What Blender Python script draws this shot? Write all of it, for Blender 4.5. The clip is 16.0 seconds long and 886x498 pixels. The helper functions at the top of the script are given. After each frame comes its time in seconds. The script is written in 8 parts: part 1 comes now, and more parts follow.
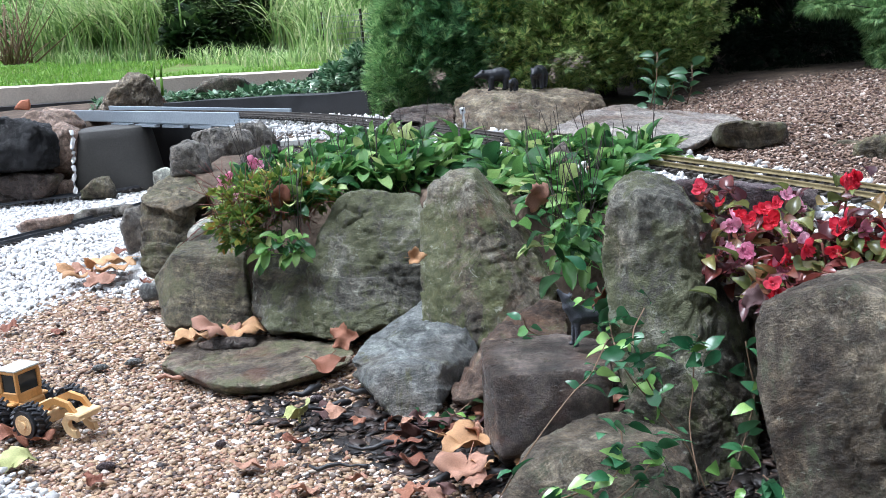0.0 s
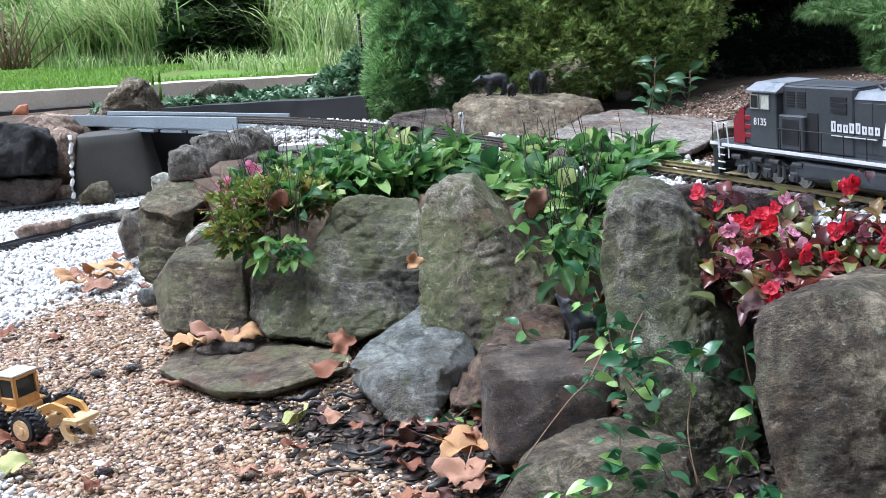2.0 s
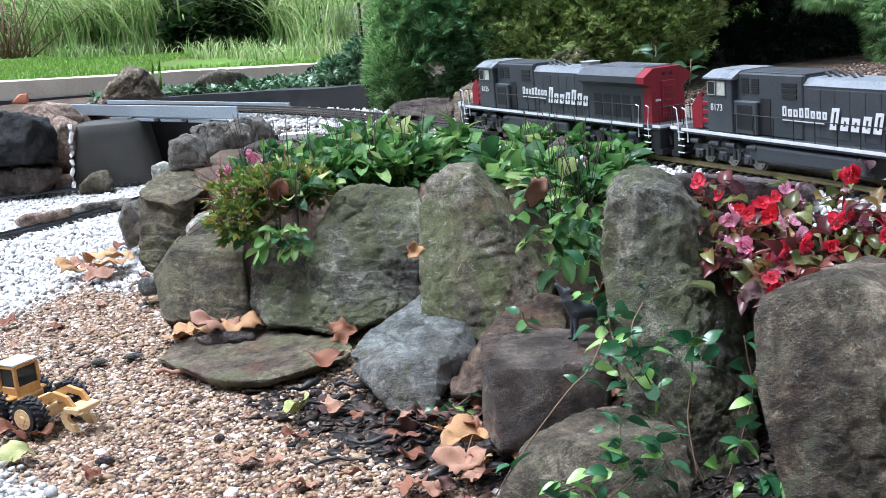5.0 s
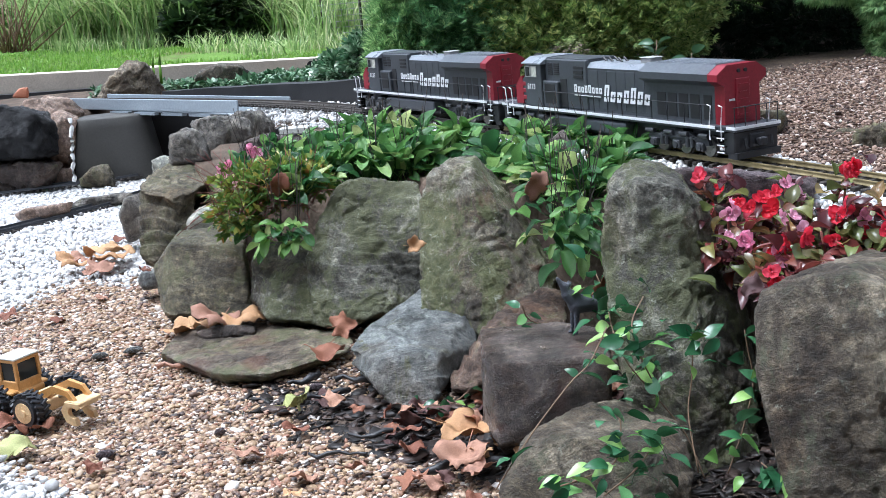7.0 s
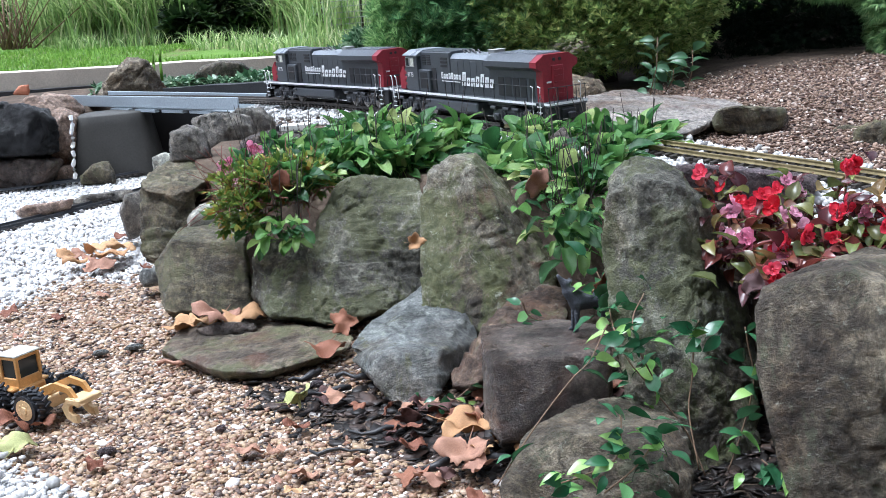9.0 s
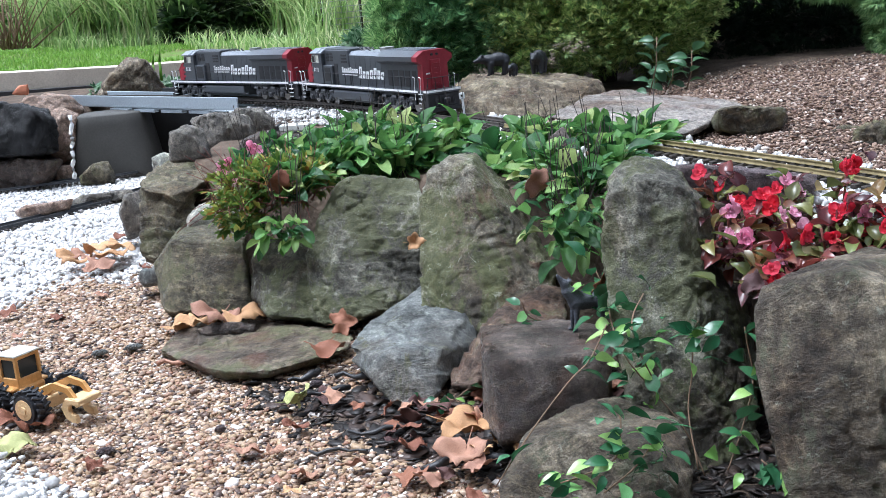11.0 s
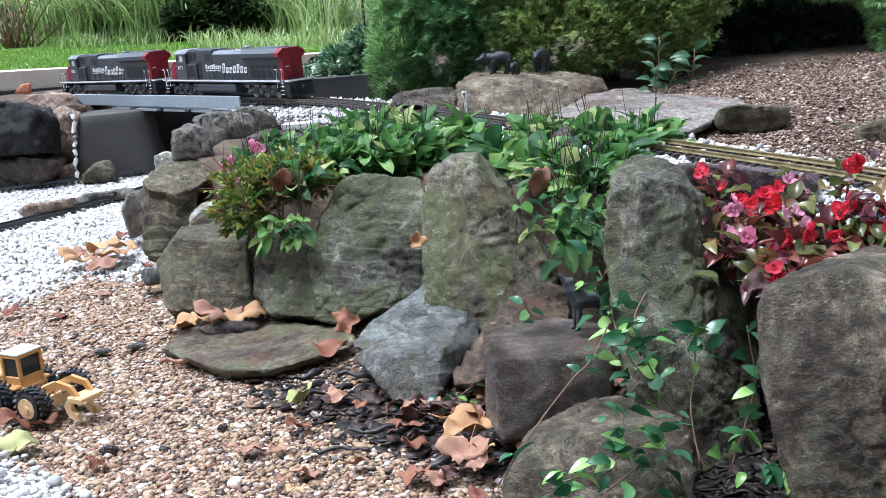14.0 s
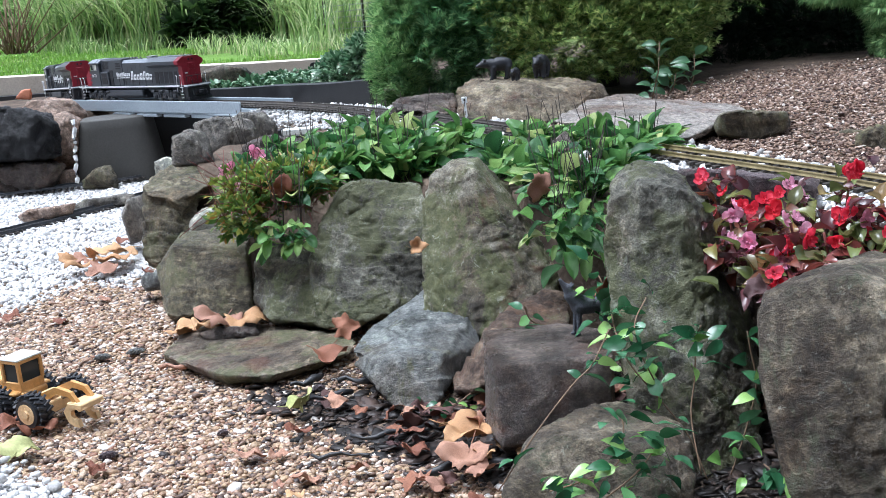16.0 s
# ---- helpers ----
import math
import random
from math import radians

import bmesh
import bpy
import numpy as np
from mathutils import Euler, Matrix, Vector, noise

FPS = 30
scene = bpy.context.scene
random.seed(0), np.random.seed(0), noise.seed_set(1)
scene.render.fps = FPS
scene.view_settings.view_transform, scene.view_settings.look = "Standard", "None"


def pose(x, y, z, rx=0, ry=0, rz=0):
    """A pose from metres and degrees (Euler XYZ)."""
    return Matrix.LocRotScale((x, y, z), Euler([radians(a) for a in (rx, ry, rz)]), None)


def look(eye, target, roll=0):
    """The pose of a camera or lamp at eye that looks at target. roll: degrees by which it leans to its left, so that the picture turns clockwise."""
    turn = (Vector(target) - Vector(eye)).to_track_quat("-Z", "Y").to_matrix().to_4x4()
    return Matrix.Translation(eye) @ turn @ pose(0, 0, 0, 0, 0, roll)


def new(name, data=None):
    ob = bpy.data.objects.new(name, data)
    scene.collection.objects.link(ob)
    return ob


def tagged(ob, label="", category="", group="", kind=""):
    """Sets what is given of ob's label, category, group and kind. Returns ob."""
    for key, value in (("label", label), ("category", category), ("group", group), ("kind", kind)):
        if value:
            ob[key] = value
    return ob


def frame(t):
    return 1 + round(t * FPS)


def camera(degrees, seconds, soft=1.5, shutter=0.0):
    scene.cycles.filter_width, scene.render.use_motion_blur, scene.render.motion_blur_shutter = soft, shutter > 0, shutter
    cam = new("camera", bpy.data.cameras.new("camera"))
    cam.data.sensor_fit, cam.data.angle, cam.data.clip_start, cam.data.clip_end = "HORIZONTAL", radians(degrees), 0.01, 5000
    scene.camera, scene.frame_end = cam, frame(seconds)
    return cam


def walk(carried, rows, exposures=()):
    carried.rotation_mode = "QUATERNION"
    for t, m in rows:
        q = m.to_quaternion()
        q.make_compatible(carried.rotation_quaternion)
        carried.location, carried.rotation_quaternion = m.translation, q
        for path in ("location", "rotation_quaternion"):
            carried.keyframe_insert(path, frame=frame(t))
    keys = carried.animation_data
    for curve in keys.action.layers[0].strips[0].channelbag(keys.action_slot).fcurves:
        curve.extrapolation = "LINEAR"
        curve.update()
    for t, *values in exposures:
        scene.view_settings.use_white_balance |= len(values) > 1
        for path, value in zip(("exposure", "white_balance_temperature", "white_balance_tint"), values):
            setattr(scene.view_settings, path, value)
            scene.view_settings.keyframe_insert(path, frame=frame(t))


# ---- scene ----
# ---- camera: held by hand, nearly still ----
cam = camera(41.93, 16.0, soft=0.8)
# seconds, sideways and upward drift of the picture in degrees
SWAY = [(0, 0.000, 0.000), (0.5, -0.002, 0.070), (1, -0.010, 0.159), (1.5, -0.046, 0.242), (2, -0.086, 0.246), (2.5, -0.086, 0.199), (3, -0.086, 0.070), (3.5, -0.086, 0.043), (4, -0.086, -0.015), (6.5, -0.040, -0.600), (7, -0.040, -0.581), (7.5, -0.077, -0.557), (8, -0.084, -0.561), (8.5, -0.084, -0.600), (9, -0.010, -0.725), (11.5, -0.040, -0.725), (12, 0.000, -0.682), (12.5, 0.039, -0.717), (13, 0.082, -0.776), (13.5, 0.088, -0.834), (14, 0.080, -0.792), (14.5, 0.082, -0.737), (15, 0.084, -0.674), (15.5, 0.079, -0.577), (16, 0.088, -0.515)]
BASE = pose(0, 0, 0.60, 90 - 12.6, 0, 0) @ pose(0, 0, 0, 0, 0, -5.28)
walk(cam, [(t, BASE @ pose(0, 0, 0, v, h, 0)) for t, h, v in SWAY], exposures=[(0, 1.1, 5500, 9), (16, 1.1, 5500, 9)])

# ---- light: overcast late-autumn day ----
world = bpy.data.worlds.new("overcast")
scene.world = world
world.use_nodes = True
wn, wl = world.node_tree.nodes, world.node_tree.links
wn.clear()
sky = wn.new("ShaderNodeTexSky")
sky.sky_type, sky.sun_disc = "NISHITA", False
sky.sun_elevation, sky.sun_rotation = radians(73), radians(-83)
sky.air_density, sky.dust_density, sky.ozone_density = 1.0, 6.0, 1.0
bw = wn.new("ShaderNodeHueSaturation")
bw.inputs["Saturation"].default_value = 0.35
bg = wn.new("ShaderNodeBackground")
bg.inputs["Strength"].default_value = 0.118
wo = wn.new("ShaderNodeOutputWorld")
wl.new(sky.outputs[0], bw.inputs["Color"])
wl.new(bw.outputs[0], bg.inputs["Color"])
wl.new(bg.outputs[0], wo.inputs["Surface"])
sun = new("sun", bpy.data.lights.new("sun", "SUN"))
sun.data.energy, sun.data.angle, sun.data.color = 1.95, radians(35), (1.0, 0.98, 0.95)
sun.matrix_world = look((-1.6, 1.7, 5.4), (0, 1.5, 0))


# ---- materials ----
def nodes_of(name, rough=0.8, spec=0.5, metal=0.0):
    m = bpy.data.materials.new(name)
    m.use_nodes = True
    n, l = m.node_tree.nodes, m.node_tree.links
    b = n["Principled BSDF"]
    b.inputs["Roughness"].default_value = rough
    b.inputs["Specular IOR Level"].default_value = spec
    b.inputs["Metallic"].default_value = metal
    return m, n, l, b


def ramp(n, l, src, stops):
    r = n.new("ShaderNodeValToRGB")
    e = r.color_ramp.elements
    while len(e) < len(stops):
        e.new(0.5)
    for k, (p, c) in enumerate(stops):
        e[k].position, e[k].color = p, (*c, 1)
    l.new(src, r.inputs["Fac"])
    return r.outputs["Color"]


def noise_tex(n, l, co, scale, detail=8, rough=0.6, dist=0.0):
    t = n.new("ShaderNodeTexNoise")
    t.inputs["Scale"].default_value, t.inputs["Detail"].default_value = scale, detail
    t.inputs["Roughness"].default_value, t.inputs["Distortion"].default_value = rough, dist
    l.new(co, t.inputs["Vector"])
    return t.outputs["Fac"]


def mixed(n, l, fac, a, b, blend="MIX"):
    x = n.new("ShaderNodeMix")
    x.data_type, x.blend_type = "RGBA", blend
    for sock, v in ((x.inputs["Factor"], fac), (x.inputs["A"], a), (x.inputs["B"], b)):
        if isinstance(v, (int, float)):
            sock.default_value = v
        elif isinstance(v, tuple):
            sock.default_value = (*v, 1)
        else:
            l.new(v, sock)
    return x.outputs["Result"]


def bump(n, l, b, height, strength=0.5, dist=0.002):
    u = n.new("ShaderNodeBump")
    u.inputs["Strength"].default_value, u.inputs["Distance"].default_value = strength, dist
    l.new(height, u.inputs["Height"])
    l.new(u.outputs["Normal"], b.inputs["Normal"])


def coords(n, kind="Object"):
    return n.new("ShaderNodeTexCoord").outputs[kind]


def stone_mat(name, dark, mid, light, moss=(0.095, 0.094, 0.05), moss_amt=0.5, lichen=0.4, rough=0.58, rust=0.0):
    """Weathered stone: mottled body, moss in broad patches, pale lichen, pits."""
    m, n, l, b = nodes_of(name, rough, 0.45)
    co = coords(n)
    big = noise_tex(n, l, co, 13, 14, 0.76, 0.5)
    fine = noise_tex(n, l, co, 75, 8, 0.7)
    grit = noise_tex(n, l, co, 330, 4, 0.7)
    c = ramp(n, l, big, [(0.40, dark), (0.5, mid), (0.60, light)])
    broad = noise_tex(n, l, co, 5.5, 6, 0.6, 0.8)
    c = mixed(n, l, 0.8, c, ramp(n, l, broad, [(0.38, (0.66, 0.56, 0.48)), (0.5, (1, 1, 1)), (0.62, (1.25, 1.25, 1.2))]), "MULTIPLY")
    c = mixed(n, l, 0.5, c, ramp(n, l, fine, [(0.33, (0.22,) * 3), (0.5, (1.25,) * 3), (0.66, (2.7, 2.65, 2.5))]), "MULTIPLY")
    vo = n.new("ShaderNodeTexVoronoi")
    vo.feature = "DISTANCE_TO_EDGE"
    vo.inputs["Scale"].default_value = 6.5
    warp = n.new("ShaderNodeVectorMath")
    warp.operation = "ADD"
    wob = n.new("ShaderNodeTexNoise")
    wob.inputs["Scale"].default_value, wob.inputs["Detail"].default_value = 9.0, 6.0
    l.new(co, wob.inputs["Vector"])
    amt = n.new("ShaderNodeVectorMath")
    amt.operation = "SCALE"
    amt.inputs["Scale"].default_value = 0.16
    l.new(wob.outputs["Color"], amt.inputs[0])
    l.new(co, warp.inputs[0])
    l.new(amt.outputs[0], warp.inputs[1])
    l.new(warp.outputs[0], vo.inputs["Vector"])
    crack = ramp(n, l, vo.outputs["Distance"], [(0.0, (0.25,) * 3), (0.03, (1.0,) * 3)])
    c = mixed(n, l, mixed(n, l, 1.0, (0.8,) * 3, ramp(n, l, broad, [(0.45, (0, 0, 0)), (0.6, (1, 1, 1))]), "MULTIPLY"), c, mixed(n, l, 1.0, c, crack, "MULTIPLY"))
    c = mixed(n, l, 0.28, c, ramp(n, l, grit, [(0.36, (0.4,) * 3), (0.5, (1.25,) * 3), (0.64, (2.4,) * 3)]), "MULTIPLY")
    st = n.new("ShaderNodeMapping")
    st.inputs["Scale"].default_value = (1.0, 1.0, 0.55)
    l.new(co, st.inputs["Vector"])
    mo = noise_tex(n, l, st.outputs[0], 13, 14, 0.80, 0.4)
    k = moss_amt * 0.24
    c = mixed(n, l, ramp(n, l, mo, [(0.60 - k, (0, 0, 0)), (0.66 - k, (0.8,) * 3)]), c, mixed(n, l, fine, (moss[0] * 0.2, moss[1] * 0.2, moss[2] * 0.2), (moss[0] * 2.3, moss[1] * 2.3, moss[2] * 2.3)))
    if rust:
        ru = noise_tex(n, l, co, 7.7, 6, 0.6, 1.5)
        c = mixed(n, l, ramp(n, l, ru, [(0.55, (0, 0, 0)), (0.66, (rust,) * 3)]), c, (0.15, 0.065, 0.045))
    li = noise_tex(n, l, co, 42, 12, 0.78, 0.4)
    c = mixed(n, l, ramp(n, l, li, [(0.59, (0, 0, 0)), (0.615, (lichen * 0.75,) * 3)]), c, (0.46, 0.48, 0.40))
    wet = noise_tex(n, l, co, 16, 5, 0.6)
    hs = n.new("ShaderNodeHueSaturation")
    hs.inputs["Saturation"].default_value, hs.inputs["Value"].default_value = 1.12, 1.12
    l.new(c, hs.inputs["Color"])
    l.new(hs.outputs[0], b.inputs["Base Color"])
    l.new(ramp(n, l, wet, [(0.35, (rough - 0.22,) * 3), (0.65, (min(rough + 0.15, 1),) * 3)]), b.inputs["Roughness"])
    bump(n, l, b, mixed(n, l, 0.5, fine, grit), 1.0, 0.016)
    return m


def mottled(name, a, c, scale=20, rough=0.7, bump_h=0.0, metal=0.0, spec=0.5, fine=160):
    m, n, l, b = nodes_of(name, rough, spec, metal)
    co = coords(n)
    f, g = noise_tex(n, l, co, scale, 8, 0.6), noise_tex(n, l, co, fine, 5, 0.7)
    col = mixed(n, l, 0.35, ramp(n, l, f, [(0.3, a), (0.7, c)]), ramp(n, l, g, [(0.25, (0.4,) * 3), (0.75, (1.6,) * 3)]), "MULTIPLY")
    l.new(col, b.inputs["Base Color"])
    l.new(ramp(n, l, f, [(0.3, (max(rough - 0.12, 0.05),) * 3), (0.7, (min(rough + 0.12, 1),) * 3)]), b.inputs["Roughness"])
    if bump_h:
        bump(n, l, b, mixed(n, l, 0.5, f, g), 0.8, bump_h)
    return m


def chips_mat(name, stops, rough=0.65, spec=0.4, bump_h=0.001, speck=0.5):
    """Small stones: every stone takes one of the colours, with its own mottling."""
    m, n, l, b = nodes_of(name, rough, spec)
    rnd = n.new("ShaderNodeNewGeometry").outputs["Random Per Island"]
    c = ramp(n, l, rnd, stops)
    f = noise_tex(n, l, coords(n), 260, 6, 0.7)
    c = mixed(n, l, speck, c, ramp(n, l, f, [(0.3, (0.45,) * 3), (0.7, (1.35,) * 3)]), "MULTIPLY")
    l.new(c, b.inputs["Base Color"])
    bump(n, l, b, f, 0.6, bump_h)
    return m


def leaf_mat(name, stops, rough=0.38, glow=0.3, island=True, spec=0.5, vein=0.0):
    """Leaves: each its own shade, partly letting light through."""
    m, n, l, b = nodes_of(name, rough, spec)
    if island:
        rnd = n.new("ShaderNodeNewGeometry").outputs["Random Per Island"]
    else:
        rnd = n.new("ShaderNodeObjectInfo").outputs["Random"]
    c = ramp(n, l, rnd, stops)
    co = coords(n)
    f = noise_tex(n, l, co, 45, 6, 0.65)
    c = mixed(n, l, 0.6, c, ramp(n, l, f, [(0.25, (0.55,) * 3), (0.75, (1.4,) * 3)]), "MULTIPLY")
    if vein:
        w = n.new("ShaderNodeTexWave")
        w.bands_direction = "X"
        w.inputs["Scale"].default_value, w.inputs["Distortion"].default_value = vein, 1.5
        l.new(co, w.inputs["Vector"])
        c = mixed(n, l, 0.25, c, ramp(n, l, w.outputs["Fac"], [(0.0, (0.6,) * 3), (0.3, (1.1,) * 3)]), "MULTIPLY")
        bump(n, l, b, w.outputs["Fac"], 0.35, 0.001)
    l.new(c, b.inputs["Base Color"])
    tr = n.new("ShaderNodeBsdfTranslucent")
    l.new(c, tr.inputs["Color"])
    mx = n.new("ShaderNodeMixShader")
    mx.inputs["Fac"].default_value = glow
    l.new(b.outputs[0], mx.inputs[1])
    l.new(tr.outputs[0], mx.inputs[2])
    l.new(mx.outputs[0], n["Material Output"].inputs["Surface"])
    return m


def plain(name, c, rough=0.5, metal=0.0, spec=0.5):
    m, n, l, b = nodes_of(name, rough, spec, metal)
    f = noise_tex(n, l, coords(n), 60, 6, 0.65)
    l.new(mixed(n, l, 0.3, c, ramp(n, l, f, [(0.3, (0.6,) * 3), (0.7, (1.3,) * 3)]), "MULTIPLY"), b.inputs["Base Color"])
    l.new(ramp(n, l, f, [(0.3, (max(rough - 0.1, 0.03),) * 3), (0.7, (min(rough + 0.12, 1),) * 3)]), b.inputs["Roughness"])
    return m


# ---- building helpers ----
def part(name, bm, material, parent=None, label="", smooth=False, category="", group="", kind=""):
    me = bpy.data.meshes.new(name)
    bm.to_mesh(me)
    bm.free()
    if smooth:
        me.polygons.foreach_set("use_smooth", [True] * len(me.polygons))
    me.materials.append(material)
    ob = new(name, me)
    ob.parent = parent
    return tagged(ob, label, category, group, kind)


def np_mesh(name, verts, faces, material, smooth=True):
    """A mesh from arrays: verts (n, 3), faces (m, 3 or 4)."""
    me = bpy.data.meshes.new(name)
    k = faces.shape[1]
    me.vertices.add(len(verts))
    me.vertices.foreach_set("co", np.ascontiguousarray(verts, dtype=np.float32).ravel())
    me.loops.add(faces.size)
    me.loops.foreach_set("vertex_index", np.ascontiguousarray(faces, dtype=np.int32).ravel())
    me.polygons.add(len(faces))
    me.polygons.foreach_set("loop_start", np.arange(0, faces.size, k, dtype=np.int32))
    me.polygons.foreach_set("loop_total", np.full(len(faces), k, dtype=np.int32))
    if smooth:
        me.polygons.foreach_set("use_smooth", np.ones(len(faces), dtype=bool))
    me.update(calc_edges=True)
    me.validate()
    me.materials.append(material)
    return me


def spread(tv, tf, mats):
    """Copies of a template (verts, faces), one for each 3x4 row matrix; returns joined arrays."""
    n, k = len(mats), len(tv)
    v = np.einsum("nij,kj->nki", mats[:, :, :3], tv) + mats[:, None, :, 3]
    f = tf[None] + (np.arange(n) * k)[:, None, None]
    return v.reshape(-1, 3), f.reshape(-1, tf.shape[1])


def turns(rng, n, tilt=np.pi, spin=True):
    """Random rotation matrices; tilt limits how far the z axis leans."""
    a, t, s = rng.uniform(0, 2 * np.pi, n), rng.uniform(-tilt, tilt, n), rng.uniform(0, 2 * np.pi, n)
    def rz(q):
        o = np.zeros((n, 3, 3)); o[:, 0, 0] = o[:, 1, 1] = np.cos(q); o[:, 1, 0] = np.sin(q); o[:, 0, 1] = -np.sin(q); o[:, 2, 2] = 1
        return o
    rx = np.zeros((n, 3, 3)); rx[:, 1, 1] = rx[:, 2, 2] = np.cos(t); rx[:, 2, 1] = np.sin(t); rx[:, 1, 2] = -np.sin(t); rx[:, 0, 0] = 1
    return rz(a) @ rx @ rz(s)


def boxed(bm, x0, x1, y0, y1, z0, z1, bev=0.0, seg=1):
    g = bmesh.ops.create_cube(bm, size=1)["verts"]
    for v in g:
        v.co = ((x0 + x1) / 2 + v.co.x * (x1 - x0), (y0 + y1) / 2 + v.co.y * (y1 - y0), (z0 + z1) / 2 + v.co.z * (z1 - z0))
    if bev:
        es = list({e for v in g for e in v.link_edges})
        bmesh.ops.bevel(bm, geom=es, offset=bev, segments=seg, affect="EDGES", profile=0.5)
    return g


def rod(bm, a, b, r, r2=None, seg=8):
    """A round bar from a to b."""
    a, b = Vector(a), Vector(b)
    d = b - a
    m = Matrix.Translation((a + b) / 2) @ d.to_track_quat("Z", "Y").to_matrix().to_4x4()
    return bmesh.ops.create_cone(bm, cap_ends=True, segments=seg, radius1=r, radius2=r if r2 is None else r2, depth=d.length, matrix=m)["verts"]


def bent(bm, pts, r, seg=6):
    """One continuous tube along the points; r may be a list."""
    pts = [Vector(p) for p in pts]
    rs = r if isinstance(r, (list, tuple)) else [r] * len(pts)
    prev = None
    for k, p in enumerate(pts):
        d = (pts[min(k + 1, len(pts) - 1)] - pts[max(k - 1, 0)]).normalized()
        q = d.to_track_quat("Z", "Y").to_matrix()
        ring = [bm.verts.new(p + q @ Vector((rs[k] * math.cos(6.2832 * j / seg), rs[k] * math.sin(6.2832 * j / seg), 0))) for j in range(seg)]
        if prev:
            for j in range(seg):
                bm.faces.new((prev[j], prev[(j + 1) % seg], ring[(j + 1) % seg], ring[j]))
        else:
            bm.faces.new(ring[::-1])
        prev = ring
    bm.faces.new(prev)


def prism(bm, outline, y0, y1, axis="y"):
    """A solid with an outline in the x-z plane, from y0 to y1."""
    a = [bm.verts.new((x, y0, z)) for x, z in outline]
    b = [bm.verts.new((x, y1, z)) for x, z in outline]
    bm.faces.new(a), bm.faces.new(b[::-1])
    for k in range(len(a)):
        j = (k + 1) % len(a)
        bm.faces.new((a[j], a[k], b[k], b[j]))
    bmesh.ops.recalc_face_normals(bm, faces=bm.faces[:])


def smoothstep(a, b, x):
    t = np.clip((x - a) / (b - a), 0, 1)
    return t * t * (3 - 2 * t)


# ---- the stones' shape ----
def rock(name, place, front, back, depth, material, label, seed=0, rough=1.0, size=0.008, group="", lean=0.0, category="rock", soften=1, layers=0.0, facets=6, fall=0.0):
    """A quarried or field stone: the hull of a front and a back outline (across, up), rounded, then broken up by layered relief."""
    rng = random.Random(seed)
    bm = bmesh.new()
    cx = sum(p[0] for p in front) / len(front)
    cz = sum(p[1] for p in front) / len(front)
    for x, z in front:
        bm.verts.new((cx + (x - cx) * 0.90, -0.0, cz + (z - cz) * 0.91))
        deep = depth * rng.uniform(0.10, 0.30)
        bm.verts.new((x, deep, z - fall * deep))
    for x, z in back:
        bm.verts.new((x, depth * rng.uniform(0.85, 1.0), z))
    hull = bmesh.ops.convex_hull(bm, input=bm.verts[:])
    inside = [v for v in bm.verts if not v.link_faces]
    bmesh.ops.delete(bm, geom=inside, context="VERTS")
    for _ in range(9):
        long = [e for e in bm.edges if e.calc_length() > size * 1.5]
        if not long:
            break
        bmesh.ops.subdivide_edges(bm, edges=long, cuts=1)
        bmesh.ops.triangulate(bm, faces=[f for f in bm.faces if len(f.verts) > 3])
    mid_pt = sum((v.co for v in bm.verts), Vector()) / len(bm.verts)
    for _ in range(facets):
        nn = Vector((rng.gauss(0, 0.8), -abs(rng.gauss(0, 1)) - 0.25, rng.gauss(0.15, 0.8))).normalized()
        reach = max(nn.dot(v.co - mid_pt) for v in bm.verts) * rng.uniform(0.82, 0.94)
        for v in bm.verts:
            over = nn.dot(v.co - mid_pt) - reach
            if over > 0:
                v.co -= nn * over
    for _ in range(soften):
        bmesh.ops.smooth_vert(bm, verts=bm.verts, factor=0.5, use_axis_x=True, use_axis_y=True, use_axis_z=True)
    bm.normal_update()
    span = max(max(v.co.x for v in bm.verts) - min(v.co.x for v in bm.verts), 0.05)
    off = Vector((seed * 3.7, seed * 1.9, seed * 5.3))
    amp = rough * min(span, 0.3)
    q = 3.2 / min(span, 0.35)
    swell = 0.004 * min(span, 0.3) + size * 0.1
    moved = []
    for v in bm.verts:
        p = v.co + off
        big = noise.fractal(p * q, 1.0, 2.0, 3)
        chip = noise.voronoi(p * q * 0.9 + Vector((big, 0, big)) * 0.25)[0]
        crack = -max(0.0, 1 - (chip[1] - chip[0]) / 0.07)
        ledge = noise.noise(p * q * 1.3)
        ledge = round(ledge * 5) / 5 * 0.6 + ledge * 0.4
        mid = noise.fractal(p * q * 4.5, 0.9, 2.1, 4)
        pit = noise.fractal(p * q * 14, 0.8, 2.2, 3)
        d = swell + amp * (0.014 * big + 0.020 * ledge + 0.026 * crack + 0.020 * mid + 0.012 * pit)
        if layers:
            band = noise.noise(Vector((p.x * q * 0.6, p.y * q * 0.6, p.z * q * 7)))
            d += amp * layers * band
        moved.append((v, v.normal * d))
    for v, d in moved:
        v.co += d
    ob = part(name, bm, material, None, label, True, category, group)
    ob.location = place
    if lean:
        ob.rotation_euler = (0, radians(lean), 0)
    return ob


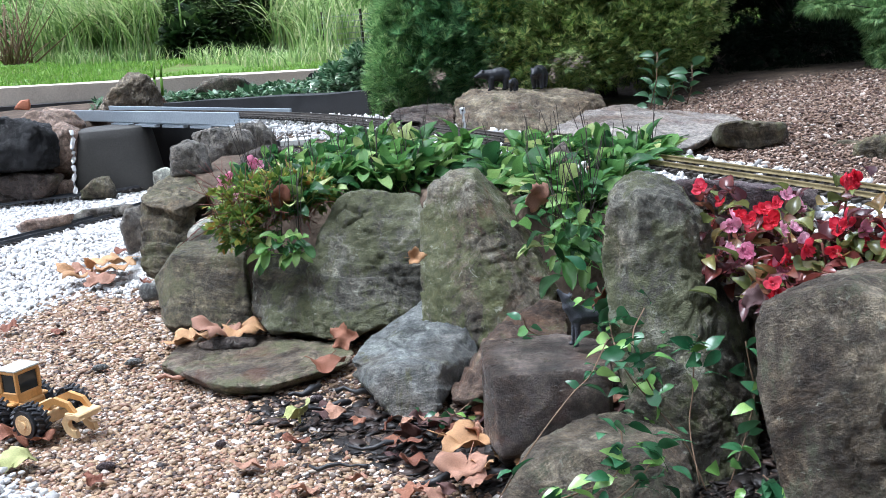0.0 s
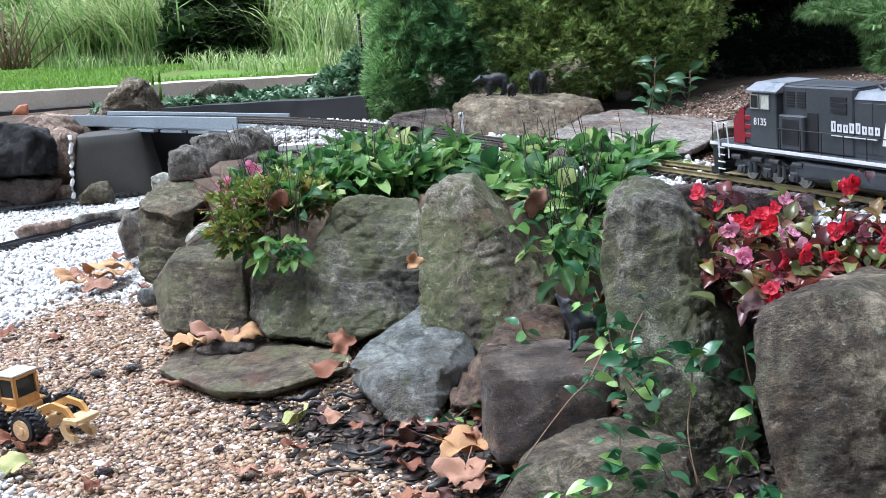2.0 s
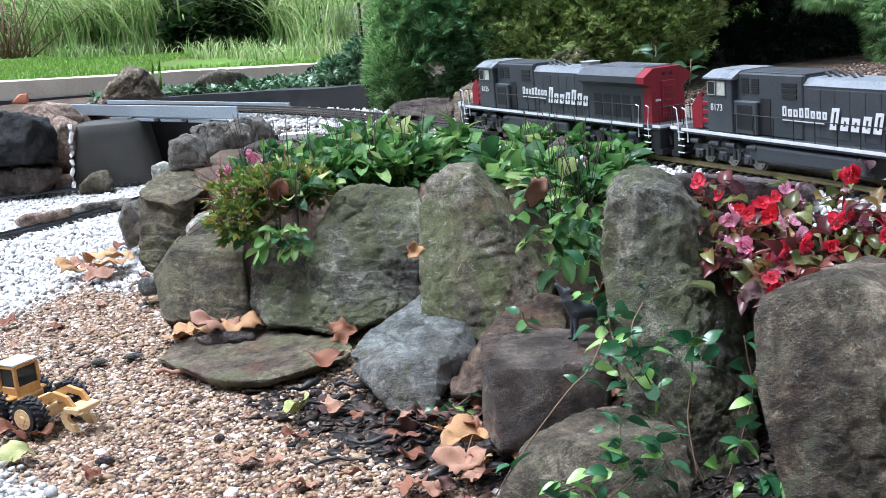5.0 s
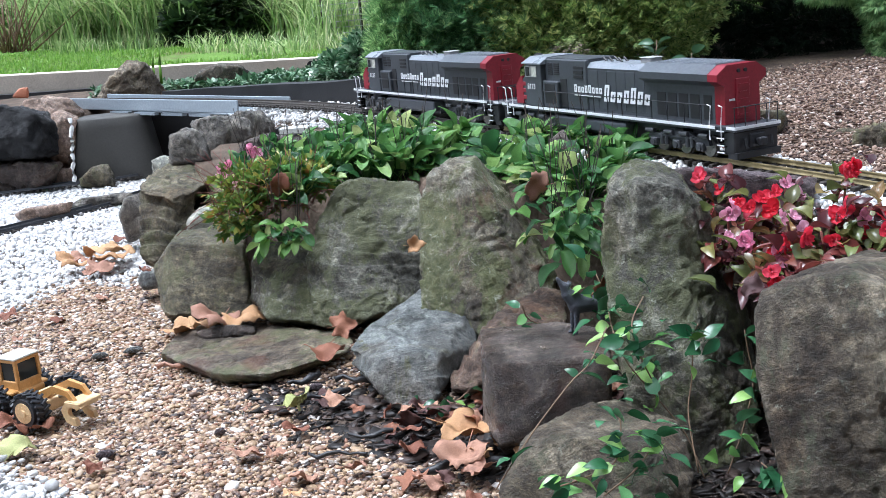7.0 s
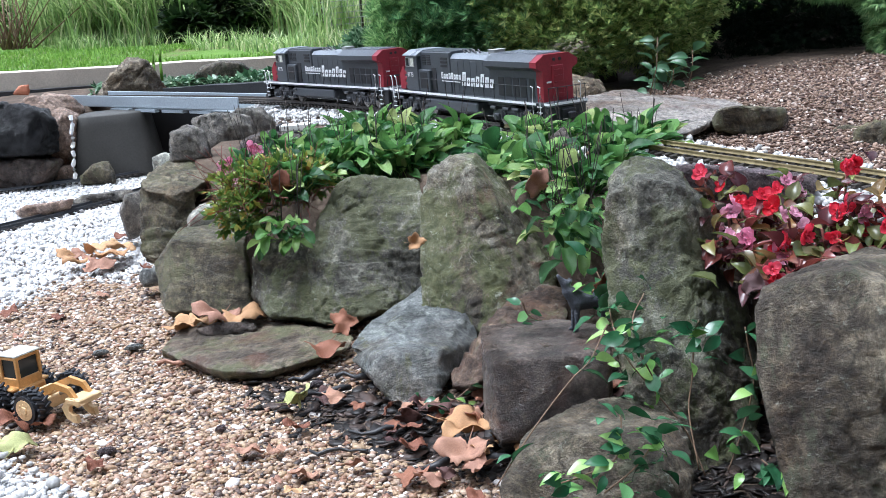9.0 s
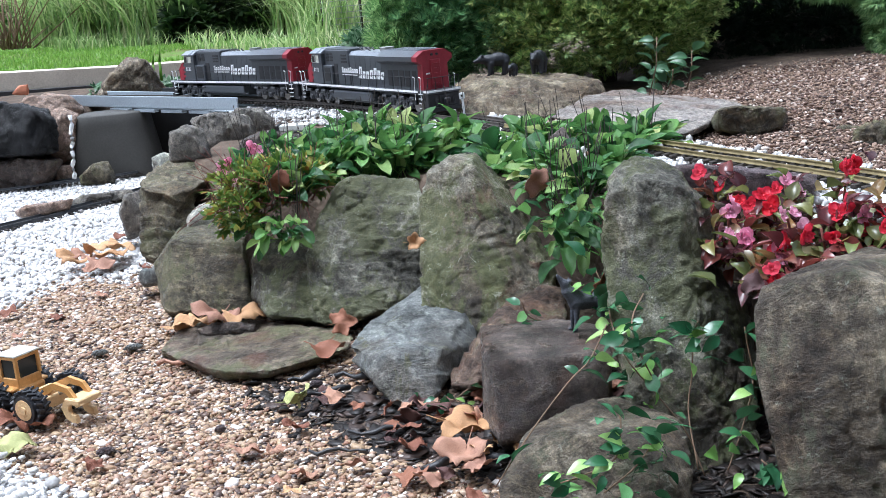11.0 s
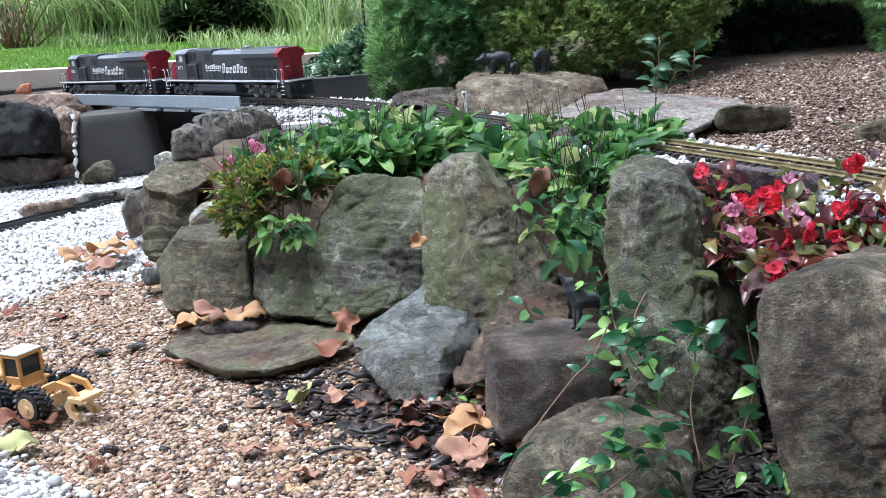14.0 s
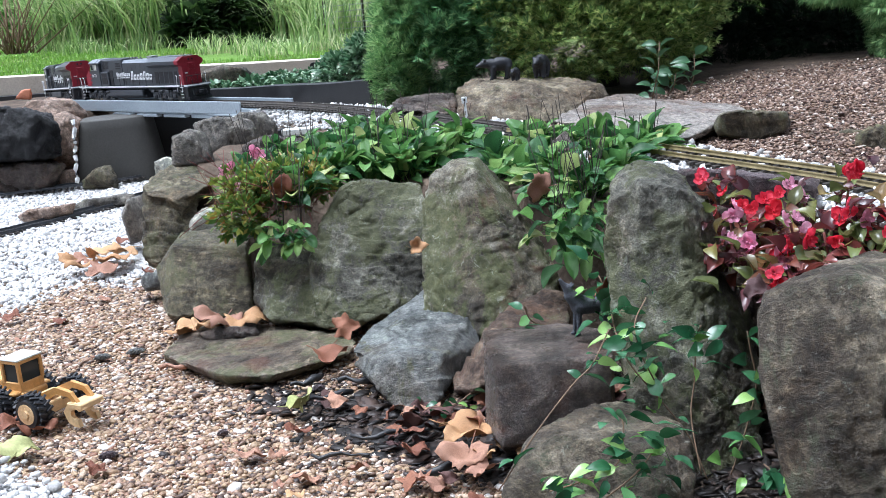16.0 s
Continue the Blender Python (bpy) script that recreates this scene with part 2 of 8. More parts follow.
def hewn(name, hulls, material, label, seed=0, relief=1.0, size=0.0038, group="", category="rock", round_off=1, grain=(0.3, 0.2, 1.0), side=None):
    """A broken stone: one or two convex blocks with sharp corners, fused, worn round, then ledges, pits and cracks cut into it."""
    bm = bmesh.new()
    for corners in hulls:
        vs = [bm.verts.new(c) for c in corners]
        bmesh.ops.convex_hull(bm, input=vs)
    bmesh.ops.delete(bm, geom=[v for v in bm.verts if not v.link_faces], context="VERTS")
    bmesh.ops.recalc_face_normals(bm, faces=bm.faces[:])
    ob = part(name, bm, material, None, label, True, category, group)
    md = ob.modifiers.new("fuse", "REMESH")
    md.mode, md.voxel_size, md.adaptivity = "VOXEL", size, 0.0
    bpy.context.view_layer.update()
    deps = bpy.context.evaluated_depsgraph_get()
    me = bpy.data.meshes.new_from_object(ob.evaluated_get(deps))
    ob.modifiers.clear()
    bm = bmesh.new()
    bm.from_mesh(me)
    for _ in range(round_off):
        bmesh.ops.smooth_vert(bm, verts=bm.verts, factor=0.5, use_axis_x=True, use_axis_y=True, use_axis_z=True)
    bm.normal_update()
    off = Vector((seed * 3.7, seed * 1.9, seed * 5.3))
    if side:
        way = Vector(side[0]).normalized()
        for f in bm.faces:
            f.material_index = int(f.normal.dot(way) + 0.25 * noise.fractal(f.calc_center_median() * 30 + off, 0.9, 2.1, 3) > side[1])
    bed = Vector(grain).normalized()
    moved = []
    for v in bm.verts:
        p = v.co + off
        big = noise.noise(p * 11)
        warp = p + Vector((big, noise.noise(p * 9 + Vector((7, 0, 0))), 0)) * 0.02
        h = warp.dot(bed) * 38 + 1.5 * noise.noise(p * 6)
        step = (h - math.floor(h)) - 0.5
        chip = noise.voronoi(warp * 26)[0]
        facet = chip[0] * 1.1 - 0.4
        crack = -max(0.0, 1 - (chip[1] - chip[0]) / 0.10) * max(0.0, noise.noise(p * 13) + 0.15)
        mid = noise.fractal(p * 45, 0.9, 2.1, 4)
        pit = noise.ridged_multi_fractal(p * 120, 0.9, 2.1, 3, 1.0, 2.0) - 1.0
        moved.append(v.normal * relief * (0.0055 * big + 0.0045 * step * max(0.0, noise.noise(p * 8 + Vector((3, 1, 2))) + 0.4) * 2 - 0.0042 * facet + 0.007 * crack + 0.0034 * mid + 0.0022 * pit))
    for v, d in zip(bm.verts, moved):
        v.co += d
    bm.to_mesh(me)
    bm.free()
    me.polygons.foreach_set("use_smooth", [True] * len(me.polygons))
    me.materials.clear()
    me.materials.append(material)
    if side:
        me.materials.append(side[2])
    old = ob.data
    ob.data = me
    bpy.data.meshes.remove(old)
    return ob


STONE_BROWN = stone_mat("brown_sandstone", (0.033, 0.026, 0.020), (0.085, 0.070, 0.052), (0.19, 0.165, 0.128), moss=(0.075, 0.078, 0.05), moss_amt=0.35, lichen=0.5)
STONE_MOSSY = stone_mat("mossy_greystone", (0.036, 0.034, 0.028), (0.10, 0.096, 0.08), (0.24, 0.235, 0.195), moss=(0.092, 0.098, 0.048), moss_amt=0.6, lichen=0.5)
STONE_PALE = stone_mat("lichen_stone", (0.055, 0.048, 0.038), (0.145, 0.130, 0.10), (0.30, 0.285, 0.24), moss=(0.095, 0.105, 0.045), moss_amt=0.6, lichen=0.75, rust=0.7)
STONE_OLIVE = stone_mat("olive_stone", (0.032, 0.028, 0.020), (0.10, 0.086, 0.06), (0.20, 0.175, 0.125), moss_amt=0.45, lichen=0.3)
STONE_GREY = stone_mat("grey_stone", (0.05, 0.047, 0.042), (0.13, 0.12, 0.105), (0.23, 0.215, 0.19), moss_amt=0.2, lichen=0.3)
STONE_WHITE = stone_mat("pale_stone", (0.17, 0.175, 0.16), (0.36, 0.37, 0.33), (0.52, 0.53, 0.48), moss_amt=0.15, lichen=0.3)
STONE_BLUE = stone_mat("bluegrey_stone", (0.075, 0.08, 0.08), (0.135, 0.143, 0.14), (0.21, 0.22, 0.215), moss_amt=0.2, lichen=0.45)
STONE_SLAB = stone_mat("flagstone", (0.06, 0.048, 0.038), (0.14, 0.115, 0.09), (0.24, 0.205, 0.165), moss=(0.115, 0.12, 0.065), moss_amt=0.46, lichen=0.2, rust=0.45, rough=0.5)
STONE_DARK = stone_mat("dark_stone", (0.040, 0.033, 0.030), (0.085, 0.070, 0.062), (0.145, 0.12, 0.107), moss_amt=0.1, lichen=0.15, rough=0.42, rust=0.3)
STONE_RUST = stone_mat("rusty_stone", (0.05, 0.035, 0.028), (0.12, 0.085, 0.065), (0.21, 0.165, 0.13), moss_amt=0.2, lichen=0.3, rust=0.6)
STONE_RUST_PALE = stone_mat("split_rusty_stone", (0.10, 0.07, 0.06), (0.21, 0.15, 0.125), (0.34, 0.28, 0.24), moss_amt=0.15, lichen=0.7, rust=0.7)
STONE_TAN = stone_mat("tan_stone", (0.07, 0.055, 0.04), (0.15, 0.125, 0.092), (0.26, 0.225, 0.17), moss_amt=0.2, lichen=0.15, rust=0.5)
STONE_SLATE = stone_mat("ledge_stone", (0.15, 0.135, 0.125), (0.24, 0.22, 0.205), (0.31, 0.285, 0.265), moss_amt=0.1, lichen=0.03, rust=0.3)
STONE_PURPLE = stone_mat("purple_slate", (0.05, 0.038, 0.042), (0.105, 0.083, 0.09), (0.16, 0.13, 0.135), moss_amt=0.0, lichen=0.1, rough=0.5)
STONE_PINK = stone_mat("pink_stone", (0.13, 0.095, 0.075), (0.28, 0.21, 0.17), (0.44, 0.35, 0.30), moss_amt=0.1, lichen=0.3, rust=0.4)
CHARRED = stone_mat("charred_wood", (0.003, 0.003, 0.0035), (0.007, 0.007, 0.008), (0.018, 0.018, 0.020), moss_amt=0.0, lichen=0.05, rough=0.5)
TERRACOTTA = mottled("terracotta", (0.35, 0.12, 0.06), (0.5, 0.2, 0.11), 30, 0.8, 0.002)
PEBBLES = chips_mat("pea_gravel", [(0.0, (0.035, 0.026, 0.024)), (0.14, (0.13, 0.082, 0.062)), (0.32, (0.30, 0.195, 0.12)), (0.52, (0.42, 0.30, 0.18)), (0.66, (0.25, 0.125, 0.08)), (0.82, (0.48, 0.365, 0.26)), (0.93, (0.62, 0.54, 0.47)), (1.0, (0.80, 0.76, 0.72))], 0.45, speck=0.6)
CHIPS = chips_mat("white_marble_chips", [(0.0, (0.22, 0.21, 0.20)), (0.15, (0.48, 0.47, 0.45)), (0.5, (0.64, 0.63, 0.62)), (1.0, (0.78, 0.78, 0.78))], 0.6, speck=0.4)
BANK = chips_mat("bank_gravel", [(0.0, (0.035, 0.022, 0.018)), (0.25, (0.11, 0.062, 0.045)), (0.5, (0.21, 0.135, 0.092)), (0.75, (0.30, 0.205, 0.15)), (0.93, (0.42, 0.32, 0.26)), (1.0, (0.66, 0.60, 0.54))], 0.6)
MULCH = chips_mat("dark_mulch", [(0.0, (0.012, 0.010, 0.009)), (0.6, (0.028, 0.023, 0.021)), (1.0, (0.075, 0.05, 0.04))], 0.45)
CONCRETE = mottled("kerb_concrete", (0.42, 0.36, 0.29), (0.58, 0.51, 0.42), 5, 0.85, 0.002)
BLACK_BOARD = mottled("black_stained_board", (0.012, 0.012, 0.013), (0.03, 0.03, 0.032), 8, 0.5, 0.002)
BRIDGE_PAINT = mottled("bluegrey_plastic", (0.27, 0.31, 0.345), (0.31, 0.355, 0.39), 6, 0.5)
PIER_CLAY = mottled("dark_pier_coating", (0.045, 0.043, 0.038), (0.07, 0.067, 0.06), 7, 0.7, 0.002)
CAULK = plain("white_caulk", (0.75, 0.75, 0.73), 0.6)
BRASS = mottled("brass_rail", (0.20, 0.155, 0.075), (0.36, 0.29, 0.15), 30, 0.42, metal=0.8)
TIE = mottled("tie_plastic", (0.018, 0.014, 0.011), (0.04, 0.032, 0.025), 60, 0.6)
GREY_PAINT = mottled("dark_grey_loco_paint", (0.052, 0.058, 0.067), (0.066, 0.073, 0.083), 12, 0.42)
# faded roof grey, lifted so the sky's reflection sits in the colour
ROOF_SHEEN_PAINT = mottled("roof_grey_sky_sheen", (0.19, 0.21, 0.235), (0.25, 0.27, 0.30), 25, 0.36)
RED_PAINT = mottled("scarlet_loco_paint", (0.21, 0.010, 0.022), (0.27, 0.016, 0.030), 14, 0.4)
WHITE_PAINT = plain("white_lettering", (0.78, 0.79, 0.80), 0.5)
BLACK_PLASTIC = mottled("black_plastic", (0.012, 0.012, 0.014), (0.025, 0.025, 0.028), 50, 0.5)
TRUCK_GREY = mottled("truck_grey", (0.03, 0.032, 0.036), (0.065, 0.068, 0.075), 50, 0.55)
STEEL = plain("wheel_steel", (0.35, 0.34, 0.33), 0.35, 0.9)
VENT = plain("light_grey_vent", (0.32, 0.32, 0.31), 0.6)
GLASS_DARK = plain("cab_window_glass", (0.03, 0.035, 0.035), 0.08)
GLASS_PALE = plain("cab_window_pale", (0.55, 0.55, 0.48), 0.25)
DARK_RAIL = mottled("weathered_rail", (0.05, 0.042, 0.035), (0.11, 0.095, 0.08), 30, 0.5, metal=0.5)


# ---- the raised line's course, by length ----
COURSE = [(0.80, -1.6), (0.90, -0.9), (0.93, -0.2), (0.89, 0.5), (0.80, 1.08), (0.62, 1.60), (0.40, 2.07), (0.17, 2.55), (-0.07, 3.01), (-0.355, 3.475), (-0.695, 3.88), (-1.045, 4.23), (-1.33, 4.55), (-1.51, 4.85), (-1.62, 5.13), (-1.67, 5.40)]


def dense(points, step=0.005):
    """An even line through the given points."""
    p = np.array([points[0]] + list(points) + [points[-1]], float)
    p[0], p[-1] = 2 * p[1] - p[2], 2 * p[-2] - p[-3]
    out = []
    for k in range(1, len(p) - 2):
        a, b, c, d = p[k - 1:k + 3]
        t = np.linspace(0, 1, 60, endpoint=False)[:, None]
        out.append(0.5 * (2 * b + (c - a) * t + (2 * a - 5 * b + 4 * c - d) * t ** 2 + (3 * b - a - 3 * c + d) * t ** 3))
    q = np.concatenate(out + [p[-2:-1]])
    s = np.concatenate([[0], np.cumsum(np.linalg.norm(np.diff(q, axis=0), axis=1))])
    e = np.arange(0, s[-1], step)
    return np.stack([np.interp(e, s, q[:, 0]), np.interp(e, s, q[:, 1])], -1)


PATH_XY = dense(COURSE)


def on_path(s, line=PATH_XY):
    k = min(max(s / 0.005, 0), len(line) - 1.001)
    i = int(k)
    return line[i] + (line[i + 1] - line[i]) * (k - i)


RAIL = 0.271


def rail_z(s):
    """Rail height; the line falls away gently past the bridge."""
    return RAIL - 0.030 * max(s - 6.3, 0) ** 2


# ---- the ground: one sheet, a low gravel yard, a raised bed behind the stone wall, lawn beyond the kerb ----
LOW = [(6.0, -1.2), (1.2, 0.75), (0.62, 1.24), (0.36, 1.50), (0.14, 1.82), (-0.12, 2.16), (-0.44, 2.36), (-0.62, 2.62), (-0.64, 3.25), (-0.70, 3.60), (-0.56, 4.0), (-0.85, 4.75), (-1.22, 4.75), (-1.22, 4.25), (-1.5, 4.1), (-7, 3.9), (-16, 2), (-40, -30), (20, -30)]


def edge_distance(x, y):
    """Signed distance to the low yard's edge; negative inside it."""
    d = np.full(x.shape, 1e9)
    inside = np.zeros(x.shape, bool)
    for (ax, ay), (bx, by) in zip(LOW, LOW[1:] + LOW[:1]):
        ex, ey = bx - ax, by - ay
        t = np.clip(((x - ax) * ex + (y - ay) * ey) / (ex * ex + ey * ey), 0, 1)
        d = np.minimum(d, np.hypot(x - ax - t * ex, y - ay - t * ey))
        cross = (ay > y) != (by > y)
        inside ^= cross & (x < (bx - ax) * (y - ay) / (by - ay + 1e-12) + ax)
    return np.where(inside, -d, d)


def TRACKSIDE(x, y):
    """Distance to the raised line."""
    d = np.full(np.shape(x), 1e9)
    for a, b in PATH_XY[::8]:
        d = np.minimum(d, np.hypot(x - a, y - b))
    return d


def height(x, y):
    x, y = np.asarray(x, float), np.asarray(y, float)
    z = 0.232 * smoothstep(0.0, 0.07, edge_distance(x, y))
    z = z + (0.268 + 0.037 * np.clip(-0.4 - x, 0, 6) - z) * smoothstep(5.52, 5.58, y)
    z = z + 0.035 * smoothstep(2.0, 2.7, y) * smoothstep(0.55, 0.9, x) * (1 - smoothstep(4.5, 5.5, y))
    z = z + 0.35 * smoothstep(14, 40, y)
    z = z + 0.015 * (1 - smoothstep(0.09, 0.17, TRACKSIDE(x, y))) * smoothstep(-0.5, -0.3, x)
    return z + 0.006 * np.sin(x * 5.1 + 1) * np.sin(y * 4.3)


def ground_sheet():
    def axis(lo, hi, a, b, fine, coarse):
        mid = np.arange(a, b, fine)
        left = a - np.geomspace(fine, a - lo, coarse)[::-1]
        right = b + np.geomspace(fine, hi - b, coarse)
        return np.concatenate([left, mid, right])
    xs, ys = axis(-140, 140, -2.6, 1.8, 0.025, 40), axis(-60, 300, 0.5, 5.8, 0.025, 40)
    gx, gy = np.meshgrid(xs, ys)
    v = np.stack([gx, gy, height(gx, gy)], -1).reshape(-1, 3)
    w = len(xs)
    i = (np.arange(len(ys) - 1)[:, None] * w + np.arange(w - 1)[None]).ravel()
    f = np.stack([i, i + 1, i + w + 1, i + w], -1)
    m, n, l, b = nodes_of("ground_soil", 0.95, 0.3)
    co = coords(n)
    sep = n.new("ShaderNodeSeparateXYZ")
    l.new(co, sep.inputs[0])
    far = n.new("ShaderNodeMapRange")
    far.inputs["From Min"].default_value, far.inputs["From Max"].default_value = 5.5, 5.6
    l.new(sep.outputs["Y"], far.inputs["Value"])
    a, g = noise_tex(n, l, co, 12, 8), noise_tex(n, l, co, 90, 6)
    soil = mixed(n, l, 0.5, ramp(n, l, a, [(0.3, (0.05, 0.036, 0.027)), (0.7, (0.15, 0.11, 0.08))]), ramp(n, l, g, [(0.3, (0.4,) * 3), (0.7, (1.5,) * 3)]), "MULTIPLY")
    turf = ramp(n, l, noise_tex(n, l, co, 1.3, 6), [(0.35, (0.13, 0.11, 0.05)), (0.5, (0.11, 0.20, 0.03)), (0.7, (0.15, 0.27, 0.04))])
    l.new(mixed(n, l, far.outputs[0], soil, turf), b.inputs["Base Color"])
    bump(n, l, b, g, 0.8, 0.01)
    return tagged(new("ground", np_mesh("ground", v, f, m)), "bare brown soil under gravel, raised bed and lawn", "ground", "", "structure")


ground_sheet()


def stone_template(level, seed, flat=0.65):
    bm = bmesh.new()
    bmesh.ops.create_icosphere(bm, subdivisions=level, radius=1)
    rng = random.Random(seed)
    o = Vector((seed * 2.3, seed, 0))
    for v in bm.verts:
        v.co *= 1 + 0.28 * noise.noise(v.co * 1.4 + o) + rng.uniform(-0.06, 0.06)
        v.co.z *= flat
    tv = np.array([v.co for v in bm.verts])
    tf = np.array([[v.index for v in f.verts] for f in bm.faces])
    bm.free()
    return tv, tf


def scatter(name, label, category, material, rng, count, size, inside, level=1, flat=0.65, lift=0.3, tilt=0.5, stretch=(0.75, 1.35), smooth=True, shapes=6):
    """Loose stones over the ground wherever inside(x, y) says so."""
    x0, x1, y0, y1, test = inside
    vs, fs, base = [], [], 0
    pts = np.stack([rng.uniform(x0, x1, count), rng.uniform(y0, y1, count)], -1)
    pts = pts[test(pts[:, 0], pts[:, 1])]
    for k in range(shapes):
        p = pts[k::shapes]
        n = len(p)
        if not n:
            continue
        tv, tf = stone_template(level, k + 1, flat)
        s = rng.lognormal(np.log(size), 0.28, n)
        sc = np.stack([s * rng.uniform(*stretch, n), s * rng.uniform(*stretch, n), s], -1)
        rot = turns(rng, n, tilt) * sc[:, None, :]
        z = height(p[:, 0], p[:, 1]) + s * rng.uniform(0, lift * 2, n)
        v, f = spread(tv, tf, np.concatenate([rot, np.stack([p[:, 0], p[:, 1], z], -1)[:, :, None]], 2))
        vs.append(v), fs.append(f + base)
        base += len(v)
    me = np_mesh(name, np.concatenate(vs), np.concatenate(fs), material, smooth)
    return tagged(new(name, me), label, category, "", "stuff")


def white_zone(x, y):
    """How far into the white chips a place lies, with a ragged border."""
    return (y - 2.32) - 1.05 * (x + 0.9) * (x > -0.9) + 0.09 * np.sin(x * 9) + 0.06 * np.sin(x * 23 + y * 7)


def mulch_zone(x, y):
    return ((x + 0.02) / 0.30) ** 2 + ((y - 1.45 + 0.75 * x) / 0.13) ** 2 + 0.25 * np.sin(x * 31) * np.sin(y * 27)


grng = np.random.default_rng(5)
low = lambda x, y: edge_distance(x, y) < 0.01
scatter("pea_gravel", "tan, brown and cream pea gravel covering the yard", "gravel", PEBBLES, grng, 150000, 0.0034,
        (-1.05, 0.62, 1.15, 2.75, lambda x, y: low(x, y) & (white_zone(x, y) < grng.uniform(-0.05, 0.12, x.shape)) & (mulch_zone(x, y) > grng.uniform(0.4, 1.2, x.shape)) & (x < grng.uniform(0.02, 0.12, x.shape)) & (np.abs(x) < 0.46 * y + 0.08)), level=1, flat=0.6, stretch=(0.6, 1.6), smooth=False)
scatter("white_gravel", "white crushed marble ballast on the yard", "gravel", CHIPS, grng, 62000, 0.0053,
        (-2.3, -0.55, 2.1, 4.3, lambda x, y: low(x, y) & (white_zone(x, y) > grng.uniform(-0.06, 0.14, x.shape)) & (np.abs(x) < 0.46 * y + 0.08)), level=1, flat=0.7, tilt=3.0, smooth=False)
scatter("white_gravel", "scattered white marble chips among pea gravel", "gravel", CHIPS, grng, 6000, 0.0050,
        (-0.68, -0.42, 1.25, 1.5, lambda x, y: (x + 0.62) + (y - 1.3) * 0.9 < grng.uniform(0.02, 0.19, x.shape)), level=1, lift=1.1, smooth=False)
scatter("bark_mulch", "wet black shredded bark mulch at the foot of the wall", "mulch", MULCH, grng, 14000, 0.0032,
        (-0.45, 0.65, 1.0, 1.85, lambda x, y: low(x, y) & ((mulch_zone(x, y) < grng.uniform(0.5, 1.6, x.shape)) | (x > 0.08))), level=1, flat=0.35, stretch=(0.25, 5.0), tilt=0.6, smooth=False)
high = lambda x, y: edge_distance(x, y) > 0.03
scatter("bank_gravel", "brown gravel and bark on the bank behind the track", "gravel", BANK, grng, 130000, 0.0027,
        (0.05, 1.75, 1.5, 3.35, lambda x, y: high(x, y) & (y < grng.uniform(2.7, 3.35, x.shape)) & (np.abs(x) < 0.45 * y + 0.1) & (TRACKSIDE(x, y) > 0.075) & (x + 0.62 * y > 1.62)), level=1, flat=0.5, lift=0.6, tilt=0.9, stretch=(0.6, 1.6))
scatter("white_ballast", "white crushed stone ballast along the raised track", "gravel", CHIPS, grng, 90000, 0.0048,
        (-1.1, 0.9, 1.2, 4.0, lambda x, y: high(x, y) & (np.abs(x) < 0.45 * y + 0.1) & (TRACKSIDE(x, y) < grng.uniform(0.09, 0.17, x.shape))), level=1, flat=0.7, lift=0.8, tilt=3.0, smooth=False)


# ---- stones ----
hewn("boulder", [[(0.312, 1.14, 0.235), (0.326, 1.16, 0.252), (0.343, 1.16, 0.257), (0.382, 1.135, 0.268), (0.4, 1.13, 0.274), (0.479, 1.1, 0.24), (0.462, 1.06, 0.038), (0.321, 1.06, 0.052), (0.311, 1.085, 0.118), (0.305, 1.11, 0.176), (0.373, 1.24, 0.239), (0.44, 1.27, 0.246), (0.498, 1.32, 0.241), (0.584, 1.34, 0.233), (0.355, 1.26, 0.185), (0.368, 1.28, 0.204), (0.385, 1.28, 0.209), (0.424, 1.255, 0.221), (0.442, 1.25, 0.227), (0.522, 1.22, 0.188), (0.507, 1.18, -0.03), (0.366, 1.18, -0.022), (0.355, 1.205, 0.053), (0.349, 1.23, 0.118), (0.411, 1.36, 0.192), (0.476, 1.39, 0.201), (0.531, 1.44, 0.197), (0.613, 1.46, 0.188)]], STONE_BROWN, "large upright brown sandstone boulder with mossy streaks", seed=1, group="stones of the retaining wall", grain=(0.9, 0.1, 0.25), relief=0.6, round_off=1)
